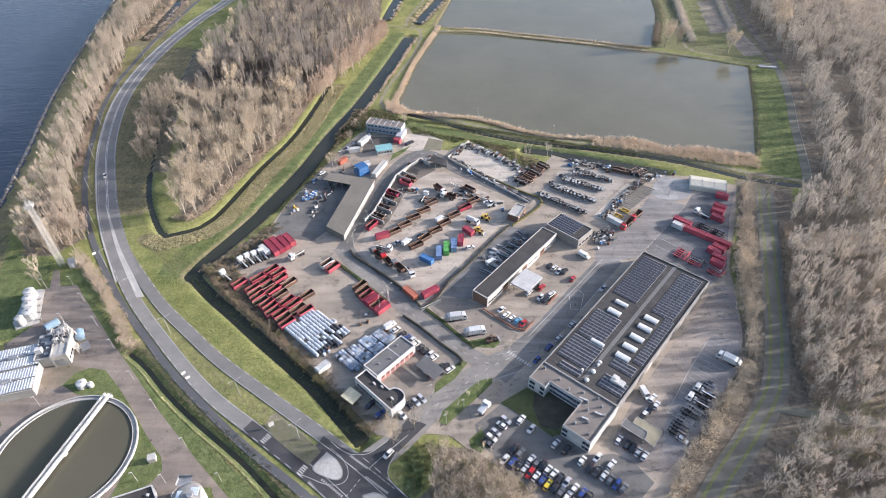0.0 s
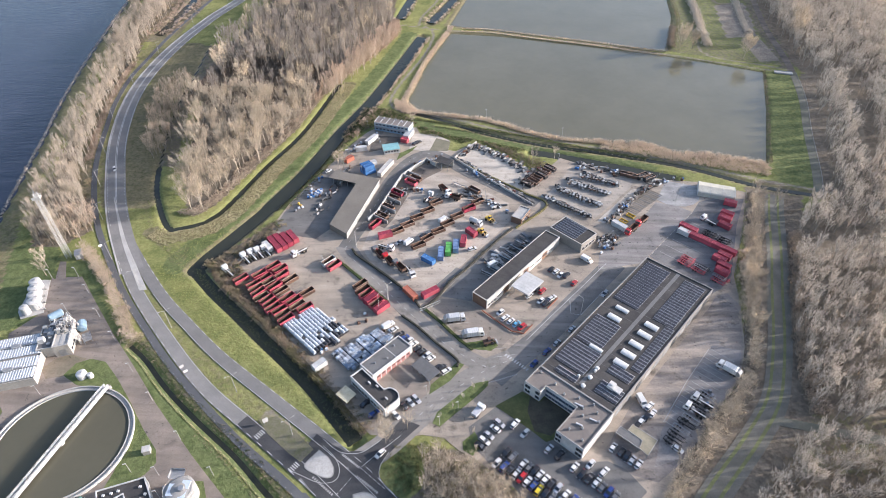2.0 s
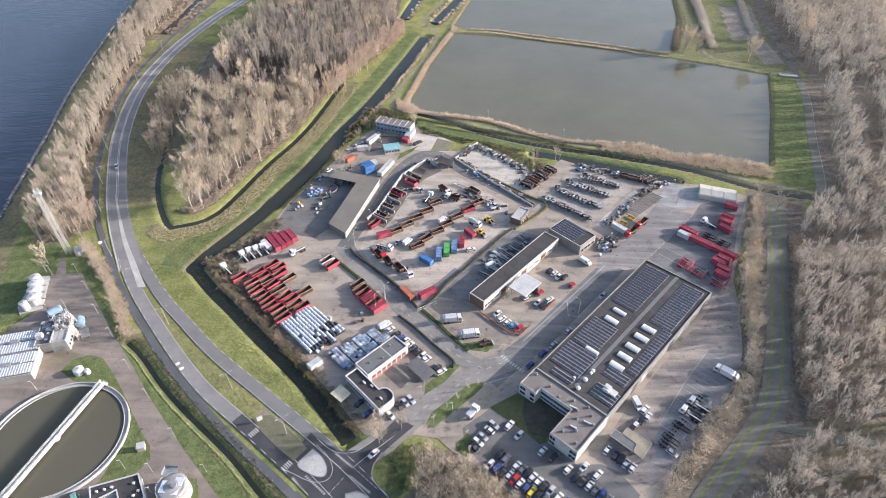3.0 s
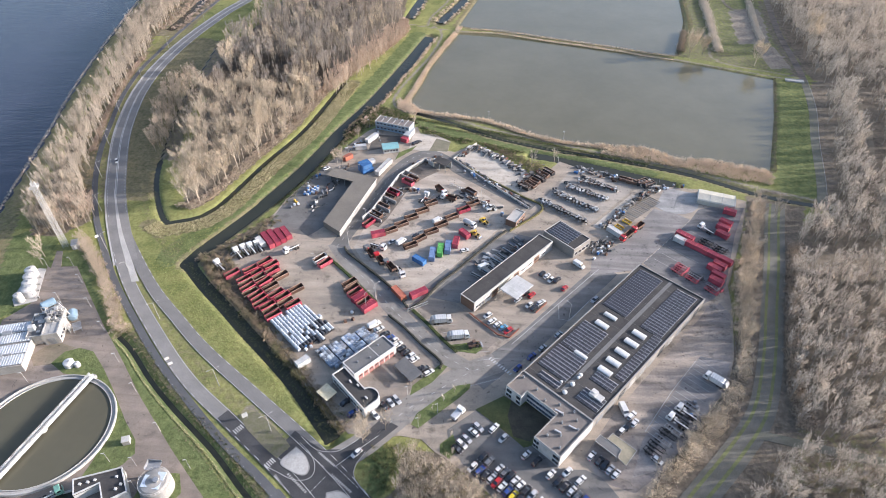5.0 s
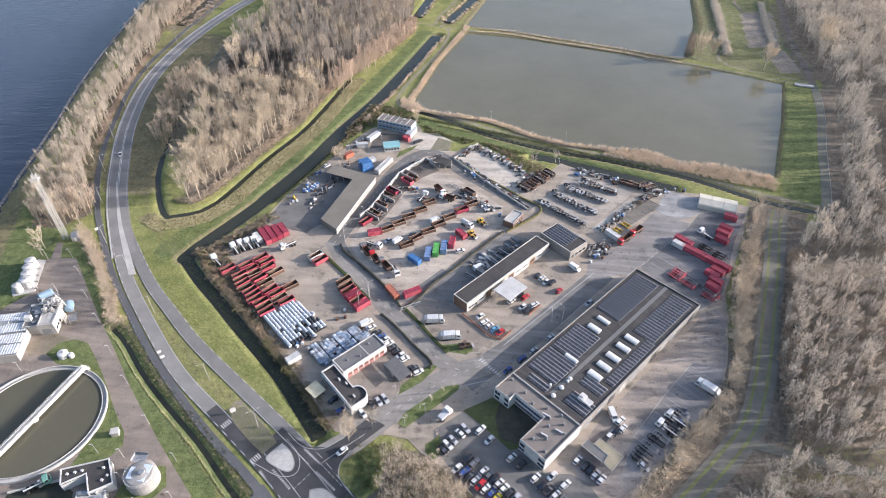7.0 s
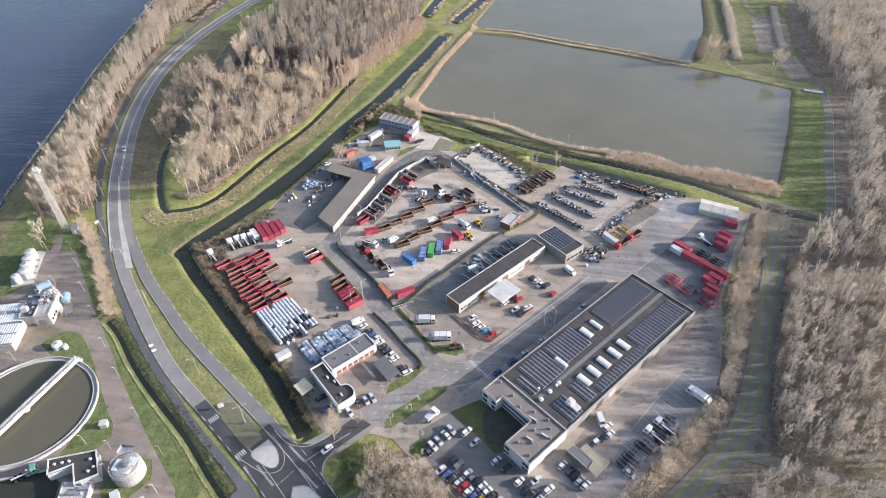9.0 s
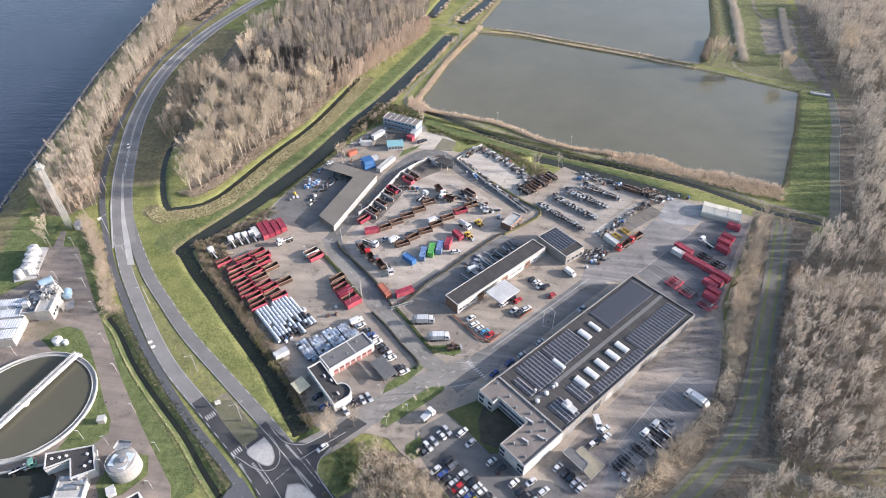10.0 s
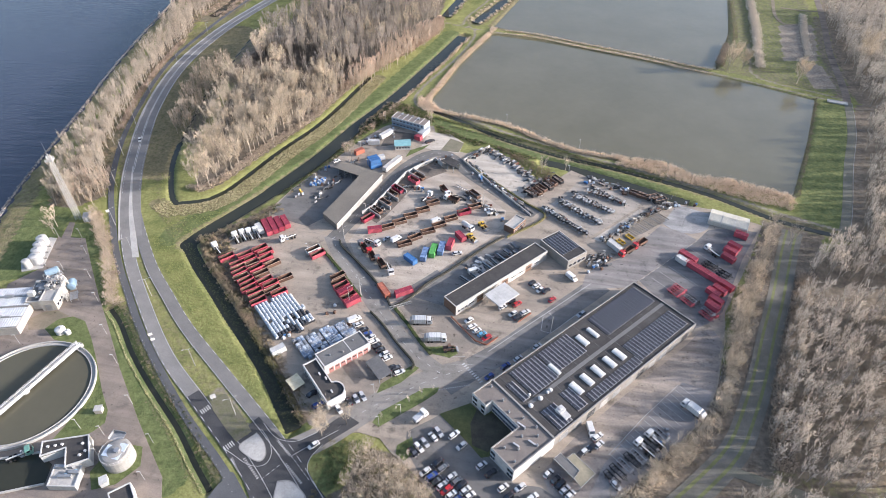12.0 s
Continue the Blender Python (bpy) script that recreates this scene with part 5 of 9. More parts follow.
CREAMROOF = surf("yellowed_cream_roof", (0.62, 0.57, 0.42), (0.50, 0.44, 0.30), 0.8, 0.4, 2.0, 0.15)
lean_to("carport", pose(-12.6, 134.6, 0, 0, 0, -43), 9.2, 5.3, 2.4, ROOF_GREY, "grey-roofed carport over parked cars")
lean_to("shelter", pose(-37.4, 121.5, 0, 0, 0, -38), 5.2, 4.6, 2.2, CREAMROOF, "cream-roofed small shelter, yellow stained")
def plan_shelter(pts, h, roof, label):
    """A flat-roofed shelter over corners on the plan: roof, edge, corner posts, back wall."""
    ob = root("shelter", pose(*pts[0], 0), label, "shelter")
    q = [(x - pts[0][0], y - pts[0][1]) for x, y in pts]
    bm = bmesh.new()
    prism(bm, q, h - 0.18, h)
    part("roof", bm, roof, ob)
    part("roof_edge", band(np.array(q + q[:1], float), 0.16, h + 0.07, 0.3), PALE, ob)
    for x, y in q:
        part("post", boxes((x * 0.96 - 0.07, x * 0.96 + 0.07, y * 0.96 - 0.07, y * 0.96 + 0.07, 0, h - 0.18)), STEEL, ob)
    part("wall", band(np.array([q[0], q[-1]], float) * 0.97, 0.15, h - 0.3, h - 0.3), CREAM, ob)
    return ob


plan_shelter([(57.2, 112.5), (55.3, 110.2), (61.4, 104.9), (62.9, 107.5)], 2.75, ROOF_GREY, "grey-roofed storage shelter beside the cars")
plan_shelter([(61.2, 113.3), (59.3, 111.1), (63.2, 107.6), (61.7, 104.8), (63.8, 102.3), (67.9, 107.7)], 2.85, SANDROOF, "cream-roofed angled storage shelter, mossy")

# black-roofed shelter and concrete bays
bays = root("waste_bay", pose(0, 0, 0), "row of concrete waste bays along the loop road", "waste bay")
BAY = np.array([(-39.9, 219.5), (-36.6, 225), (-32.2, 240.5), (-27.7, 256), (-22.3, 263.8), (-16, 271.6), (-10.9, 267.1)], float)
paved("bay_floor", [(-31.6, 214.6), (-28.4, 221.6), (-24.2, 236.6), (-20.2, 250.4), (-14, 257), (-7.6, 263), (-11.2, 266.8), (-16, 271.2), (-22, 263.5), (-27.4, 255.8), (-31.9, 240.4), (-36.3, 224.9), (-39.6, 219.4)], MUD, "dark muddy concrete floor of the waste bays", 0.09)
part("back_wall", band(BAY, 0.5, 2.0, 2.0), PALE, bays, "pale concrete back wall")
for i, t in enumerate((0.6, 1.35, 1.8, 2.3, 3.1, 3.5)):
    k = int(t)
    p = BAY[k] + (BAY[k + 1] - BAY[k]) * (t - k)
    part("divider", boxes((0, 8.5, -0.25, 0.25, 0, 1.8)), CONC, bays).matrix_basis = pose(p[0], p[1], 0, 0, 0, -33)
lean_to("shelter", pose(-11.3, 266.0, 0, 0, 0, -31), 8.2, 5.2, 3.9, ROOF_DARK, "black flat-roofed shelter over a waste bay")

# small brick workshop, tunnel shed, boat-like site offices
hut2 = flat_building("workshop", pose(26.6, 221.3, 0, 0, 0, -28), [(0, 0), (5.2, 0), (5.2, 9.6), (0, 9.6)], 3.2, BRICK, PALE, "small brown brick workshop, pale roof", PALE, 0.3)
windows(hut2, Matrix.Translation((5.2, 0, 0)) @ pose(0, 0, 0, 0, 0, 90), 0.5, 9, 4, 1.0, 2.2)

tunnel = root("tunnel_tent", pose(118.4, 245.2, 0, 0, 0, -16.5), "pale canvas storage tent with a low ridge", "tent")
for k in range(3):
    bm = bmesh.new()
    arc_p = [(0.0, 0.0)] + [(0.0, 2.1), (0.5, 2.5), (4.9, 3.3), (9.3, 2.5), (9.8, 2.1)] + [(9.8, 0.0)]
    profile(bm, arc_p, 0.05 + 5.6 * k, 5.5 + 5.6 * k)
    part("canvas", bm, CANVAS, tunnel, smooth=False)
for k in range(4):
    bm = bmesh.new()
    arc_p = [(-0.08, 0.0)] + [(-0.08, 2.14), (0.46, 2.59), (4.9, 3.4), (9.34, 2.59), (9.88, 2.14)] + [(9.88, 0.0)]
    profile(bm, arc_p, -0.08 + 5.6 * k, 0.08 + 5.6 * k)
    part("rib", bm, WHITE, tunnel)

BLUEWALL = surf("blue_cladding", (0.28, 0.37, 0.46), (0.22, 0.30, 0.39), 0.5, 0.3, 2.0, 0.1)
CABINBLUE = surf("pale_blue_cabin", (0.34, 0.40, 0.455), (0.27, 0.32, 0.37), 0.55, 0.3, 2.0, 0.1)
site = root("site_office", pose(-47.6, 303.2, 0, 0, 0, -16.5), "two-storey pale blue site office of stacked cabins", "office")
for k in range(6):
    x = 3.5 * k
    part("cabin", boxes((x, x + 3.4, 0, 7.0, 2.75, 5.2)), (BLUEWALL if k in (2, 3) else CABINBLUE), site)
    part("cabin", boxes((x, x + 3.4, 0, 7.0, 0.1, 2.7)), BLUEWALL, site)
    part("roof", boxes((x + 0.1, x + 3.3, 0.15, 6.85, 5.2, 5.3)), ROOF_GRAVEL, site)
    part("roof_edge", boxes((x - 0.1, x + 0.22, -0.1, 7.1, 5.2, 5.45)), WHITE, site)
part("fascia", boxes((-0.1, 21.0, -0.14, -0.02, 4.9, 5.42)), WHITE, site, "pale fascia board")
part("balcony", boxes((0.4, 20.6, -1.3, -0.05, 2.66, 2.78), *[(0.5 + 2.86 * k, 0.58 + 2.86 * k, -1.28, -1.2, 2.78, 3.75) for k in range(8)], (0.4, 20.6, -1.3, -1.24, 3.72, 3.8)), STEEL, site)
windows(site, pose(0, 0, 0), 0.4, 20.6, 9, 0.95, 2.0, 0.6, CABINBLUE)
windows(site, pose(0, 0, 0), 0.4, 20.6, 9, 3.6, 4.6, 0.6, CABINBLUE)
for x, y in ((3.4, 4.6), (10.2, 5.2), (14.6, 4.0)):
    part("roof_unit", boxes((x, x + 1.1, y, y + 0.9, 5.3, 6.0)), STEEL, site)
part("annex", boxes((19.4, 22.6, -4.6, 4.2, 0, 2.7), (19.3, 22.7, -4.7, 4.3, 2.7, 2.82)), TANKGREY, site, "low white annex")

# The lattice mast
mast = root("radio_mast", pose(-167.5, 190.2, 0, 0, 0, 20), "white steel lattice radio mast", "mast")
levels = 22
for sx, sy in ((-1, -1), (1, -1), (1, 1), (-1, 1)):
    bm = bmesh.new()
    tube(bm, (sx * 1.0, sy * 1.0, 0), (sx * 0.75, sy * 0.75, 33), 0.09, 0.08, 5)
    part("leg", bm, WHITE, mast)
bm = bmesh.new()
for k in range(levels):
    z, z2 = 33 * k / levels, 33 * (k + 1) / levels
    r, r2 = 1.0 - 0.25 * k / levels, 1.0 - 0.25 * (k + 1) / levels
    c = [(-r, -r), (r, -r), (r, r), (-r, r)]
    d = [(-r2, -r2), (r2, -r2), (r2, r2), (-r2, r2)]
    for i in range(4):
        j = (i + 1) % 4
        tube(bm, (*c[i], z), (*d[j], z2), 0.04, 0.04, 3)
        tube(bm, (*c[j], z), (*d[i], z2), 0.04, 0.04, 3)
        tube(bm, (*d[i], z2), (*d[j], z2), 0.04, 0.04, 3)
part("bracing", bm, WHITE, mast)
part("platform", boxes((-1.5, 1.5, -1.5, 1.5, 31.6, 31.9), (-1.5, 1.5, -1.5, -1.4, 31.9, 32.9), (-1.5, 1.5, 1.4, 1.5, 31.9, 32.9)), WHITE, mast)
bm = bmesh.new()
for a in range(3):
    box(bm, 0.9 * math.cos(a * 2.1) - 0.2, 0.9 * math.cos(a * 2.1) + 0.2, 0.9 * math.sin(a * 2.1) - 0.2, 0.9 * math.sin(a * 2.1) + 0.2, 32.2, 34.4)
part("antenna", bm, WHITE, mast)
bm = bmesh.new()
tube(bm, (0, 0, 33), (0, 0, 40), 0.12, 0.05, 5)
part("whip_aerial", bm, STEEL, mast)
cabin = root("equipment_cabin", pose(-162.8, 190.5, 0, 0, 0, 28), "small grey equipment cabin beside the mast", "cabin")
part("wall", boxes((-1.4, 1.4, -2.1, 2.1, 0, 2.4)), CONC, cabin)
part("roof", boxes((-1.55, 1.55, -2.25, 2.25, 2.4, 2.6)), STEEL, cabin)
part("door", boxes((-0.45, 0.45, -2.16, -2.09, 0.1, 2.1)), WHITE, cabin)

# ---- The water treatment works ----
CX, CY, CR = -123.2, 100.6, 22.2
clar = root("clarifier", pose(CX, CY, 0), "round concrete settling tank with a scraper bridge", "settling tank")


def ring(r0, r1, z0, z1, n=72):
    bm = bmesh.new()
    q = [[bm.verts.new((r * math.cos(2 * math.pi * i / n), r * math.sin(2 * math.pi * i / n), z)) for i in range(n)] for r, z in ((r0, z0), (r1, z0), (r1, z1), (r0, z1))]
    for i in range(n):
        j = (i + 1) % n
        for k in range(4):
            bm.faces.new((q[k][i], q[k][j], q[(k + 1) % 4][j], q[(k + 1) % 4][i]))
    return bm


part("outer_wall", ring(CR - 0.35, CR, -0.2, 1.1), PALE, clar)
part("channel_wall", ring(CR - 1.75, CR - 1.5, -0.2, 0.9), PALE, clar)
part("channel", ring(CR - 1.5, CR - 0.35, -0.2, 0.45), PALE, clar, "pale overflow channel")
bm = bmesh.new()
bmesh.ops.create_circle(bm, cap_ends=True, segments=72, radius=CR - 1.6)
bmesh.ops.translate(bm, vec=(0, 0, 0.55), verts=bm.verts)
part("water", bm, SLUDGE, clar, "murky olive still water")
bridge = part("bridge", boxes((-CR - 0.6, CR + 0.8, -0.75, 0.75, 1.5, 1.75), (CR - 0.6, CR + 0.8, -0.8, 0.8, 0.2, 1.5)), CONC, clar, "long pale bridge deck across the tank")
bridge.matrix_basis = pose(0.5, 0, 0, 0, 0, 77.3)
for s in (-0.75, 0.75):
    bm = bmesh.new()
    for z in (3.1, 3.4):
        tube(bm, (-CR, s, z), (CR, s, z), 0.05, 0.05, 4)
    for i in range(23):
        tube(bm, (-CR + 2 * i, s, 1.5), (-CR + 2 * i, s, 3.4), 0.05, 0.05, 4)
    part("railing", bm, STEEL, bridge)
for s in (-0.8, 0.7):
    part("girder", boxes((-CR, CR, s, s + 0.1, 1.5, 2.9)), TANKGREY, bridge, "pale steel side plate")
arm = part("scraper_arm", boxes((-0.08, 0.08, 0.75, 2.1, 0.7, 1.4)), STEEL, bridge)
arm.matrix_basis = pose(-20, 0, 0)
for i in range(1, 14):
    share("scraper_arm", arm.data, bridge, pose(-20 + 3 * i, 0, 0))
bm = bmesh.new()
tube(bm, (0, 0, -0.1), (0, 0, 1.4), 1.2, 1.2, 16)
part("centre_column", bm, PALE, clar)

plant = root("process_building", pose(-154.0, 120.6, 0, 0, 0, 17.0), "white process building with ribbed roof strips", "building")
part("wall", wall_ring([(-12, -0.3), (10.4, -0.3), (10.4, 21.8), (-12, 21.8)], 0, 3.6, 0.3), CREAM, plant)
part("deck", boxes((-11.8, 10.2, -0.1, 21.6, 2.9, 3.2)), CONC, plant)
RIBBED = surf("white_ribbed_sheet", (0.54, 0.56, 0.58), (0.43, 0.45, 0.475), 0.4, 0.3, 2.0, 0.05, 0.2)
for y in (0.4, 5.6, 11.4, 16.6):
    bm = bmesh.new()
    prof = []
    for i in range(24):
        x = -11.6 + 0.9 * i
        prof += [(x, 3.75), (x + 0.15, 3.95), (x + 0.45, 3.95), (x + 0.6, 3.75)]
    prof += [(10.1, 3.75), (10.1, 3.5), (-11.6, 3.5)]
    side_profile(bm, prof, y, y + 4.6)
    part("ribbed_roof", bm, RIBBED, plant, "white ribbed roof sheet")
for y in (5.2, 16.2):
    bm = bmesh.new()
    tube(bm, (-11, y, 4.2), (6, y + 0.1, 4.2), 0.35, 0.35, 8)
    tube(bm, (0, y, 4.3), (3.0, y, 4.4), 0.9, 0.7, 8)
    part("pipe", bm, STEEL, plant)
blk = flat_building("process_building", pose(-149.4, 134.8, 0, 0, 0, 17), [(0, 0), (5.6, 0), (5.6, 12.0), (0, 12.0)], 4.2, CREAM, ROOF_GREY, "cream machine house with grey roof", PALE, 0.3)
for x, y, s, h, mt in ((0.4, 3.0, 2.2, 2.0, WHITE), (3.4, 1.6, 1.2, 0.6, STEEL), (2.6, 6.4, 2.4, 0.5, PALE), (3.6, 4.6, 0.9, 0.7, WHITE), (1.0, 8.2, 2.8, 0.35, STEEL), (0.6, 10.2, 1.4, 1.2, PALE)):
    part("roof_unit", boxes((x, x + s, y, y + s * 0.8, 4.2, 4.2 + h)), mt, blk)
tower = flat_building("process_building", pose(-143.6, 135.6, 0, 0, 0, 17), [(0, 0), (5.6, 0), (5.6, 13.0), (0, 13.0)], 5.0, CREAM, PALE, "pale dewatering building crowded with roof plant", PALE, 0.35)
windows(tower, Matrix.Translation((5.6, 0, 0)) @ pose(0, 0, 0, 0, 0, 90), 0.6, 6.0, 3, 1.4, 2.6)
part("door", boxes((1.6, 4.0, -0.08, 0.02, 0, 3.2)), STEEL, tower)
rng_p = np.random.default_rng(90)
for k in range(26):
    x, y, sx, sy, h = rng_p.uniform(0.2, 4.6), rng_p.uniform(6.0, 12.4), rng_p.uniform(0.3, 1.5), rng_p.uniform(0.3, 1.4), rng_p.uniform(0.4, 2.2)
    part("roof_unit", boxes((x, min(x + sx, 5.5), y, min(y + sy, 12.9), 5.0, 5.0 + h + 0.004 * k)), (PALE, STEEL, CONC, WHITE, ROOF_GREY)[k % 5], tower)
for k in range(14):
    bm = bmesh.new()
    x, y = rng_p.uniform(0.3, 5.2), rng_p.uniform(5.0, 12.5)
    tube(bm, (x, y, 5.6 + 0.1 * k % 1.4), (x + rng_p.normal(0, 2.4), y + rng_p.normal(0, 2.4), rng_p.uniform(4.0, 7.2)), 0.13, 0.13, 6)
    part("pipe", bm, (STEEL, PALE)[k % 2], tower)
for k in range(6):
    bm = bmesh.new()
    tube(bm, (5.5, 4.6 + 0.55 * k, 4.6), (7.4, 4.2 + 0.55 * k, 2.6), 0.12, 0.12, 6)
    tube(bm, (7.4, 4.2 + 0.55 * k, 2.6), (7.5, 4.2 + 0.55 * k, 0.1), 0.12, 0.12, 6)
    part("pipe", bm, PALE, tower)
for k in range(18):
    x, y, z, r = rng_p.uniform(-2.5, 4.8), rng_p.uniform(8.5, 14.5), rng_p.uniform(4.6, 7.0), rng_p.uniform(0.12, 0.22)
    a = rng_p.uniform(0, 6.28)
    run = [(x, y, 0.4 if k % 3 == 0 else z - 1.6), (x, y, z), (x + 2.2 * math.cos(a), y + 1.6 * math.sin(a), z + 0.25), (x + 2.4 * math.cos(a), y + 2.0 * math.sin(a), z - 1.8)]
    bm = bmesh.new()
    for p, q in zip(run, run[1:]):
        tube(bm, p, q, r, r, 7)
    part("pipe", bm, (WHITE, PALE, WHITE, STEEL)[k % 4], tower)
part("parapet_rail", boxes((0.1, 5.5, 0.05, 0.12, 5.9, 5.98), (5.45, 5.52, 0.1, 12.9, 5.9, 5.98), *[(5.44, 5.53, 1.6 * i, 1.6 * i + 0.08, 5.3, 5.9) for i in range(9)]), STEEL, tower)
grate = root("grating_platform", pose(-136.2, 144.4, 0, 0, 0, 36), "grey steel grating platform beside the machine house", "platform")
part("deck", boxes(*[(-1.4, 1.4, -2.4 + 0.3 * i, -2.22 + 0.3 * i, 1.4, 1.46) for i in range(16)], (-1.45, -1.35, -2.4, 2.4, 1.34, 1.5), (1.35, 1.45, -2.4, 2.4, 1.34, 1.5)), STEEL, grate)
for x in (-1.3, 1.3):
    for y in (-2.2, 2.2):
        part("leg", boxes((x - 0.06, x + 0.06, y - 0.06, y + 0.06, 0, 1.4)), STEEL, grate)
SKYBLUE = surf("light_blue_paint", (0.22, 0.31, 0.38), (0.16, 0.235, 0.30), 0.5, 0.5, 2.0, 0.1)


SILO = surf("weathered_white_silo", (0.47, 0.465, 0.45), (0.36, 0.355, 0.34), 0.6, 0.4, 1.5, 0.15)


def tank(name, m, r, h, material, label, lying=False, category="tank"):
    ob = root(name, m, label, category)
    bm = bmesh.new()
    if lying:
        for x0, x1, r0, r1 in ((-h / 2, h / 2, r, r), (-h / 2 - 0.4, -h / 2, r * 0.55, r), (h / 2, h / 2 + 0.4, r, r * 0.55)):
            tube(bm, (x0, 0, r + 0.6), (x1, 0, r + 0.6), r0, r1, 18)
        part("shell", bm, material, ob, smooth=False)
        for x in (-h / 3, h / 3):
            part("saddle", boxes((x - 0.2, x + 0.2, -r * 0.8, r * 0.8, 0, r * 0.8)), CONC, ob)
    else:
        tube(bm, (0, 0, 0), (0, 0, h), r, r, 28)
        part("shell", bm, material, ob)
        bm = bmesh.new()
        tube(bm, (0, 0, h), (0, 0, h + r * 0.14), r, r * 0.8, 28)
        tube(bm, (0, 0, h + r * 0.14), (0, 0, h + r * 0.24), r * 0.8, r * 0.3, 28)
        part("roof", bm, material, ob)
        bm = bmesh.new()
        tube(bm, (r * 0.2, 0, h + r * 0.15), (r * 0.2, 0, h + r * 0.4), r * 0.18, r * 0.18, 10)
        part("hatch", bm, STEEL, ob)
    return ob


for x, y, r in ((-170.6, 171.0, 2.2), (-169.0, 167.2, 2.2), (-167.2, 163.6, 2.2), (-165.2, 159.8, 2.3), (-166.8, 156.4, 1.6)):
    tank("storage_silo", pose(x, y, 0.2), r, 3.6, SILO, "white storage silo on a concrete base")
for x, y in ((-168.9, 169.6), (-167.2, 165.8), (-165.2, 162.2), (-163.0, 158.4)):
    g = root("pump_set", pose(x + 1.0, y - 0.2, 0.16, 0, 0, 22), "grey steel pump and pipes beside a silo", "machine", "silo pumps")
    bm = bmesh.new()
    tube(bm, (0, 0, 0.2), (1.4, 0, 0.2), 0.14, 0.14, 6)
    tube(bm, (0, 0, 0.2), (0, 0, 3.9), 0.1, 0.1, 6)
    tube(bm, (0, 0, 3.9), (-1.4, 0, 4.2), 0.1, 0.1, 6)
    part("pipe", bm, STEEL, g)
    part("motor", boxes((0.8, 1.6, -0.3, 0.3, 0.0, 0.6)), CONC, g)
    part("ladder", boxes((-0.35, -0.3, 0.5, 0.55, 0, 4.2), (-0.35, -0.3, 0.95, 1.0, 0, 4.2), *[(-0.35, -0.3, 0.5, 1.0, 0.4 * i, 0.4 * i + 0.06) for i in range(1, 10)]), STEEL, g)
paved("silo_base", [(-173.6, 172.5), (-171, 175.4), (-167.8, 175.4), (-160.6, 157), (-167.8, 153.4), (-171, 157)], PALE, "pale concrete base of the silos", 0.16)
tank("process_tank", pose(-140.2, 149.2, 0.05, 0, 0, -62), 1.6, 3.6, SKYBLUE, "light blue process tank lying on saddles", True)
tank("process_tank", pose(-153.2, 154.2, 0.05, 0, 0, 49), 1.5, 4.6, SKYBLUE, "light blue process tank with pipes", True)
tank("process_tank", pose(-150.4, 151.2, 0.05, 0, 0, 49), 1.0, 5.4, STEEL, "grey steel process tank with pipes", True)
tank("pump_tank", pose(-129.6, 127.2, 0.05), 1.8, 2.0, WHITE, "white round pump tank on the lawn")
tank("pump_tank", pose(-126.6, 127.2, 0.05), 1.0, 1.6, WHITE, "small white pump tank on the lawn")
BUFFER = surf("pale_blue_steel", (0.52, 0.58, 0.64), (0.42, 0.48, 0.55), 0.45, 0.3, 1.5, 0.1)
bt = tank("buffer_tank", pose(-77.2, 84.6, 0.05), 4.7, 4.4, CONC, "large round grey tank with railed roof")
part("platform", boxes((-4.6, -0.4, 3.4, 6.4, 4.5, 4.62), (-4.6, -0.4, 6.3, 6.4, 4.6, 5.6), (-4.6, -4.5, 3.4, 6.4, 4.6, 5.6)), STEEL, bt, "dark steel stair platform")
bm = bmesh.new()
for i in range(24):
    a = 2 * math.pi * i / 24
    tube(bm, (4.5 * math.cos(a), 4.5 * math.sin(a), 4.4), (4.5 * math.cos(a), 4.5 * math.sin(a), 5.4), 0.04, 0.04, 4)
    b = 2 * math.pi * (i + 1) / 24
    tube(bm, (4.5 * math.cos(a), 4.5 * math.sin(a), 5.4), (4.5 * math.cos(b), 4.5 * math.sin(b), 5.4), 0.04, 0.04, 4)
part("railing", bm, WHITE, bt)
part("roof_patch", boxes((-3.2, 0.4, -2.2, 1.6, 5.1, 5.35), (0.4, 2.9, 0.2, 2.8, 5.1, 5.4), (0.6, 2.6, -2.6, -0.2, 5.12, 5.3)), BUFFER, bt, "pale blue roof plates")
part("stair", boxes(*[(-5.6 + 0.1 * i, -4.6 + 0.1 * i, 1.0 - 0.3 * i, 1.3 - 0.3 * i, 4.4 - 0.28 * i - 0.1, 4.4 - 0.28 * i) for i in range(15)]), STEEL, bt)
def placed_building(name, pts, *rest):
    """A flat-roofed building from corners on the plan, counter-clockwise."""
    x, y = pts[0]
    return flat_building(name, pose(x, y, 0), [(p - x, q - y) for p, q in pts], *rest)


hb = placed_building("pump_house", [(-102.5, 83.8), (-99.7, 79.0), (-93.9, 83.1), (-90.0, 77.5), (-84.2, 81.4), (-89.6, 88.9)], 3.4, WHITE, ROOF_DARK, "white angled pump house with black roof", WHITE, 0.45)
for x, y in ((2.6, -1.6), (4.6, -0.8), (6.4, 0.0), (14.0, -2.2), (14.8, -0.6), (12.4, 1.6)):
    part("roof_vent", boxes((x, x + 0.7, y, y + 0.7, 3.4, 3.9)), WHITE, hb)
placed_building("screen_house", [(-94.4, 78.2), (-92.2, 71.5), (-83.8, 73.0), (-85.9, 79.6)], 2.2, PALE, PALE, "pale low screen house with steel gear", WHITE, 0.3)
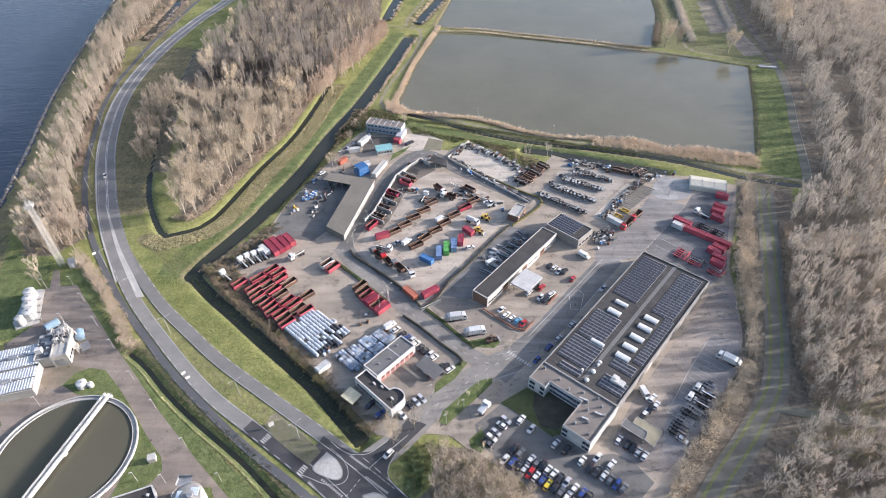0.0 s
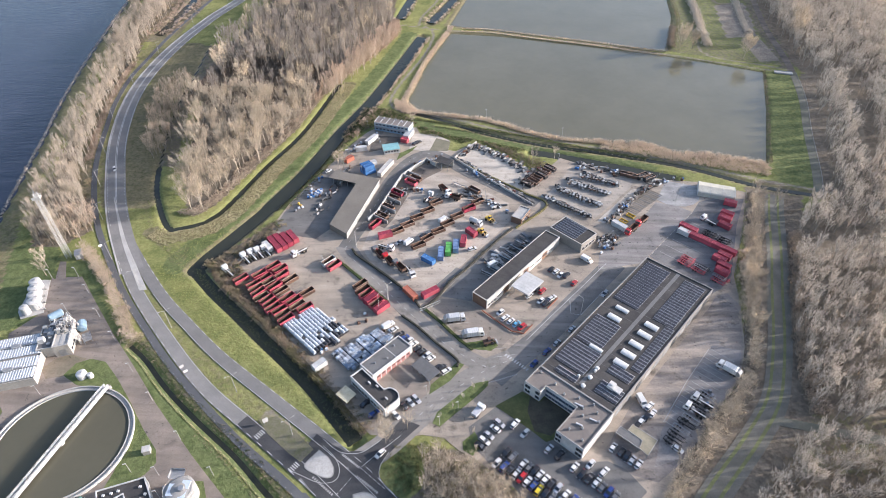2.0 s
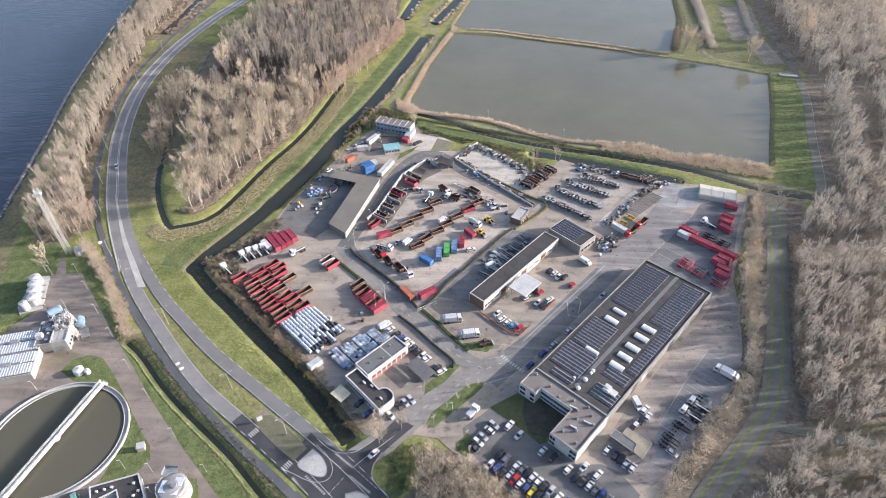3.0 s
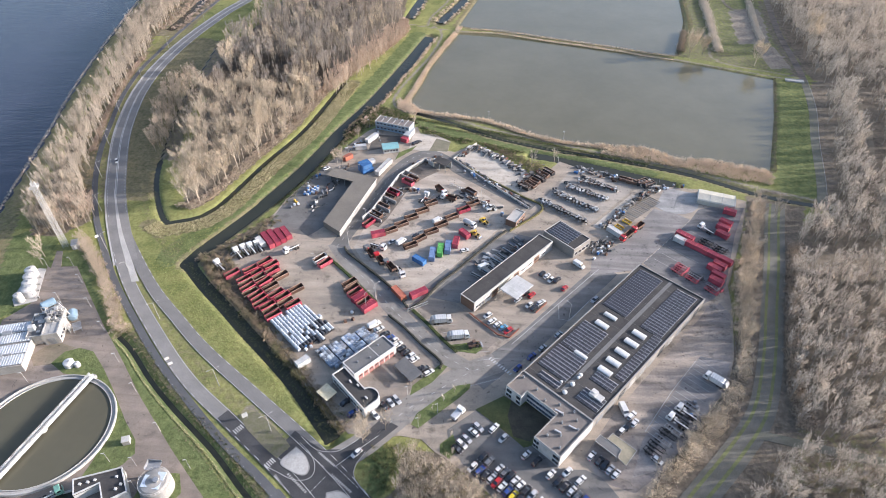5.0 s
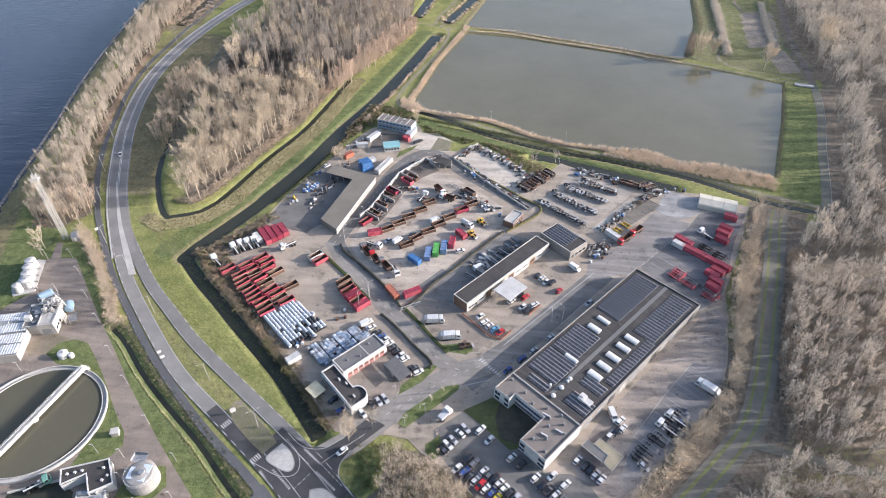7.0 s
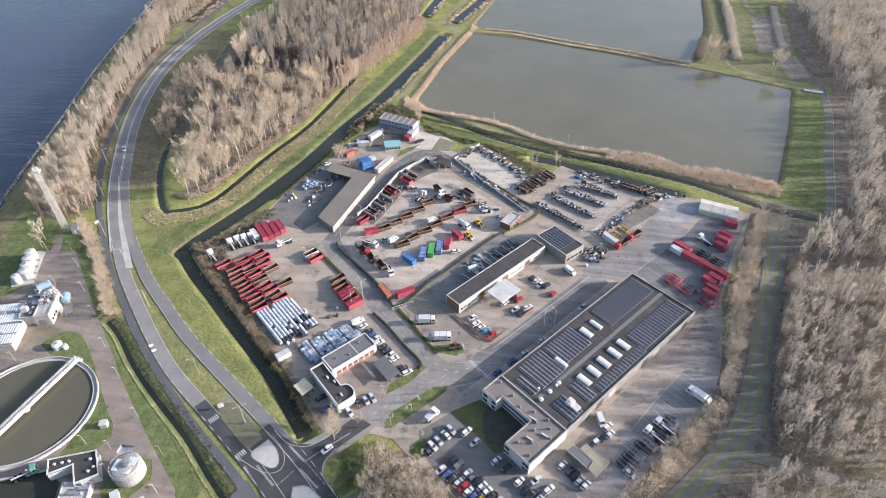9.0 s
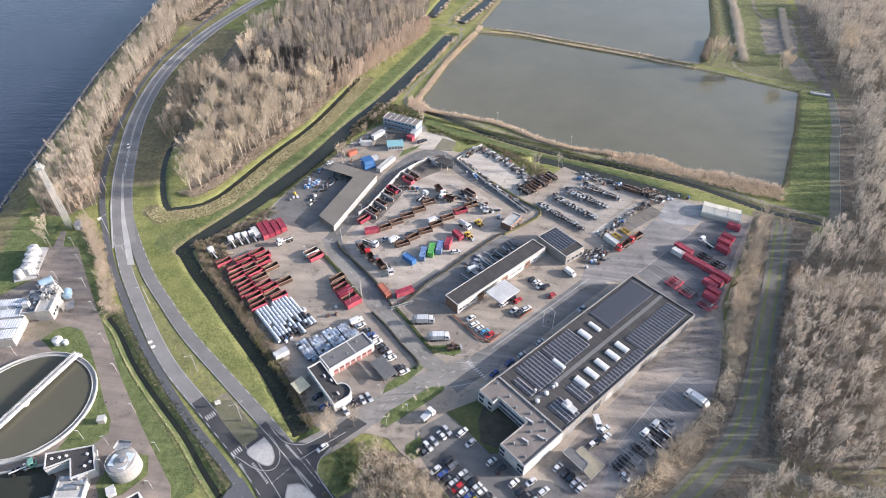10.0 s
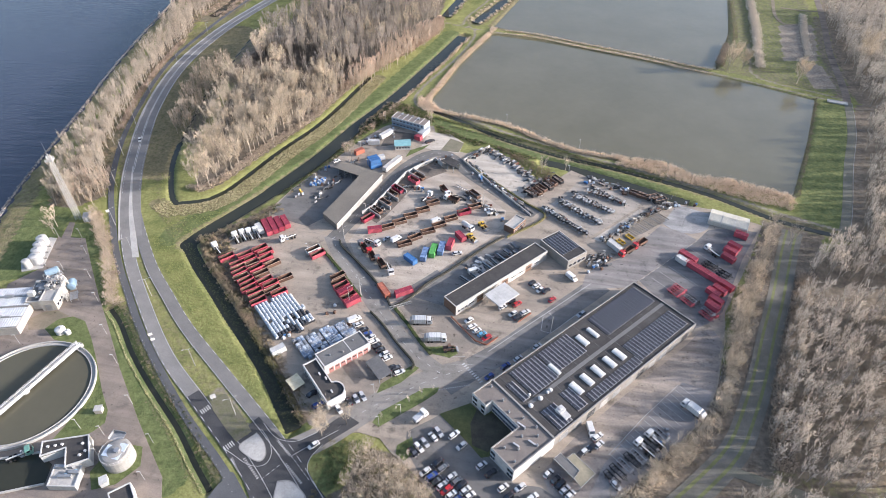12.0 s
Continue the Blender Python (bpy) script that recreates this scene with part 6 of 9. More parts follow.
placed_building("pump_house", [(-72.2, 72.6), (-67.0, 67.5), (-62.5, 72.0), (-67.6, 77.0)], 3.6, WHITE, ROOF_DARK, "white square pump house with black roof", WHITE, 0.45)
for x, y, l in ((-93.0, 77.0, 5.0), (-90.5, 74.4, 4.0), (-88.0, 76.2, 3.0)):
    g = root("screen_machine", pose(x, y, 2.2, 0, 0, 12), "grey steel screening machine on the roof", "machine")
    part("housing", boxes((0, l, 0, 0.9, 0, 1.1)), STEEL, g)
    part("motor", boxes((l * 0.4, l * 0.4 + 0.7, 0.9, 1.4, 0.2, 0.8)), SKYBLUE, g)
paved("settling_channel", [(-116, 76), (-103, 81.5), (-97, 79), (-95, 73), (-108, 67), (-116, 70)], DITCH, "dark water in a concrete channel", 0.12, "water")
for a, b in (((-116, 76.4), (-103, 81.9)), ((-116, 69.6), (-108, 66.6)), ((-108, 66.6), (-94.8, 72.8))):
    tagged(part("channel_wall", band(np.array([a, b], float), 0.5, 0.7, 0.7), PALE), "pale concrete channel wall", "wall", kind="structure")
kiosk = root("equipment_cabin", pose(-94.2, 99.0, 0, 0, 0, 20), "small cream equipment kiosk on the lawn", "cabin")
part("wall", boxes((-1.1, 1.1, -1.0, 1.0, 0, 2.0)), CREAM, kiosk)
part("roof", boxes((-1.25, 1.25, -1.15, 1.15, 2.0, 2.15)), PALE, kiosk)
kiosk2 = root("equipment_cabin", pose(-77.3, 76.8, 0, 0, 0, 40), "small white equipment kiosk", "cabin")
part("wall", boxes((-1.1, 1.1, -1.3, 1.3, 0, 2.0)), WHITE, kiosk2)
part("roof", boxes((-1.2, 1.2, -1.4, 1.4, 2.0, 2.12)), WHITE, kiosk2)

# a small concrete bridge between the ponds
br = root("footbridge", pose(212.5, 385.5, 0, 0, 0, -12), "low concrete footbridge over the sluice", "bridge")
part("deck", boxes((-5.6, 5.6, -2.2, 2.2, 0.1, 0.5)), PALE, br)
for s in (-2.0, 1.85):
    part("parapet", boxes((-5.6, 5.6, s, s + 0.15, 0.5, 0.8)), PALE, br)

# ---- Plants ----
def tubes(rows, sides):
    """Tapered bars as arrays: rows of start, end, radii."""
    v, f = [], []
    for p, q, r0, r1 in rows:
        d = q - p
        d = d / (np.linalg.norm(d) + 1e-9)
        a = np.cross(d, (0.31, 0.87, 0.38))
        a /= np.linalg.norm(a)
        b = np.cross(d, a)
        k = len(v)
        for c, r in ((p, r0), (q, r1)):
            for i in range(sides):
                t = 2 * math.pi * i / sides
                v.append(c + r * (a * math.cos(t) + b * math.sin(t)))
        for i in range(sides):
            j = (i + 1) % sides
            f += [(k + i, k + j, k + sides + j), (k + i, k + sides + j, k + sides + i)]
    return np.array(v), np.array(f)


def slivers(base, way_, length, width, rng):
    """Thin pointed twigs or blades."""
    side = np.cross(way_, rng.normal(size=base.shape))
    side /= np.linalg.norm(side, axis=1)[:, None] + 1e-9
    w = (side * width[:, None]) / 2
    tip = base + way_ * length[:, None]
    v = np.stack([base - w, base + w, tip], 1).reshape(-1, 3)
    return v, np.arange(len(v)).reshape(-1, 3)


def bare_tree(seed, h, r, twigs_n, low=0.22, width=0.13, up=1.6, limbs=12):
    """A leafless tree: a trunk, limbs that bow out and rise, forks on them, and fans of twigs that follow the wood."""
    rng = np.random.default_rng(seed)
    lean = rng.normal(0, 0.03 * h, 2)
    top = np.array([lean[0], lean[1], h * 0.84])
    mid = np.array([lean[0] * 0.4, lean[1] * 0.4, h * 0.4])
    r0 = 0.013 * h + 0.05
    rows = [(np.zeros(3), mid, r0, r0 * 0.75), (mid, top, r0 * 0.75, 0.06)]
    ends = [(mid, top)]
    for i in range(limbs):
        t = low + (0.72 - low) * (i + rng.random()) / limbs
        s = mid * (t / 0.4) if t < 0.4 else mid + (top - mid) * (t - 0.4) / 0.44
        a = i * 2.4 + rng.normal(0, 0.4)
        out = np.array([math.cos(a), math.sin(a), 0.0])
        reach = r * (0.45 + 0.55 * rng.random())
        rise = min(reach * up * (0.9 + 0.5 * rng.random()), h * (1.03 - t))
        k = s + out * reach * 0.55 + (0, 0, rise * 0.32)
        e = s + out * reach + (0, 0, rise)
        rows += [(s, k, r0 * 0.38, r0 * 0.25), (k, e, r0 * 0.25, 0.03)]
        ends += [(k, e), (k, e), (s + (k - s) * 0.6, k)]
        for g in (0.9, -0.8):
            side = np.array([math.cos(a + g), math.sin(a + g), 0.0])
            b0 = s + (k - s) * 0.7 if g > 0 else k + (e - k) * 0.25
            e2 = b0 + side * reach * 0.42 + (0, 0, rise * (0.62 if g > 0 else 0.5))
            if (i + (g > 0)) % 2:
                rows.append((b0, e2, r0 * 0.22, 0.03))
            ends.append((b0, e2))
        for g in (0.5, -0.4, 1.5):
            side = np.array([math.cos(a + g), math.sin(a + g), 0.0])
            b0 = k + (e - k) * rng.uniform(0.1, 0.7)
            ends.append((b0, b0 + side * reach * rng.uniform(0.2, 0.5) + (0, 0, rise * rng.uniform(0.1, 0.4))))
    ends.append((top * 0.85, top + (0, 0, h * 0.14)))
    tv, tf = tubes(rows, 3)
    pick = rng.integers(0, len(ends), twigs_n)
    t = 0.25 + 0.85 * rng.random(twigs_n) ** 0.8
    s, e = np.array([k[0] for k in ends])[pick], np.array([k[1] for k in ends])[pick]
    way_ = (e - s) / (np.linalg.norm(e - s, axis=1)[:, None] + 1e-9)
    base = s + (e - s) * t[:, None] + rng.normal(0, 0.06 * r, (twigs_n, 3))
    d = 0.7 * way_ + rng.normal(0, 0.3, (twigs_n, 3)) + (0, 0, 0.3)
    d /= np.linalg.norm(d, axis=1)[:, None]
    cv, cf = slivers(base, d, rng.uniform(0.5, 1.6, twigs_n) * h / 13, rng.uniform(0.65, 1.3, twigs_n) * width, rng)
    cv[:, 2] = np.maximum(cv[:, 2], 0.2)
    return tv, tf, cv, cf


def place_many(kits, places, seed, lo=0.8, hi=1.2, z=-0.1):
    """Many turned and scaled copies as one pair of arrays."""
    rng = np.random.default_rng(seed)
    V, F, n = [], [], 0
    for x, y in places:
        v, f = kits[rng.integers(len(kits))]
        a, s = rng.uniform(0, 6.28), rng.uniform(lo, hi)
        c, q = math.cos(a) * s, math.sin(a) * s
        w = np.empty_like(v)
        w[:, 0], w[:, 1], w[:, 2] = v[:, 0] * c - v[:, 1] * q + x, v[:, 0] * q + v[:, 1] * c + y, v[:, 2] * s * rng.uniform(0.9, 1.15) + z
        V.append(w), F.append(f + n)
        n += len(v)
    return np.vstack(V), np.vstack(F)


POPLAR = [bare_tree(10 + i, 14.5, 2.6, 440, 0.26, 0.10, 2.8, 10) for i in range(5)]
CROWNED = [bare_tree(20 + i, 14.5, 3.9, 780, 0.3, 0.10, 2.2, 15) for i in range(5)]
BROAD = [bare_tree(30 + i, 12.0, 3.4, 400, 0.25, 0.12, 1.8, 10) for i in range(5)]
FINE = [bare_tree(60 + i, 10.0, 3.3, 850, 0.2, 0.06, 1.5, 14) for i in range(4)]
SLIM = [bare_tree(50 + i, 13.0, 2.4, 300, 0.14, 0.14, 2.7, 8) for i in range(4)]


def wood(name, places, kits, twig, seed, label, lo=0.65, hi=1.25, bark=BARK):
    """A wood nobody could count: trunks and twigs, two meshes of stuff."""
    ob = tagged(new(name), label, "woodland", kind="stuff")
    for what, pick, material in (("trunks", 0, bark), ("crowns", 2, twig)):
        v, f = place_many([(k[pick], k[pick + 1]) for k in kits], places, seed, lo, hi)
        tagged(from_arrays(what, v, f, material, ob), kind="stuff")
    return ob


def clear_of(places, line, d):
    return places[near(places, line) > d]


front, back = scatter(WOOD_L, 6.0, 1, 1.0), scatter(WOOD_L, 5.7, 101, 1.0)
left = np.vstack([front[front[:, 1] < 335], back[back[:, 1] >= 335]])
gap = within(left, np.array([(-170, 340), (-150, 337), (-122, 340), (-100, 348), (-98, 368), (-118, 376), (-165, 376)], float)) & (np.random.default_rng(9).random(len(left)) < 0.85)
gap |= (left[:, 1] > 384) & (np.random.default_rng(90).random(len(left)) < 0.18)
left = left[(left[:, 1] < 550) & ~gap]
rust_edge = near(left, smooth_line([(-84, 350), (-64, 405), (-55, 440)], 8)) < 9
wood("wood_west", left[~rust_edge & (left[:, 1] < 335)], CROWNED, TWIG, 2, "leafless pale brown poplar wood beside the canal")
rear = left[~rust_edge & (left[:, 1] >= 335)]
fair = (np.sin(rear[:, 0] * 0.13 + 1.0) * np.sin(rear[:, 1] * 0.11) + np.random.default_rng(19).normal(0, 0.45, len(rear))) > 0.42
wood("wood_west", rear[~fair], POPLAR, TWIG_DARK, 3, "leafless grey poplar wood beside the canal", 0.85, 1.2)
wood("wood_west", rear[fair], POPLAR, TWIG_PALE, 18, "leafless pale grey poplars in the rear wood", 0.8, 1.2)
wood("wood_edge", scatter([(-90, 340), (-80, 340), (-58, 400), (-49, 440), (-58, 444), (-72, 402)], 3.6, 4), SLIM, TWIG_RUST, 4, "rust-brown bare trees along the wood edge", 0.65, 0.95)
near_r, deep_r = scatter(WOOD_R, 4.2, 5, 1.0), scatter(WOOD_R, 6.1, 105, 1.0)
right = np.vstack([near_r[near_r[:, 1] < 300], deep_r[deep_r[:, 1] >= 300]])
right = right[(right[:, 1] < 560) & (right[:, 0] < np.where(right[:, 1] < 300, 200 + 0.47 * (right[:, 1] - 186), 330))]
for clear, gap in ((smooth_line([(244, 392), (245, 371), (236, 340), (228, 311), (214, 278)], 6), 5), (smooth_line([(221, 379), (243, 375), (300, 355)], 6), 5), (np.array([(150.0, 209.0), (200.0, 212.0), (260.0, 216.0)]), 6.2), (np.array([(114.0, 117.0), (150.0, 111.0), (250.0, 102.5)]), 4.6)):
    right = clear_of(right, clear, gap)
far_r = right[:, 1] > 300
wood("wood_east", right[far_r], BROAD, TWIG_FAR, 6, "leafless grey broadleaf wood behind the ponds", 0.7, 1.25, BARK_GREY)
wood("wood_east", right[~far_r], SLIM + POPLAR[:2], TWIG_GREY, 7, "dense leafless grey wood east of the track", 0.52, 1.0, BARK_GREY)
edge_r = smooth_line([(123.5, 122), (129.5, 150), (142.5, 188), (152.5, 216)], 1.5)
south = scatter(WOOD_S, 4.3, 8, 1.0)
south = south[south[:, 0] < 185 - np.clip(110 - south[:, 1], 0, 60) * 0.6]
wood("wood_south", south, BROAD, TWIG_GREY, 8, "leafless grey brown wood south of the track", 0.55, 0.9, BARK_GREY)
wood("wood_road", scatter([(-180, 368), (-191, 346), (-183, 316), (-170, 278), (-161, 266), (-157, 272), (-164, 314), (-171, 356)], 3.2, 9), SLIM, HEDGEBROWN, 9, "leafless grey brown thicket beside the road", 0.45, 0.7)


def tree_thing(kit, twig, label):
    ob = root("tree", pose(0, 0, 0), label, "tree", "bare trees")
    from_arrays("trunk", kit[0], kit[1], BARK, ob)
    from_arrays("crown", kit[2], kit[3], twig, ob)
    return ob


def trees(places, kits, twig, seed, label, lo, hi):
    """Single trees, each a thing with trunk and crown."""
    rng = np.random.default_rng(seed)
    stock = [tree_thing(k, twig, label) for k in kits]
    used = set()
    for x, y in places:
        k, s = int(rng.integers(len(stock))), rng.uniform(lo, hi)
        m = pose(x, y, -0.15, 0, 0, rng.uniform(0, 360))
        if k in used:
            ob = copy_thing(stock[k], m)
        else:
            ob = stock[k]
            ob.matrix_basis = m
            used.add(k)
        ob.scale = (s, s, s * rng.uniform(0.92, 1.1))
    for k, ob in enumerate(stock):
        if k not in used:
            for o in (*ob.children_recursive, ob):
                bpy.data.objects.remove(o)


wood("river_wood", clear_of(scatter(RIVER_WOOD, 3.85, 11, 1.0), CYC, 2.5), POPLAR[:3] + SLIM[:1], TWIG_BANK, 11, "dense leafless pale poplars on the river bank", 0.6, 0.95)
trees([(-186, 200), (-178, 204), (-190, 212), (-198, 226), (-183, 226)], POPLAR[:3], TWIG, 111, "leafless pale poplar on the river bank", 0.75, 1.0)
trees(scatter([(-182, 214), (-172, 222), (-163, 208), (-168, 196), (-180, 200)], 5, 12), BROAD[:2], TWIG_RUST, 12, "leafless rust-brown tree beside the mast", 0.75, 0.95)
trees(scatter(STRIP_E, 4.3, 13), FINE[1:4], TWIG, 13, "leafless pale tree along the eastern fence", 0.6, 1.0)
copse_at = scatter(COPSE_S, 3.0, 14)
wood("copse", copse_at[copse_at[:, 0] > -5.5], FINE, TWIG, 14, "dense leafless beige copse by the entrance", 0.5, 0.8)
trees([(-6.5, 101), (-2, 103.5)], FINE[2:4], TWIG, 114, "leafless beige tree by the entrance road", 0.5, 0.8)
trees([(-150, 318), (-112, 384), (-118, 402), (-138, 430), (-96, 420), (-85, 440), (-112, 448)], POPLAR[3:5], TWIG, 115, "tall pale leafless poplar standing out of the wood", 1.05, 1.3)
trees([(-19, 110), (-12, 110.5), (-171, 178), (-173, 183), (-58.5, 262.5), (-61.5, 265), (40, 271), (152, 236), (-155, 300), (52, 277)], BROAD[3:5], TWIG, 15, "single leafless tree with a wide crown", 0.6, 0.9)
trees([(-63.5, 267), (-61, 270.5), (-55.5, 292), (-26, 309)], BROAD[2:4], TWIG_RUST, 151, "pinkish brown leafless tree beside the canal", 0.5, 0.75)
hedge_line = smooth_line([(-162, 195), (-153.6, 186.6), (-145, 177.2), (-136.3, 167.4), (-130, 159), (-123, 149.4), (-118.8, 144)], 2.4)
trees(np.vstack([hedge_line[::2], offset(hedge_line, 1.6)[1::2]]), FINE[:2], HEDGEBROWN, 16, "leafless beige hedge tree between path and works", 0.42, 0.7)
trees([(-1.5, 115), (2.5, 119), (6, 123), (9.5, 127), (13, 129.5), (13, 106), (9.5, 109.5), (10.5, 103.5)], SLIM[2:4], TWIG_GREY, 17, "small young tree in a planted strip", 0.22, 0.34)


def tuft(seed, r, h, n, width):
    rng = np.random.default_rng(seed)
    a, q = rng.uniform(0, 6.28, n), r * np.sqrt(rng.random(n))
    base = np.c_[q * np.cos(a), q * np.sin(a), rng.uniform(0, h * 0.45, n)]
    d = np.c_[np.cos(a) * 0.5, np.sin(a) * 0.5, np.ones(n)] + rng.normal(0, 0.35, (n, 3))
    d /= np.linalg.norm(d, axis=1)[:, None]
    return slivers(base, d, rng.uniform(0.5, 1.0, n) * h, rng.uniform(0.5, 1.3, n) * width, rng)


def stuff(name, places, kits, material, seed, label, category, lo=0.7, hi=1.3):
    v, f = place_many(kits, places, seed, lo, hi)
    return tagged(from_arrays(name, v, f, material), label, category, kind="stuff")


def bush(seed, r, h, n, width):
    """A rounded bush of short twigs that point out from its middle."""
    rng = np.random.default_rng(seed)
    d = rng.normal(0, 1, (n, 3))
    d[:, 2] = np.abs(d[:, 2])
    d /= np.linalg.norm(d, axis=1)[:, None]
    base = d * (rng.uniform(0.35, 0.95, n) ** 0.7)[:, None] * (r, r, h * 0.8)
    base[:, :2] += 0.25 * r * np.sin(base[:, 1::-1] * 2.3 + seed)
    way_ = d * 0.6 + rng.normal(0, 0.5, (n, 3)) + (0, 0, 0.35)
    way_ /= np.linalg.norm(way_, axis=1)[:, None]
    return slivers(base, way_, rng.uniform(0.35, 0.9, n), rng.uniform(0.5, 1.3, n) * width, rng)


BUSH = [bush(70 + i, 1.5, 1.8, 95, 0.18) for i in range(4)]
BUSH_FINE = [bush(170 + i, 1.5, 1.8, 180, 0.092) for i in range(4)]
REEDS = [tuft(80 + i, 1.3, 2.0, 70, 0.12) for i in range(4)]
TUSSOCK = [tuft(90 + i, 0.5, 0.7, 16, 0.25) for i in range(3)]
stuff("scrub", scatter(SCRUB_W, 1.7, 20, 1.0), BUSH_FINE, BRAMBLE, 20, "brown leafless brambles along the fence", "scrub", 0.45, 0.95)
stuff("scrub", scatter(SCRUB_W, 4.5, 120, 1.0), BUSH_FINE, LEAF, 120, "olive evergreen shrubs among the brambles", "scrub", 0.5, 1.1)
stuff("scrub", scatter(STRIP_E, 2.4, 21, 1.0), BUSH_FINE, TWIG_PALE, 21, "beige leafless bushes under the fence trees", "scrub", 1.0, 1.9)
stuff("scrub", scatter(WOOD_S, 4, 22), BUSH_FINE, BRAMBLE, 22, "brown undergrowth of the southern wood", "scrub")
stuff("scrub", np.vstack([edge_r, edge_r + (1.8, -0.4), edge_r[::2] + (4.0, 0)]), BUSH, HEDGEBROWN, 222, "grey brown undergrowth along the track side", "scrub", 0.8, 1.7)
stuff("scrub", scatter(COPSE_S, 3.6, 23), BUSH_FINE, OLIVE, 23, "olive green undergrowth by the entrance", "scrub", 0.6, 1.0)
HEDGE_BED = np.vstack([offset(hedge_line, -1.7), offset(hedge_line, 1.7)[::-1]])
stuff("scrub", scatter(HEDGE_BED, 1.6, 124, 1.0), BUSH_FINE, HEDGEBROWN, 124, "dense beige leafless hedgerow beside the path", "hedge", 0.9, 1.6)
slope = np.vstack([offset(DITCH_SW, -0.9), offset(DITCH_SW, -4.8)[::-1]])
# Dark leaves carry the slope's shade as well as its growth.
stuff("scrub", scatter(slope, 1.15, 125, 1.0), BUSH_FINE, LEAF, 125, "rough growth on the ditch slope, dark green for its shade too", "scrub", 0.2, 0.4)
stuff("scrub", scatter(slope, 1.8, 24, 1.0), BUSH_FINE, BRAMBLE, 24, "brown rough growth on the ditch slope", "scrub", 0.2, 0.38)
east_bank = CANAL[(CANAL[:, 1] > 226) & (CANAL[:, 1] < 330)]
# Dark growth stands in for the olive-dark shade of this bank.
stuff("scrub", scatter(np.vstack([offset(east_bank, -4.4), offset(east_bank, -9.0)[::-1]]), 1.2, 47), BUSH, LEAF, 47, "rough growth on the canal bank, dark green for the bank's shade", "scrub", 0.2, 0.4)
stuff("scrub", scatter(np.vstack([offset(east_bank, -6.0), offset(east_bank, -9.5)[::-1]]), 2.6, 48), BUSH, BRAMBLE, 48, "brown bushes along the canal fence", "scrub", 0.4, 0.8)
# Dark leaves also stand for the brambles' shadow across these slopes.
stuff("scrub", scatter(np.vstack([offset(CANAL_SW, 1.6), offset(CANAL_SW, -2.0)[::-1]]), 1.0, 49), BUSH, LEAF, 49, "rough growth on the narrow canal's slopes, dark green for scrub shadow too", "scrub", 0.15, 0.3)
embank = np.vstack([offset(ROAD_R, -3.4)[(ROAD_R[:, 1] > 112) & (ROAD_R[:, 1] < 188)], offset(CANAL_SW, 3.6)[::-1][(CANAL_SW[::-1, 1] > 112)]])
stuff("grass_tufts", scatter(embank, 0.9, 53, 1.0), TUSSOCK, GRASSBLADE, 53, "rough yellow-green grass tufts on the embankment", "grass", 0.22, 0.5)
corner = [(-150, 232), (-134, 203), (-122, 190), (-112, 182), (-110, 190), (-100, 212), (-112, 208), (-128, 204), (-138, 214), (-146, 234)]
stuff("grass_tufts", scatter(corner, 1.0, 54, 1.0), TUSSOCK, GRASSBLADE, 54, "rough yellow-green grass tufts beside the road", "grass", 0.22, 0.5)
beside = [(-66, 296), (-56, 330), (-46, 330), (-28, 318), (-24, 310), (-46, 310), (-54, 302), (-61, 288)]
stuff("scrub", scatter(beside, 1.3, 55, 1.0), BUSH, LEAF, 55, "dark olive scrub between canal and site office", "scrub", 0.3, 0.65)
stuff("scrub", scatter(beside, 2.1, 56, 1.0), BUSH, BRAMBLE, 56, "brown brambles between canal and site office", "scrub", 0.4, 0.9)
behind = [(-24, 308), (-19, 299), (-6, 296), (2, 290), (10, 293.5), (26, 281), (39, 284.5), (16, 293), (-5, 299), (-21, 308)]
stuff("scrub", scatter(behind, 1.2, 51), BUSH, LEAF, 51, "dark olive scrub at the foot of the dyke", "scrub", 0.3, 0.6)
stuff("scrub", scatter(behind, 2.2, 52), BUSH, BRAMBLE, 52, "brown brambles at the foot of the dyke", "scrub", 0.35, 0.75)
pink = smooth_line([(-224.5, 388), (-221.5, 366), (-214.8, 331), (-206.5, 300), (-196, 268)], 1.3)
stuff("scrub", np.vstack([pink, offset(pink, 1.6)]), BUSH, TWIG_RUST, 58, "pinkish brown scrub between the river trees and the path", "scrub", 0.6, 1.2)
rw = clear_of(scatter(RIVER_WOOD, 4.0, 25), CYC, 2.5)
stuff("scrub", rw, BUSH, BRAMBLE, 25, "brown undergrowth on the river bank", "scrub", 0.6, 1.1)
pond_s = [(79, 295), (104, 294), (118, 283.5), (132, 285), (146, 281), (163, 276.5), (160, 263.5), (140, 268), (120, 275), (78, 287)]
stuff("reeds", scatter(pond_s, 1.7, 26), REEDS, REED, 26, "tall dry beige reeds on the pond edge", "reeds", 0.7, 1.1)
pond_w = smooth_line([(-9, 460), (-11, 448), (-23.5, 398), (-29.5, 362), (-33.4, 337), (-28.4, 327), (-8.4, 321.8), (15.6, 316.9), (37.6, 305), (57, 297), (79, 294)], 1.3)
stuff("reeds", scatter([(-40, 340), (-32, 334), (-24, 327), (-30, 322), (-38, 328)], 1.3, 127), REEDS, REED, 127, "thick clump of dry reeds at the pond corner", "reeds", 0.6, 1.1)
stuff("reeds", np.vstack([pond_w, offset(pond_w, 1.4), offset(pond_w[::2], -1.0)]), REEDS, REED, 27, "tall dry beige reeds along the pond bank", "reeds", 0.5, 0.95)
dam = smooth_line([(0, 455), (24, 452.5), (56, 442.5), (103, 429), (124, 421), (142, 416)], 1.5)
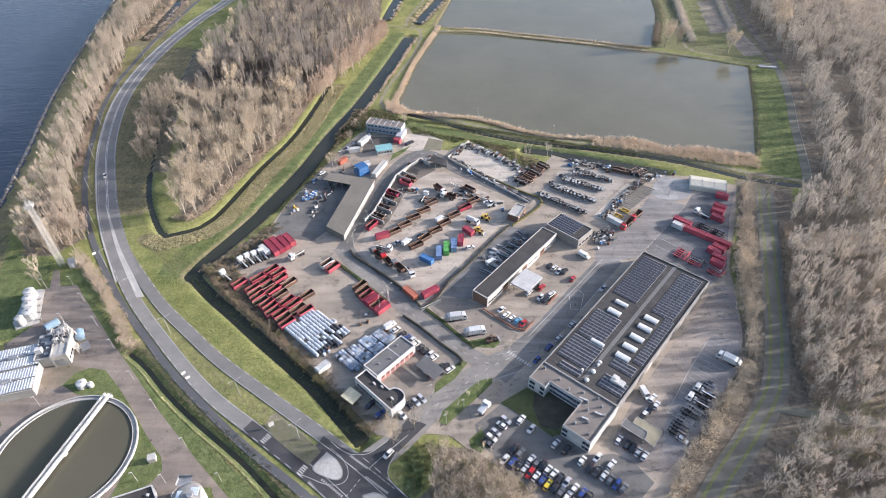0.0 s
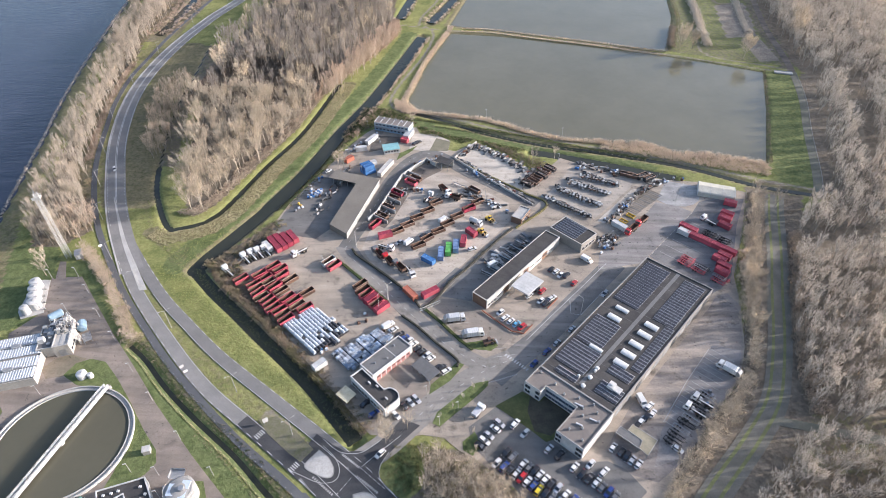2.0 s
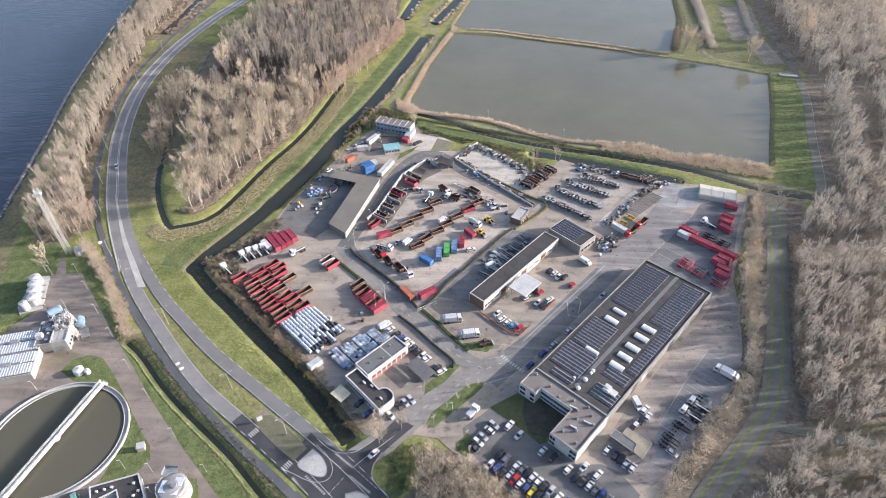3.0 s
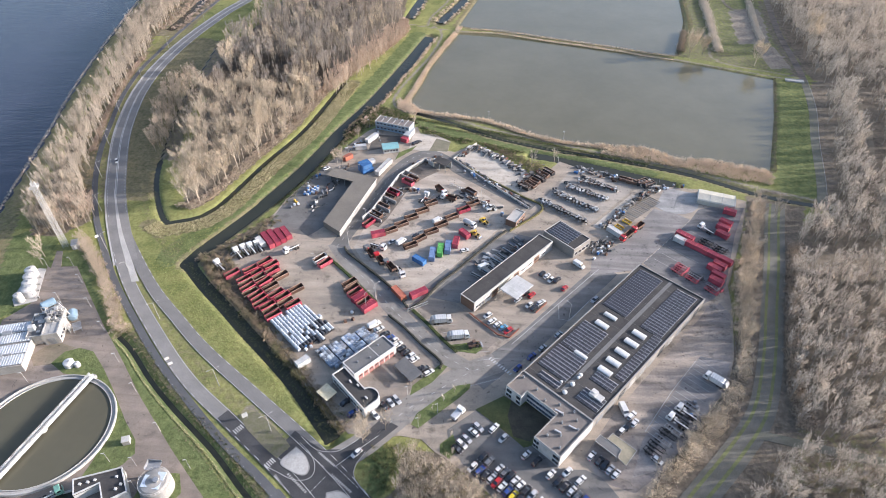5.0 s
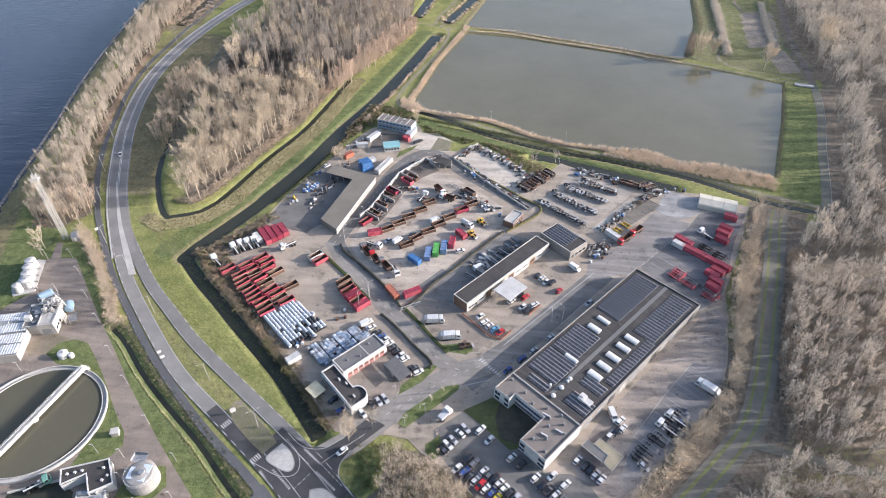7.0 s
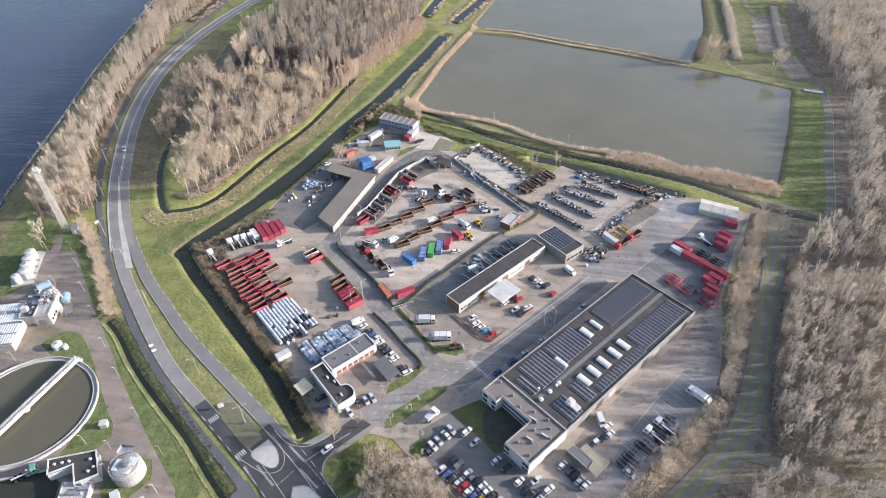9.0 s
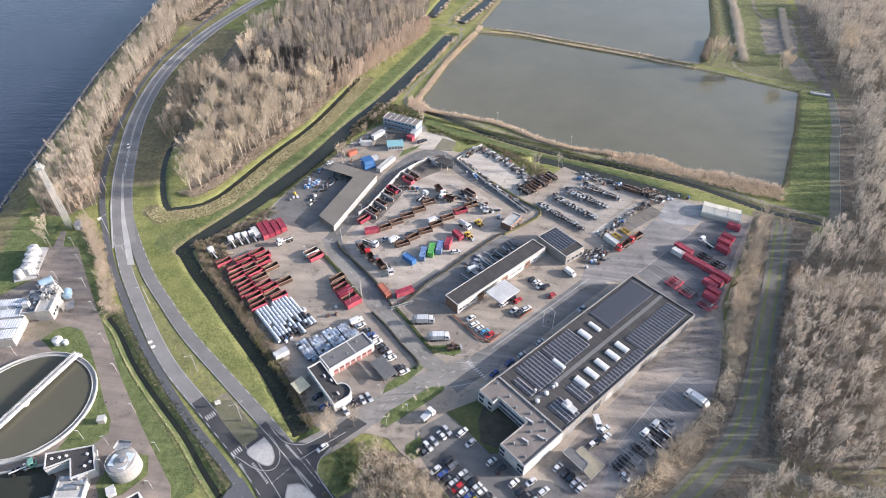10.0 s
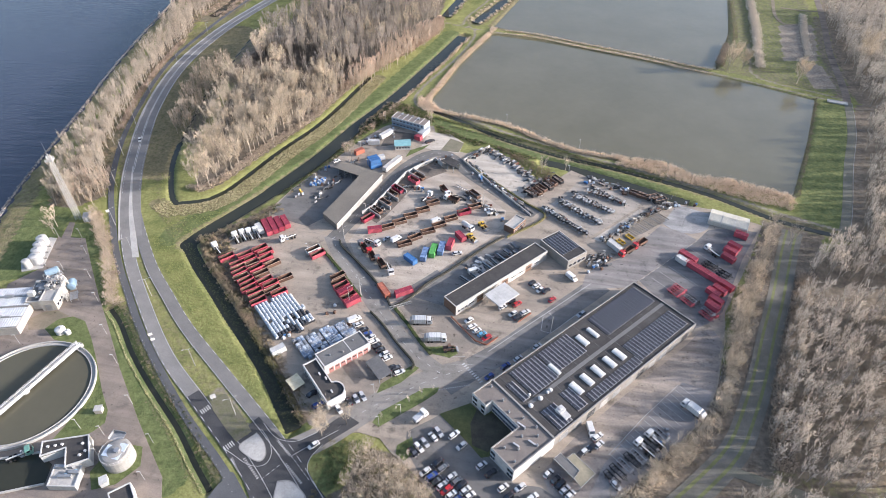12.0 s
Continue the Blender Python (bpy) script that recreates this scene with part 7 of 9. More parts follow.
stuff("reeds", np.vstack([offset(dam, k) for k in (-2.6, -1.8, 3.4, 4.3)]), REEDS, REED, 28, "two rows of dry reeds on the pond dam", "reeds", 0.3, 0.6)
stuff("scrub", np.vstack([offset(dam[::2], 0.0), offset(dam[1::2], 1.6)]), BUSH, LEAF, 281, "dark low growth between the reeds on the dam", "scrub", 0.15, 0.35)
stuff("reeds", np.vstack([offset(CANAL_TOP, 5.2), offset(CANAL_TOP, -5.2), offset(CANAL_TOP_L, 5.2)]).repeat(3, 0) + np.random.default_rng(46).normal(0, 1.0, (len(CANAL_TOP) * 6 + len(CANAL_TOP_L) * 3, 2)), REEDS, REED, 46, "dry reeds beside the upper canals", "reeds", 0.5, 0.9)
stuff("reeds", scatter(np.vstack([offset(CANAL[:26], -4.6), offset(CANAL[:26], -7.0)[::-1]]), 1.6, 29), REEDS, REED, 29, "dry reeds along the canal", "reeds", 0.35, 0.7)
shore = smooth_line([tuple(p) for p in RIVER_BANK[6:60:4]], 1.4)
stuff("reeds", shore[::2] + (1.6, 0.3), REEDS, REED, 30, "dry reeds along the river bank", "reeds", 0.2, 0.5)
rough = scatter(np.vstack([offset(DITCH_WOOD[len(DITCH_WOOD) * 6 // 11:], 2.6), offset(DITCH_WOOD[len(DITCH_WOOD) * 6 // 11:], 11.0)[::-1]]), 0.95, 31)
stuff("tussocks", rough, TUSSOCK, STRAW, 31, "tufted dry grass between ditch and dyke", "grass", 0.5, 1.0)
for k, row in enumerate(([(-25, 316.5), (8.5, 307.6), (40.5, 298), (66, 288), (100, 277)], [(-14, 308.6), (17, 300.4), (40.4, 292.6), (70, 283)])):
    row = smooth_line(row, 1.1)
    stuff("scrub", row, BUSH, LEAF, 32 + 200 * k, "low dark olive hedge on the bank behind the yard", "hedge", 0.45 - 0.15 * k, 0.85 - 0.3 * k)
    stuff("scrub", offset(row[::3], 0.6), BUSH, BRAMBLE, 332 + k, "brown growth in the hedge on the bank", "hedge", 0.3, 0.55)
stuff("scrub", scatter([(12, 292.5), (27, 280.5), (40, 265), (47, 267.5), (44, 275), (32, 282), (17, 290.5)], 1.7, 36), BUSH, BRAMBLE, 36, "brown scrub on the slope behind the storage yard", "scrub", 0.5, 1.0)
stuff("scrub", scatter([(70, 222.5), (87, 244), (103, 259), (106, 257), (90, 242), (73, 220.5)], 1.8, 37), BUSH, BRAMBLE, 37, "weeds growing through the stored materials", "scrub", 0.3, 0.7)
for k, (row, size) in enumerate((([(193, 568), (186.4, 508), (180, 462), (175.4, 429)], 1.5), ([(227.8, 539), (218, 490), (212.7, 456)], 1.1))):
    row = smooth_line(row, 1.6)
    stuff("scrub", np.vstack([row, offset(row[::2], 1.5), offset(row[1::2], -1.5)]), BUSH, TWIG_FAR, 33 + 100 * k, "brown leafless shrub row in the far field", "scrub", 0.8 * size, 1.25 * size)
stuff("scrub", np.vstack([smooth_line([(165, 276), (175, 306), (186, 340), (201, 388)], 1.7), smooth_line([(148.5, 425), (166, 478), (176, 558)], 2), smooth_line([(150.5, 425), (168, 478), (178, 558)], 3)]), BUSH, BRAMBLE, 34, "low shrubs along the pond edge", "scrub", 0.3, 0.7)


def hedge(line, w, h, label, seed, material=LEAF):
    """A clipped hedge: a strip of dense short twigs on an earth core."""
    ob = tagged(new("hedge"), label, "hedge")
    part("core", band(line, w * 0.7, h * 0.8, h * 0.8), material, ob)
    rng = np.random.default_rng(seed)
    n = int(len(line) * 40)
    i = rng.integers(0, len(line) - 1, n)
    p = line[i] + (line[i + 1] - line[i]) * rng.random(n)[:, None]
    base = np.c_[p + rng.normal(0, w * 0.28, (n, 2)), rng.uniform(0.1, h * 0.85, n)]
    d = rng.normal(0, 0.6, (n, 3)) + (0, 0, 0.7)
    d /= np.linalg.norm(d, axis=1)[:, None]
    v, f = slivers(base, d, rng.uniform(0.2, 0.5, n), rng.uniform(0.12, 0.25, n), rng)
    from_arrays("foliage", v, f, material, ob)


DARKWALL = surf("dark_hedge", (0.07, 0.065, 0.05), (0.05, 0.05, 0.04), 0.95, 0.5, 3.0, 0.3)
hedge(smooth_line([(-18.6, 160.5), (-11.7, 154.6), (-4.4, 147.1), (3.6, 139.5), (3.6, 136.5)], 1), 0.8, 1.0, "low dark hedge round the office yard", 40, DARKWALL)
hedge(smooth_line([(-44.2, 199.3), (-41.4, 195.1), (-32.6, 187.5), (-23.9, 179.6), (-16, 171.5), (-12, 165.2)], 1), 0.9, 1.2, "dark hedge round the container yard", 41, DARKWALL)
hedge(smooth_line([(-11, 164.2), (-5.1, 171.1), (-0.3, 180.2), (5.3, 187.1), (12.6, 197.3), (20.4, 208.2), (27, 216.5)], 1), 1.0, 1.0, "low olive hedge behind the storage strip", 42, DARKWALL)
hedge(smooth_line([(-51.3, 193.6), (-40.7, 183.7), (-31.5, 174.4), (-24.8, 167.5)], 1), 1.5, 0.7, "green hedge strip beside the road", 43)
hedge(smooth_line([(-9.6, 164.2), (-3, 157.4), (3.6, 149.9), (9.1, 144.6)], 1), 1.6, 0.6, "green hedge strip along the lorry bays", 44)
hedge(smooth_line([(28.6, 216.5), (44.2, 234.4), (34.6, 243.8), (22.4, 253.9), (6, 267.5)], 1), 1.0, 0.9, "olive hedge between yards", 45, OLIVE)
for outline, label in (([(-2.6, 117.3), (9.6, 129.5), (14.8, 131), (14.6, 128.8), (11, 124.5), (-1.5, 111.8), (-4, 113)], "planted grass island in the entrance road"),
                       ([(-5.7, 124.3), (-5.4, 128.3), (3.6, 138.6), (6.2, 137.8), (1.4, 130.4)], "grass verge beside the office yard"),
                       ([(5, 147.6), (9.4, 145), (16, 144.4), (18.6, 147), (16.4, 150.4), (10, 148.5)], "grass island at the lorry bays"),
                       ([(17, 120.5), (26.5, 126.8), (31.9, 122.9), (34, 125.2), (43, 117.4), (35.4, 108.4), (33, 107.5), (28, 112), (21, 117.5)], "mossy lawn before the office, its shade in the dark colour"),
                       ([(-32, 272), (-24.5, 281.5), (-22, 287), (-31, 279)], "grass corner beside the loop road")):
    paved("verge", outline, LAWN_DARK if "mossy" in label else GROUND, label, 0.11, "lawn")
stuff("scrub", np.vstack([offset(CREEK, 5.0), offset(CREEK, -5.0), offset(CREEK, 8.0), offset(CREEK, -8.0)]).repeat(2, 0) + np.random.default_rng(35).normal(0, 1.6, (len(CREEK) * 8, 2)), BUSH, TWIG_RUST, 35, "pinkish brown scrub along the creek", "scrub", 0.7, 1.4)
stuff("reeds", scatter(np.vstack([offset(DITCH_SW, 1.8), offset(DITCH_SW, 2.4)[::-1]]), 0.4, 38, 1.0), TUSSOCK, STRAW, 38, "thin line of dry grass on the ditch bank", "grass", 0.2, 0.4)
low_ditch = DITCH_SW[DITCH_SW[:, 0] > -80]
stuff("scrub", scatter(np.vstack([offset(low_ditch, 2.0), offset(low_ditch, 4.0)[::-1]]), 0.8, 39, 1.0), BUSH, BRAMBLE, 39, "brown dry growth on the ditch bank", "scrub", 0.1, 0.22)
stuff("scrub", scatter([(-16, 104), (-8, 106), (2, 104), (8, 99), (-5, 95), (-14, 84), (-18, 94)], 2.2, 42), BUSH_FINE, OLIVE, 42, "olive and green shrubs at the junction corner", "scrub", 0.35, 0.7)
stuff("scrub", scatter([(-15, 100), (-8, 107), (-1, 104.5), (-6, 98), (-10, 90)], 1.7, 57, 1.0), BUSH_FINE, LEAF, 57, "dark green shrubs at the junction corner", "scrub", 0.35, 0.6)
fence_hedge = smooth_line([(-105, 188.5), (-93, 174.2), (-81, 163), (-69, 152.2), (-56, 139)], 1.3)
stuff("scrub", np.vstack([fence_hedge, fence_hedge[::2] + (1.4, 1.0)]), BUSH_FINE, BRAMBLE, 143, "tall brown brambles on the canal fence", "scrub", 0.75, 1.35)
west_hedge = smooth_line([(-56, 138), (-45, 128), (-35, 117.5), (-27, 109)], 2.2)
stuff("scrub", np.vstack([west_hedge, west_hedge[::2] + (1.2, -0.8)]), BUSH_FINE, OLIVE, 43, "olive brown shrubs leaning over the ditch", "scrub", 0.6, 1.2)
TALL = [bare_tree(195 + i, 17.0, 5.6, 2400, 0.22, 0.09, 1.5, 22) for i in range(2)]
trees([(114.8, 157.5), (121.5, 184)], TALL[1:], TWIG_PALE, 194, "large pale leafless tree in the fence strip", 0.55, 0.66)
trees([(-18.5, 105.0)], TALL[:1], TWIG, 195, "broad pale leafless tree standing alone", 0.56, 0.6)
trees([(247, 458), (239.7, 437.8)], TALL, TWIG_PALE, 197, "tall pale leafless tree at the wood edge", 1.0, 1.15)
trees([(-158, 371), (-136.5, 352.5), (-106, 343), (-98, 336), (-118, 330)], TALL, TWIG_PALE, 198, "tall pale leafless tree above the wood", 0.85, 1.1)
stuff("scrub", scatter([(-170, 340), (-150, 336), (-122, 338), (-96, 348), (-90, 380), (-110, 400), (-165, 400)], 2.2, 199, 1.0), BUSH, SHADE_TWIG, 199, "tangled undergrowth in the clearing, darkened as shade", "scrub", 0.7, 1.4)
trees([(153, 420), (163, 423), (158, 430), (194, 408)], TALL, TWIG_PALE, 196, "tall pale leafless tree on the pond dam", 0.8, 1.0)
rust_l = smooth_line([(-90, 338), (-84, 350), (-72, 384), (-60, 412), (-50, 444), (-52, 470)], 1.3)
stuff("scrub", np.vstack([rust_l, rust_l + (-1.8, 0.6), rust_l[::2] + (-4.0, 1.0)]), BUSH, TWIG_RUST, 59, "rust-brown undergrowth along the wood edge", "scrub", 1.1, 2.2)
edge_l = smooth_line([(-127, 222), (-118, 228), (-106, 266), (-94, 303), (-84, 355)], 1.5)
stuff("scrub", np.vstack([edge_l, edge_l + (-2.0, 0.6), edge_l[::2] + (-4.0, 1.0)]), BUSH, HEDGEBROWN, 44, "brown undergrowth along the wood edge", "scrub", 0.7, 1.4)
stuff("scrub", smooth_line([(149, 428), (154, 446), (159, 462)], 1.2), BUSH, HEDGEBROWN, 45, "brown waterside shrubs by the dam", "scrub", 1.2, 2.2)

# ---- Vehicles and containers ----
def coat(name, c):
    return surf(name, c, tuple(k * 0.85 for k in c), 0.35, 0.5, 3.0, 0.02, 0.0, 0.5, 0.12)


TYRE = surf("tyre_rubber", (0.02, 0.02, 0.02), (0.03, 0.03, 0.03), 0.9, 1.0, 5.0, 0.1)
HEADLAMP = surf("lamp_glass", (0.7, 0.7, 0.7), (0.6, 0.6, 0.6), 0.2, 1.0, 3.0, 0)
TAILLAMP = surf("tail_lamp_red", (0.35, 0.02, 0.02), (0.28, 0.02, 0.02), 0.3, 1.0, 3.0, 0)
PAINTS = {"w": coat("white_car_paint", (0.62, 0.62, 0.61)), "s": coat("silver_car_paint", (0.42, 0.43, 0.45)), "g": coat("grey_car_paint", (0.13, 0.135, 0.145)), "k": coat("black_car_paint", (0.022, 0.022, 0.026)),
          "b": coat("blue_car_paint", (0.03, 0.06, 0.22)), "r": coat("red_car_paint", (0.42, 0.025, 0.03)), "y": coat("yellow_car_paint", (0.55, 0.44, 0.03)), "c": coat("light_blue_car_paint", (0.10, 0.32, 0.52)), "e": coat("sea_green_paint", (0.16, 0.33, 0.27))}
NAMES = {"w": "white", "s": "silver", "g": "dark grey", "k": "black", "b": "dark blue", "r": "red", "y": "yellow", "c": "light blue", "e": "sea-green"}


def wheel(parent, x, y, r, w=0.22):
    bm = bmesh.new()
    tube(bm, (0, -w / 2, 0), (0, w / 2, 0), r, r, 12)
    t = part("wheel", bm, TYRE, parent)
    t.matrix_basis = pose(x, y, r)
    return t


def car_kit(colour, estate):
    """A passenger car that heads along x."""
    ob = root("car", pose(0, 0, 0), NAMES[colour] + (" estate car parked in a bay" if estate else " hatchback parked in a bay"), "car", "parked cars")
    l = 2.12 if estate else 1.92
    bm = bmesh.new()
    side_profile(bm, [(-l, 0.32), (-l - 0.06, 0.55), (-l + 0.05, 0.86), (-l + 0.35, 0.93), (0.75, 0.92), (l - 0.25, 0.76), (l, 0.6), (l, 0.32), (l - 0.3, 0.24), (-l + 0.3, 0.24)], -0.82, 0.82)
    for v in bm.verts:
        end = max(0.0, abs(v.co.x) - l + 0.5) / 0.5
        v.co.y *= 1 - 0.17 * end * end
    bmesh.ops.bevel(bm, geom=bm.edges[:], offset=0.08, segments=1, affect="EDGES")
    part("body", bm, PAINTS[colour], ob)
    rear = -l + (0.12 if estate else 0.3)
    bm = bmesh.new()
    for y0, y1, z0, z1, s in ((-0.82, 0.82, 0.9, 1.38, 1),):
        a = [(rear, -0.72, 0.9), (1.05, -0.72, 0.9), (1.05, 0.72, 0.9), (rear, 0.72, 0.9), (rear + 0.4, -0.58, 1.4), (0.15, -0.58, 1.4), (0.15, 0.58, 1.4), (rear + 0.4, 0.58, 1.4)]
        v = [bm.verts.new(c) for c in a]
        for f in ((3, 2, 1, 0), (4, 5, 6, 7), (0, 1, 5, 4), (1, 2, 6, 5), (2, 3, 7, 6), (3, 0, 4, 7)):
            bm.faces.new([v[i] for i in f])
    part("greenhouse", bm, GLASS, ob, "dark car glass")
    part("roof", boxes((rear + 0.38, 0.18, -0.6, 0.6, 1.39, 1.44)), PAINTS[colour], ob)
    part("bonnet", boxes((1.05, l - 0.3, -0.7, 0.7, 0.80, 0.86)), PAINTS[colour], ob)
    for y in (-0.52, 0.52):
        part("headlight", boxes((l - 0.08, l + 0.02, y - 0.17, y + 0.17, 0.58, 0.72)), HEADLAMP, ob)
        part("tail_light", boxes((-l - 0.06, -l + 0.05, y - 0.13, y + 0.13, 0.62, 0.84)), TAILLAMP, ob)
    for x in (-l + 0.72, l - 0.8):
        for y in (-0.8, 0.8):
            wheel(ob, x, y, 0.29, 0.2)
    return ob


KITS = {}


def put(make, key, m):
    """The first of a kind is built, the others are copies."""
    if key in KITS:
        return copy_thing(KITS[key], m)
    KITS[key] = make(*key[1:])
    KITS[key].matrix_basis = m
    return KITS[key]


def van_kit(colour):
    ob = root("van", pose(0, 0, 0), NAMES[colour] + " panel van parked in the yard", "van", "parked vans")
    bm = bmesh.new()
    side_profile(bm, [(-2.7, 0.4), (-2.7, 2.1), (-2.5, 2.25), (1.2, 2.25), (1.9, 1.35), (2.6, 1.1), (2.7, 0.5), (2.6, 0.4)], -0.95, 0.95)
    bmesh.ops.bevel(bm, geom=bm.edges[:], offset=0.08, segments=1, affect="EDGES")
    part("body", bm, PAINTS[colour], ob)
    part("windscreen", boxes((-0.02, 0.02, -0.8, 0.8, -0.45, 0.45)), GLASS, ob).matrix_basis = pose(1.6, 0, 1.82, 0, 38 - 90 + 14, 0)
    for y in (-0.96, 0.94):
        part("side_window", boxes((0.5, 1.3, y, y + 0.02, 1.35, 1.95)), GLASS, ob)
    for x in (-1.7, 1.8):
        for y in (-0.85, 0.85):
            wheel(ob, x, y, 0.34)
    for y in (-0.7, 0.7):
        part("headlight", boxes((2.62, 2.72, y - 0.15, y + 0.15, 0.75, 0.95)), HEADLAMP, ob)
    return ob


PARKED = [(23.3, 113.5, 52, "w"), (26.4, 110.1, 49, "w"), (33.6, 104.7, 48, "w"), (36.8, 102.8, 48, "k"), (41.0, 98.8, 48, "w"), (46.1, 100.0, 46, "w"), (49.9, 97.5, 45, "w"), (54.1, 106.1, 52, "w"), (56.4, 104.5, 51, "k"), (57.8, 103.2, 51, "k"), (59.3, 101.8, 50, "s"),
          (61.0, 100.5, 50, "w"), (18.2, 113.5, -43, "s"), (16.8, 111.4, -41, "w"), (14.6, 108.9, -40, "s"), (13.1, 106.9, -39, "w"), (11.8, 105.0, -38, "k")]
ROW_A = [(16.9, 99.2, 50, "w"), (19.2, 98.2, 51, "b"), (21.1, 96.9, 51, "k"), (22.8, 95.8, 51, "s"), (24.4, 94.7, 51, "r"), (26.1, 93.5, 51, "w"), (27.8, 92.2, 51, "b"), (29.4, 90.9, 51, "y"), (31.1, 89.8, 51, "k"), (32.9, 88.4, 51, "g"), (34.7, 87.1, 51, "w"), (36.4, 85.8, 51, "k")]
ROW_B = [(20.0, 103.0, 51, "k"), (22.0, 101.5, 50, "g"), (25.2, 99.2, 49, "w"), (26.9, 98.0, 50, "g"), (28.5, 97.0, 50, "k"), (30.0, 95.7, 49, "w"), (31.6, 94.3, 49, "w"), (33.3, 93.0, 49, "k"), (35.2, 91.7, 50, "s"), (37.3, 89.7, 48, "w"), (39.4, 88.2, 48, "b"), (41.1, 87.2, 48, "k")]
ROW_C = [(42.9, 96.4, 49, "k"), (45.1, 95.2, 49, "k"), (47.0, 93.9, 48, "w"), (48.6, 92.5, 48, "g"), (50.3, 91.1, 48, "b"), (52.0, 89.8, 48, "g"), (63.7, 114.8, 50, "k"), (65.2, 116.3, 47, "w"), (66.9, 117.6, 50, "k"), (69.4, 119.2, 51, "w"), (68.9, 122.0, 47, "w"), (74.4, 106.3, -40, "w")]
GARAGE_CARS = [(20.0, 163.4, 44, "w"), (21.7, 160.5, 46, "w"), (23.8, 158.8, 47, "w"), (25.9, 157.5, 45, "c"), (27.9, 156.1, 44, "r"), (31.8, 173.0, 47, "w"), (34.9, 177.0, 46, "k"), (37.3, 175.9, 50, "r"), (36.3, 170.2, 45, "w"), (38.1, 168.8, 45, "k"), (40.9, 172.0, 42, "w"), (44.0, 187.6, 49, "w"), (45.7, 185.5, 51, "w"), (48.1, 185.6, 51, "k"), (42.1, 189.0, 52, "k"), (50.8, 181.0, 54, "r")]
STREET_CARS = [(62.4, 175.3, 50, "s"), (46.8, 155.7, 49, "s"), (40.5, 148.6, 50, "s"), (36.4, 144.4, 49, "b"), (31.3, 138.6, 49, "b")]
OFFICE_CARS = [(-20.9, 152.9, 45, "w"), (-18.4, 150.6, 44, "k"), (-16.4, 149.0, 44, "b"), (-14.6, 147.6, 45, "w"), (-12.9, 145.8, 45, "w"), (-11.2, 144.2, 45, "k"), (-9.5, 142.6, 44, "k"), (-7.6, 140.9, 42, "w"), (-6.0, 139.4, 42, "w"), (-1.9, 135.7, 40, "k"), (-0.2, 134.1, 40, "w"), (-13.9, 119.0, -49, "k"), (-11.9, 120.5, -48, "s"), (-10.0, 121.9, -47, "s"), (-16.3, 115.3, -44, "w"), (-27.4, 119.3, 47, "k"), (-23.7, 115.6, 44, "b"), (-3.5, 135.5, 47, "k"), (-5.5, 131.5, 47, "s"), (-8.2, 134.4, 47, "w")]
YARD_CARS = [(-66.2, 260.0, 49, "w"), (-13.4, 209.4, 40, "k"), (8.7, 201.0, 25, "w"), (-23.7, 204.2, 41, "s"), (-23.4, 288.5, 46, "k"), (-21.8, 290.0, 46, "k"), (-178.5, 258.0, -62, "w"), (-19.8, 101.0, 50, "w")]
for i, (x, y, a, c) in enumerate(PARKED + ROW_A + ROW_B + ROW_C + GARAGE_CARS + STREET_CARS + OFFICE_CARS + YARD_CARS):
    put(car_kit, ("car", c, i % 3 == 0), pose(x, y, 0.075, 0, 0, a + (180 if i % 4 == 1 else 0)))
for x, y, a, c in ((57.9, 195.3, -44, "w"), (-23.3, 154.8, 42, "w"), (66.6, 123.8, -74, "w"), (-4.8, 221.0, 45, "w"), (-19.6, 204.5, 53, "w"), (17.6, 191, 37, "w")):
    put(van_kit, ("van", c), pose(x, y, 0.075, 0, 0, a))


def cab(ob, paint, x0=0.0, w=1.2, h=2.9):
    """A flat-fronted lorry cab from x0 forward."""
    bm = bmesh.new()
    side_profile(bm, [(x0, 0.7), (x0, h), (x0 + 1.5, h), (x0 + 1.85, h - 0.9), (x0 + 2.0, h - 1.3), (x0 + 2.0, 0.55), (x0 + 0.2, 0.55)], -w, w)
    bmesh.ops.bevel(bm, geom=bm.edges[:], offset=0.09, segments=1, affect="EDGES")
    c = part("cab", bm, paint, ob)
    part("windscreen", boxes((-0.02, 0.02, -w + 0.15, w - 0.15, -0.45, 0.42)), GLASS, c).matrix_basis = pose(x0 + 1.73, 0, h - 0.5, 0, -21, 0)
    for y in (-w - 0.01, w - 0.01):
        part("side_window", boxes((x0 + 0.5, x0 + 1.4, y, y + 0.02, h - 1.1, h - 0.4)), GLASS, c)
    for y in (-w + 0.3, w - 0.3):
        part("headlight", boxes((x0 + 1.97, x0 + 2.03, y - 0.2, y + 0.2, 0.75, 0.95)), HEADLAMP, c)


def lorry_frame(ob, l, axles):
    part("chassis", boxes((-l, 2.0, -0.45, -0.25, 0.75, 0.98), (-l, 2.0, 0.25, 0.45, 0.75, 0.98), *[(-l + 1.2 * i, -l + 1.2 * i + 0.15, -0.45, 0.45, 0.78, 0.92) for i in range(int(l / 1.2))]), BLACK, ob)
    for x in axles:
        for y in (-0.98, 0.98):
            wheel(ob, x, y, 0.5, 0.34)


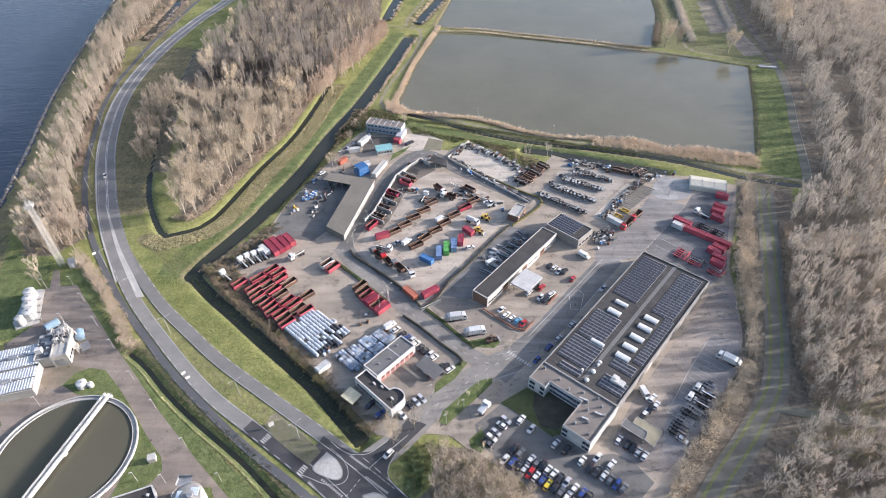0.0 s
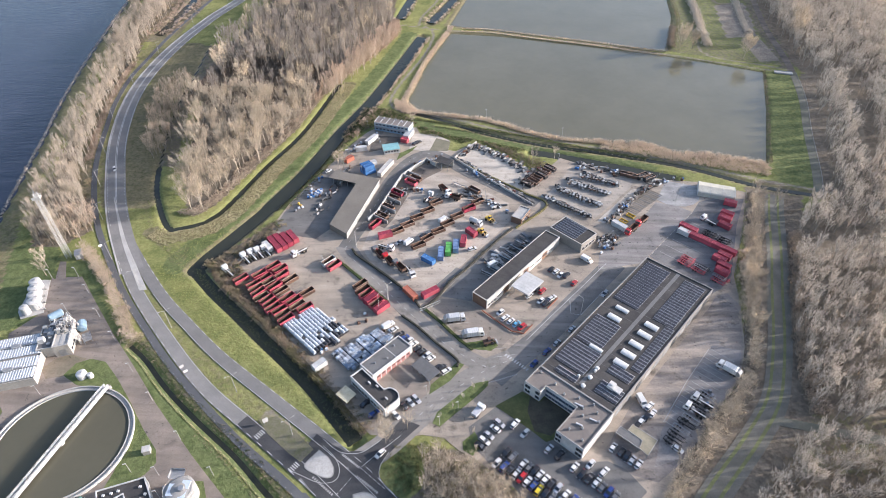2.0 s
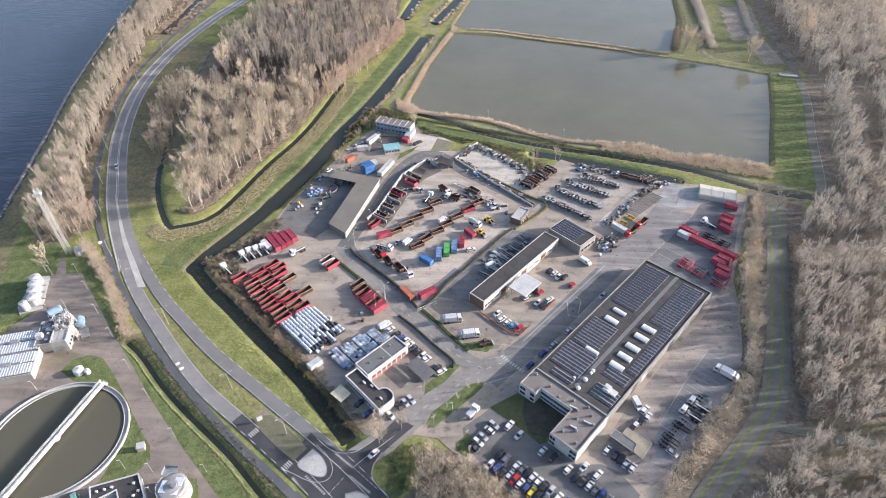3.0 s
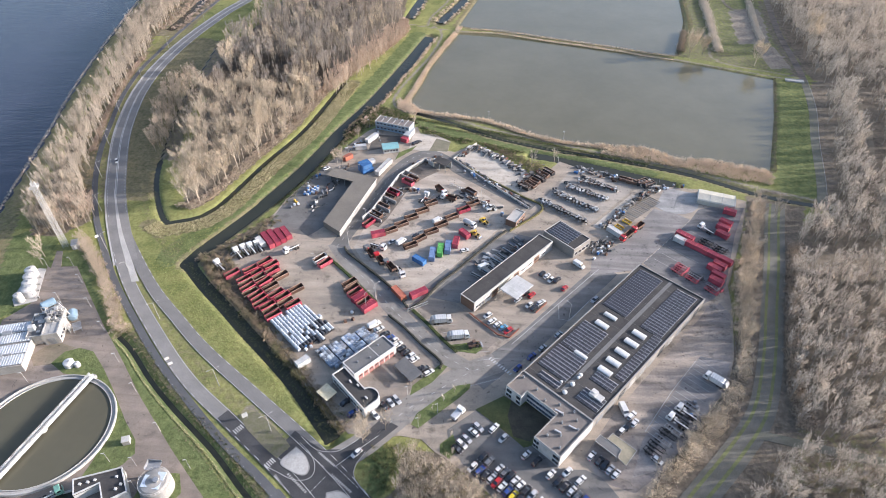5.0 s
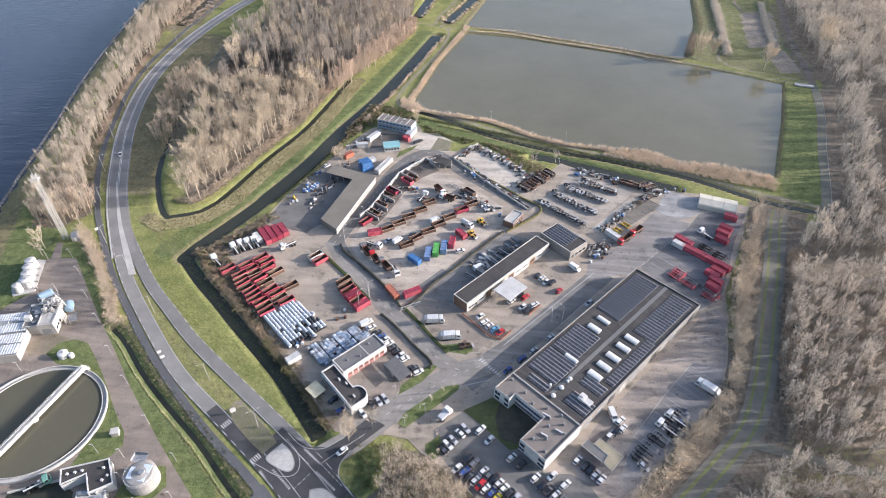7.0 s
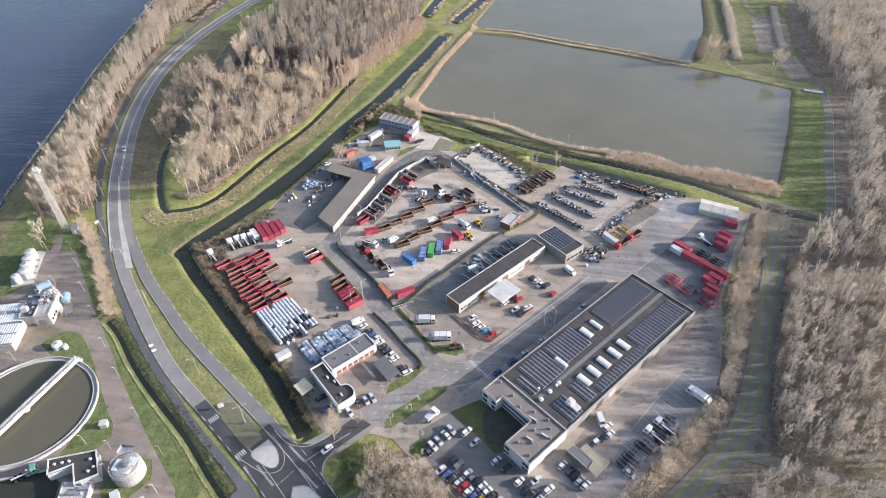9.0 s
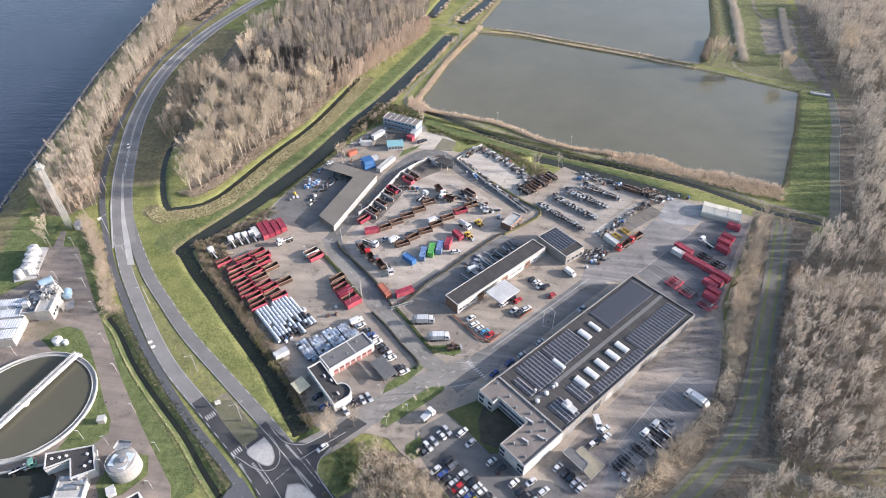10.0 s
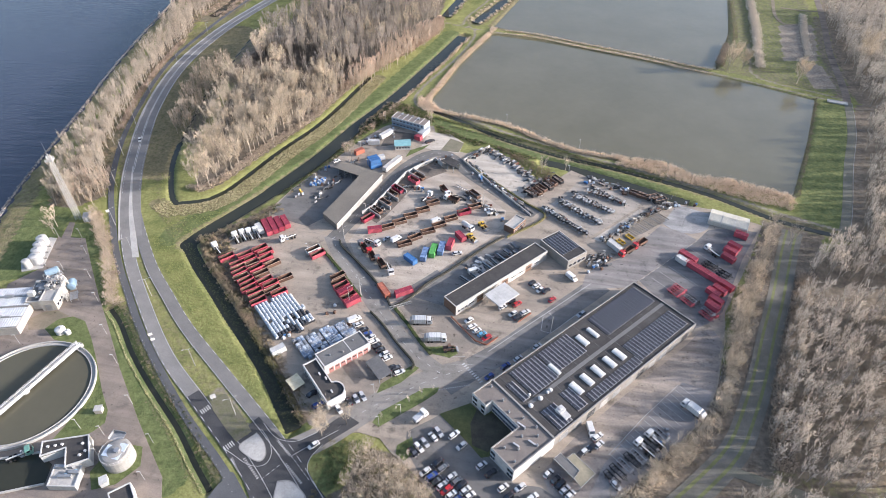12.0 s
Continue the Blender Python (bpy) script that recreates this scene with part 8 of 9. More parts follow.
def refuse_truck(colour):
    ob = root("refuse_truck", pose(0, 0, 0), "white refuse collection lorry parked in a bay", "lorry", "parked lorries")
    lorry_frame(ob, 6.2, (0.9, -3.6, -4.9))
    cab(ob, PAINTS[colour])
    bm = bmesh.new()
    side_profile(bm, [(-0.3, 1.0), (-0.3, 3.2), (-4.6, 3.2), (-4.9, 3.0), (-4.9, 1.0)], -1.22, 1.22)
    part("body", bm, PAINTS[colour], ob)
    part("rib", boxes(*[(-0.9 - 0.9 * i, -0.82 - 0.9 * i, -1.27, 1.27, 1.0, 3.24) for i in range(5)]), STEEL, ob)
    bm = bmesh.new()
    side_profile(bm, [(-4.95, 0.9), (-4.95, 3.1), (-5.6, 3.1), (-6.5, 2.0), (-6.5, 0.9)], -1.22, 1.22)
    part("tailgate", bm, STEEL, ob)
    return ob


def hook_truck(colour, loaded):
    ob = root("hook_lift_truck", pose(0, 0, 0), NAMES[colour] + (" hook-lift lorry with an open container" if loaded else " hook-lift lorry with bare chassis"), "lorry", "parked lorries")
    lorry_frame(ob, 5.8, (0.9, -3.2, -4.5))
    cab(ob, PAINTS[colour])
    part("hook_arm", boxes((-5.6, -0.5, -0.18, 0.18, 1.0, 1.3), (-0.8, -0.45, -0.15, 0.15, 1.3, 2.6), (-1.2, -0.45, -0.15, 0.15, 2.4, 2.65)), PAINTS["w" if not loaded else "r"], ob)
    for y in (-1.15, 0.6):
        part("tool_box", boxes((-1.6, -0.6, y, y + 0.55, 0.6, 1.1)), STEEL, ob)
    if loaded:
        part("load_bed", boxes((-5.9, -0.9, -1.2, 1.2, 1.15, 1.3), (-5.9, -0.9, -1.2, -1.12, 1.3, 2.5), (-5.9, -0.9, 1.12, 1.2, 1.3, 2.5), (-0.98, -0.9, -1.2, 1.2, 1.3, 2.5), (-5.9, -5.82, -1.2, 1.2, 1.3, 2.5)), RUST, ob)
    return ob


for x, y, a in ((2.2, 158.8, 11), (9.3, 151.4, 12), (100.1, 138.3, 141)):
    put(refuse_truck, ("refuse", "w"), pose(x, y, 0.08, 0, 0, a) @ pose(2.2, 0, 0))
for x, y, a, c, load in ((87.2, 124.2, 140, "w", False), (83.6, 120.4, 140, "w", False), (-66.8, 195.7, 224, "w", False), (117.6, 224, 132, "w", False),
                         (-1.0, 238.3, 161, "w", True), (-12.8, 237.7, 70, "w", False), (-29.3, 200.3, -21, "w", False), (-32.3, 196.2, 128, "g", True), (-27.4, 191.8, 125, "r", True), (-22.4, 188, 130, "g", True), 
                         (-17.5, 185.0, -60, "w", False), (-94.1, 182.2, 139, "w", False), (-89, 190.4, 133, "w", False), (-86.6, 192.6, 133, "w", False), (-84, 194, 133, "w", False), (-81.4, 195.6, 133, "w", False), (80.6, 215.8, 227, "r", True), (86.5, 222.4, 227, "r", True), (-5.1, 244, -53, "w", True)):
    put(hook_truck, ("hook", c, load), pose(x, y, 0.08, 0, 0, a) @ pose(1.9, 0, 0))
put(hook_truck, ("hook", "e", False), pose(-106.8, 80.6, 0.16, 0, 0, 40))

CRIMSON = surf("faded_red_paint", (0.43, 0.08, 0.105), (0.31, 0.066, 0.085), 0.6, 0.4, 2.5, 0.1, 0, 0.3, 0.25)
MAROON = surf("maroon_paint", (0.27, 0.035, 0.06), (0.20, 0.032, 0.05), 0.6, 0.4, 2.5, 0.1, 0, 0.3, 0.2)
BLUE = surf("blue_container_paint", (0.05, 0.16, 0.36), (0.06, 0.13, 0.28), 0.55, 0.4, 2.5, 0.1, 0, 0.3, 0.2)
STEELBLUE = surf("pale_blue_container_paint", (0.16, 0.24, 0.40), (0.13, 0.19, 0.32), 0.55, 0.4, 2.5, 0.1, 0, 0.3, 0.15)
GREEN = surf("green_container_paint", (0.12, 0.38, 0.10), (0.09, 0.30, 0.08), 0.55, 0.4, 2.5, 0.1, 0, 0.3, 0.1)
RIM = surf("worn_steel_rim", (0.40, 0.29, 0.225), (0.30, 0.20, 0.15), 0.7, 0.6, 3.0, 0.1, 0, 0.3, 0.2)
ORANGE = surf("orange_container_paint", (0.36, 0.12, 0.075), (0.28, 0.10, 0.07), 0.6, 0.4, 2.5, 0.1, 0, 0.3, 0.2)
YELLOW = surf("yellow_machine_paint", (0.55, 0.36, 0.05), (0.45, 0.3, 0.06), 0.55, 0.4, 2.5, 0.1, 0, 0.3, 0.1)
TEAL = surf("teal_sheet", (0.22, 0.42, 0.43), (0.18, 0.34, 0.36), 0.5, 0.4, 2.0, 0.1)
COLOURS = {"red": CRIMSON, "rust": RUST, "maroon": MAROON, "blue": BLUE, "pale blue": STEELBLUE, "green": GREEN, "orange": ORANGE, "white": WHITE, "grey": PALE, "black": BLACK, "yellow": YELLOW}


def skip_kit(colour, l, h):
    """An open-top roll-off container: floor, walls, ribs, rim, hook."""
    ob = root("open_container", pose(0, 0, 0), {"red": "faded red", "rust": "rusty brown"}.get(colour, colour) + " open-top waste container with ribbed sides", "container", "waste containers")
    paint, w, x = COLOURS[colour], 1.22, l / 2
    part("floor", boxes((-x, x, -w, w, 0.12, 0.22)), RUST, ob)
    for y in (-w, w - 0.06):
        part("side_wall", boxes((-x, x, y, y + 0.06, 0.2, h)), paint, ob)
    part("end_wall", boxes((x - 0.06, x, -w + 0.06, w - 0.06, 0.2, h)), paint, ob)
    part("door", boxes((-x, -x + 0.06, -w + 0.06, w - 0.06, 0.2, h)), paint, ob)
    part("lining", boxes((-x + 0.06, x - 0.06, -w + 0.06, -w + 0.075, 0.22, h - 0.1), (-x + 0.06, x - 0.06, w - 0.075, w - 0.06, 0.22, h - 0.1)), RUST, ob, "rusty inner faces")
    part("rim", boxes((-x, x, -w - 0.06, -w + 0.08, h, h + 0.12), (-x, x, w - 0.08, w + 0.06, h, h + 0.12), (x - 0.08, x + 0.05, -w, w, h, h + 0.12)), RIM if colour in ("rust", "black") else paint, ob)
    rib = None
    for k in range(4):
        for y in (-w - 0.05, w):
            m = pose(-x + 0.4 + (l - 0.8) * k / 3, y, 0)
            if rib is None:
                rib = part("rib", boxes((-0.05, 0.05, 0, 0.05, 0.2, h)), paint, ob)
                rib.matrix_basis = m
            else:
                share("rib", rib.data, ob, m)
    part("runner", boxes((-x, x, -0.55, -0.4, 0, 0.12), (-x, x, 0.4, 0.55, 0, 0.12)), BLACK, ob)
    bm = bmesh.new()
    tube(bm, (x + 0.25, -0.3, h * 0.75), (x + 0.25, 0.3, h * 0.75), 0.04, 0.04, 6)
    tube(bm, (x, -0.3, h * 0.55), (x + 0.25, -0.3, h * 0.75), 0.04, 0.04, 6)
    tube(bm, (x, 0.3, h * 0.55), (x + 0.25, 0.3, h * 0.75), 0.04, 0.04, 6)
    part("hook_bar", bm, BLACK, ob)
    if colour == "black":
        rng = np.random.default_rng(3)
        bm = bmesh.new()
        for k in range(34):
            m = pose(rng.uniform(-x + 0.7, x - 0.7), rng.uniform(-0.7, 0.7), h * rng.uniform(0.45, 0.95), rng.normal(0, 14), rng.normal(0, 14), rng.uniform(0, 180))
            box(bm, -0.5, 0.5, -0.22, 0.22, -0.3, 0.12, m)
        tagged(part("load", bm, SCRAP, ob, "grey mixed rubble"), kind="stuff")
    return ob


SKIPS = [(-87.4, 177.6, "red"), (-81.5, 174.1, "red"), (-79.6, 172.3, "rust"), (-77.8, 170.3, "red"), (-75.6, 168.0, "rust"), (-73.2, 166.2, "red"), (-71.3, 164.2, "red"), (-69.4, 162.3, "red"), (-67.0, 160.4, "red"), (-64.9, 158.6, "rust"), (-62.6, 156.6, "red"),
         (-80.4, 180.8, "red"), (-77.4, 178.7, "red"), (-75.0, 176.8, "rust"), (-72.2, 174.0, "red"), (-69.3, 171.2, "rust"), (-65.2, 167.8, "red"), (-62.4, 166.0, "red"), (-60.1, 163.8, "rust"), (-57.2, 162.0, "red"), (-66.9, 178.1, "rust"), (-58.1, 171.3, "rust"), (-75.7, 186.0, "red"), (-72.4, 184.2, "red"), (-70.8, 181.0, "red"),
         (-52.9, 190.0, "white"), (-50.2, 187.4, "red"), (-37.6, 176, "rust"), (-35.6, 173.4, "rust")]
rng_k = np.random.default_rng(77)
for x, y, c in SKIPS:
    dx, da = rng_k.normal(0, 0.35), rng_k.normal(0, 2.2)
    put(skip_kit, ("skip", c, 6.4, 1.7 if c == "rust" else 2.0), pose(x + dx * 0.67, y + dx * 0.74, 0.05, 0, 0, 47.5 + da))
YARD_SKIPS = [(-25.6, 211.9, "rust"), (-21.2, 216.8, "rust"), (-17.2, 222.2, "rust"), (-12.7, 227.7, "rust"), (-15.2, 202.2, "rust"), (-11.6, 207.2, "rust"), (-6.9, 212.7, "rust"), (-2.9, 218.1, "rust"), (1.5, 224.0, "rust"), (6.8, 229.6, "maroon"), (11.1, 235.3, "rust"), (-9.2, 234.0, "rust")]
for x, y, c in YARD_SKIPS:
    put(skip_kit, ("skip", c, 6.4, 1.7 if c == "rust" else 2.0), pose(x, y, 0.05, 0, 0, 33 + rng_k.normal(0, 2.5)))
for x, y, a, c in ((-20.3, 254.2, 146, "rust"), (-22.4, 250.4, 146, "red"), (-28.4, 241.2, 148, "maroon"), (-30.0, 237.4, 148, "rust"), (-31.6, 229.6, 148, "rust"), (-34.0, 223.1, 148, "rust"), (-36.2, 216.2, 55, "maroon"), (9.5, 245.0, -41, "rust"),
                   (35.8, 251.2, -38, "black"), (38.9, 253.4, -45, "rust"), (40.8, 256.8, -41, "rust"), (43.9, 259.4, -47, "black"), (45.6, 262.9, -39, "rust"), (48.6, 265.6, -44, "black"), (87.0, 261.5, -17, "rust"), (90.2, 259.8, -17, "rust"), (94.5, 259.8, 32, "black"), (97.6, 258.0, 32, "black")):
    put(skip_kit, ("skip", c, 6.4, 1.7 if c == "rust" else 2.0), pose(x, y, 0.05, 0, 0, a))


def closed_kit(colour, l, h):
    """A closed steel container with ribbed sides and end doors."""
    ob = root("closed_container", pose(0, 0, 0), ("faded " if colour == "red" else "") + colour + " closed steel container with ribbed walls", "container", "closed containers")
    paint, w, x = COLOURS[colour], 1.22, l / 2
    bm = bmesh.new()
    prof = []
    for k in range(int(l / 0.5)):
        a = -x + 0.5 * k
        prof += [(a, -w), (a + 0.12, -w + 0.06), (a + 0.32, -w + 0.06), (a + 0.44, -w)]
    outline = prof + [(x, -w), (x, w)] + [(p[0], -p[1]) for p in prof[::-1]]
    prism(bm, outline, 0.15, h)
    part("body", bm, paint, ob)
    part("roof", boxes((-x + 0.1, x - 0.1, -w + 0.1, w - 0.1, h, h + 0.05)), MAROON if colour == "red" else paint, ob, "darker maroon roof sheet" if colour == "red" else "")
    part("roof_frame", boxes((-x, x, -w - 0.02, -w + 0.12, h, h + 0.14), (-x, x, w - 0.12, w + 0.02, h, h + 0.14), *[(-x + (l - 0.14) * k / 4, -x + 0.14 + (l - 0.14) * k / 4, -w, w, h, h + 0.14) for k in range(5)]), paint, ob)
    for y in (-w + 0.05, 0.02):
        part("door", boxes((-x - 0.07, -x, y, y + w - 0.07, 0.2, h - 0.05)), paint, ob)
    part("runner", boxes((-x, x, -0.55, -0.4, 0, 0.15), (-x, x, 0.4, 0.55, 0, 0.15)), BLACK, ob)
    for sx in (-1, 1):
        for sy in (-1, 1):
            part("corner_post", boxes((sx * x - 0.06, sx * x + 0.06, sy * w - 0.06, sy * w + 0.06, 0, h + 0.1)), paint, ob)
    return ob


def closed_rows(rows):
    """Closed containers at x, y, heading, colour and length."""
    for x, y, a, c, l in rows:
        put(closed_kit, ("closed", c, l, 2.4), pose(x, y, 0.06, 0, 0, a))


closed_rows([(131.7, 237.8, -24, "red", 5.6), (127.6, 229.3, -38, "red", 5.6), (125.4, 225.6, -38, "red", 5.6), (123.8, 220.6, -42, "red", 5.6), (106.8, 217.9, -42, "red", 8.2), (104.0, 215.1, -42, "white", 5.2), (107.9, 212.6, -42, "red", 5.6), (112.1, 209.2, -42, "red", 5.6), (116.4, 205.5, -42, "red", 5.6), (120.4, 202.3, -42, "red", 5.6)])
closed_rows([(114.4, 197.2, -43, "red", 5.6), (117.2, 199.4, -43, "red", 5.6), (114.9, 193.0, -42, "red", 5.6), (113.2, 189.4, -42, "red", 5.6)])
closed_rows([(-10.1, 192.3, -35, "blue", 6.0), (-4.9, 196.6, 89, "pale blue", 7.0), (-1.7, 199.6, 89, "green", 7.0), (1.5, 201.8, 89, "pale blue", 7.0), (4.7, 205.4, 84, "red", 6.0), (8.3, 211.6, -47, "red", 5.6)])
for x, y in ((-33.9, 171.0), (-29.2, 166.0)):
    put(skip_kit, ("skip", "red", 6.4, 2.0), pose(x, y, 0.06, 0, 0, 48.5))
closed_rows([(-31.6, 168.4, 49.5, "maroon", 6.4), (-26.8, 163.6, 47.5, "red", 6.4), (-78.9, 200.1, -50, "red", 10.5), (-76.8, 202.0, -50, "maroon", 10.5), (-74.4, 203.6, -50, "maroon", 9.0), (-72.2, 205.6, -50, "red", 8.0), (-81.7, 198.5, -46, "white", 6.0)])
closed_rows([(-46.4, 261.3, 39, "blue", 6.0), (-44.6, 259.2, 39, "blue", 6.0), (-57.0, 270.3, 52, "orange", 5.1), (-44.4, 266.4, 39, "white", 5.0), (-29.2, 290.5, -26, "red", 3.9), (-47.7, 290.7, 61, "white", 9.0), (-36.6, 262.6, 69, "grey", 14.0), (-45.8, 134.6, 48, "white", 5.2), (-30.6, 208.5, 23, "red", 6.2), (-52.0, 281.0, 15, "white", 6.0), (75.9, 218.7, -46, "white", 7.4)])
for x, y, a, c in ((-16.2, 172.0, -49, "orange"), (-8.2, 172.8, 37, "red")):
    put(closed_kit, ("closed", c, 7.4, 2.2), pose(x, y, 0.06, 0, 0, a))
for x, y in ((-46.6, 261.1), (-44.8, 259.0)):
    put(closed_kit, ("closed", "blue", 5.4, 2.4), pose(x, y, 2.62, 0, 0, 39))
teal = root("site_cabin", pose(-39.0, 277.2, 0.05, 0, 0, 17), "teal-roofed white site cabin with windows", "cabin")
part("wall", boxes((0, 8.4, 0, 6.0, 0, 2.6)), WHITE, teal)
bm = bmesh.new()
profile(bm, [(-0.3, 2.55), (3.0, 3.0), (6.3, 2.55), (6.3, 2.68), (3.0, 3.13), (-0.3, 2.68)], -0.3, 8.7)
part("roof", bm, TEAL, teal)
windows(teal, pose(0, 0, 0), 0.3, 8, 5, 0.9, 2.0)


def chassis_kit(colour):
    """A bare trailer frame with wheels, drawbar and a folded arm."""
    ob = root("chassis_trailer", pose(0, 0, 0), {"red": "red", "white": "grey white", "black": "dark"}[colour] + " bare steel trailer frame stored in a row", "trailer", "stored trailers")
    paint = {"red": CRIMSON, "white": STEEL, "black": BLACK}[colour]
    part("frame", boxes((-2.8, 2.8, -0.95, -0.75, 0.7, 0.95), (-2.8, 2.8, 0.75, 0.95, 0.7, 0.95), *[(-2.8 + 0.93 * k, -2.65 + 0.93 * k, -0.95, 0.95, 0.72, 0.9) for k in range(7)]), paint, ob)
    for x in (-1.6, -0.5):
        for y in (-0.85, 0.85):
            wheel(ob, x, y, 0.42, 0.28)
    bm = bmesh.new()
    tube(bm, (2.8, -0.5, 0.75), (3.9, 0, 0.7), 0.06, 0.06, 5)
    tube(bm, (2.8, 0.5, 0.75), (3.9, 0, 0.7), 0.06, 0.06, 5)
    part("drawbar", bm, BLACK, ob)
    part("headboard", boxes((2.5, 2.6, -0.95, 0.95, 0.95, 1.9)), paint, ob)
    return ob


for x, y, a, c in ((116.0, 215.6, -42, "black"), (121.0, 211.2, -42, "black"), (114.6, 214.0, -42, "black"), (119.6, 209.8, -42, "black"), (101.6, 197.9, -45, "red"), (105.4, 192.2, -45, "white"), (111.3, 186.6, -47, "white"), (110.0, 184.0, -47, "red"), (112.4, 185.8, -47, "red"), (98.8, 194.6, -47, "red"), (100.8, 196.6, -47, "red"), (103.6, 190.2, -45, "red"), (106, 192.4, -43, "black"), (75.0, 111.0, -42, "black"), (77.2, 113.4, -42, "white"), (79.4, 115.8, -42, "black"), (81.4, 117.4, -42, "white"), (73.2, 108.6, -42, "black"), (85.4, 122.8, -42, "black"), (89.2, 127, -42, "white")):
    put(chassis_kit, ("chassis", c), pose(x, y, 0.08, 0, 0, a))


def plough_kit(colour):
    """A folded spreader and plough set on its stand."""
    ob = root("spreader_unit", pose(0, 0, 0), {"white": "grey white", "black": "dark grey", "red": "rusty red"}[colour] + " gritting spreader on a steel stand", "machine", "stored machines")
    paint = {"white": STEEL, "black": BLACK, "red": RUST}[colour]
    bm = bmesh.new()
    side_profile(bm, [(-0.9, 0.6), (-1.3, 1.35), (1.1, 1.35), (0.8, 0.6)], -0.5, 0.5)
    part("hopper", bm, paint, ob)
    part("hopper_cover", boxes((-1.0, 0.3, -0.4, 0.4, 1.35, 1.43), (0.4, 0.9, -0.45, 0.45, 1.35, 1.75)), WHITE if colour == "white" else CONC, ob)
    bm = bmesh.new()
    for x in (-1.0, 0.9):
        for y in (-0.7, 0.7):
            tube(bm, (x, y, 0), (x, y, 0.9), 0.06, 0.06, 5)
    part("stand", bm, BLACK, ob)
    bm = bmesh.new()
    tube(bm, (-1.6, 0, 1.2), (-2.1, 0, 0.6), 0.15, 0.2, 7)
    tube(bm, (-2.1, -0.0, 0.6), (-2.1, 0, 0.45), 0.4, 0.4, 10)
    part("spreader_disc", bm, STEEL, ob)
    return ob


rng_t = np.random.default_rng(5)
for (x, y, a, l) in ((54.1, 232.8, -36, 26), (60.2, 240.8, -33, 24), (66.2, 248.7, -28, 22), (72.0, 256.2, -20, 20)):
    n = int(l / 1.62)
    for k in range(n):
        t = (k + 0.5) / n * l - l / 2
        px, py = x + t * math.cos(radians(a)), y + t * math.sin(radians(a))
        put(plough_kit, ("plough", ("white", "black", "white", "red", "white", "black")[int(rng_t.integers(6))]), pose(px, py, 0.06, 0, 0, a + 90 + rng_t.uniform(-35, 35)) @ pose(rng_t.uniform(-0.5, 0.5), rng_t.uniform(-0.3, 0.3), 0))

# bins: white rounded rows and the blue-grey crates behind the office
BINBLACK = surf("black_bin_plastic", (0.03, 0.032, 0.036), (0.05, 0.05, 0.055), 0.5, 0.5, 2.0, 0.05)
BINWHITE = surf("white_bin_plastic", (0.52, 0.55, 0.585), (0.40, 0.43, 0.465), 0.45, 0.4, 2.0, 0.05, 0, 0.4, 0.12)
BINBLUE = surf("pale_blue_bin_plastic", (0.27, 0.34, 0.44), (0.17, 0.22, 0.30), 0.45, 0.4, 2.0, 0.05, 0, 0.4, 0.3)
BINGREY = surf("grey_bin_plastic", (0.16, 0.17, 0.19), (0.22, 0.23, 0.25), 0.5, 0.4, 2.0, 0.05, 0, 0.4, 0.3)


def bin_kit(colour, dark):
    ob = root("waste_bin", pose(0, 0, 0), ("black" if dark else "white") + " rounded waste bin stored in tight rows", "bin", "stored bins")
    bm = bmesh.new()
    box(bm, -0.8, 0.8, -0.55, 0.55, 0.12, 1.1, None, -0.04)
    part("body", bm, BINBLACK if dark else BINWHITE, ob)
    bm = bmesh.new()
    pts = [(0.62 * math.cos(a), 1.1 + 0.42 * math.sin(a)) for a in np.linspace(0, math.pi, 8)]
    profile(bm, [(-y, z) for y, z in pts], -0.84, 0.84)
    part("lid", bm, BINBLACK if colour else BINWHITE, ob)
    part("lid_bar", boxes((-0.86, 0.86, -0.03, 0.03, 1.52, 1.56)), STEEL, ob)
    part("base", boxes((-0.7, 0.7, -0.45, 0.45, 0, 0.13)), TYRE, ob)
    return ob


u, v = np.array([math.cos(radians(47.5)), math.sin(radians(47.5))]), np.array([math.cos(radians(-42.5)), math.sin(radians(-42.5))])
field = np.array([(-63.6, 153.0), (-54.4, 163.2), (-49.4, 160.2), (-37.2, 153.2), (-41.0, 146.4), (-48.4, 139.8), (-50.6, 140.6)])
for i in range(14):
    for j in range(15):
        p = np.array([-62.6, 153.0]) + u * 1.36 * (i - 2) + v * 2.02 * j
        if within(p[None, :], field)[0] and rng_t.random() > 0.04:
            d = (p - field[0]) @ v + 0.5 * ((p - field[0]) @ u)
            dark = d > 18.6 + rng_t.normal(0, 0.8)
            put(bin_kit, ("bin", bool(dark and rng_t.random() > 0.35), bool(dark)), pose(p[0], p[1], 0.06, 0, 0, -42.5 + rng_t.uniform(-3, 3)))


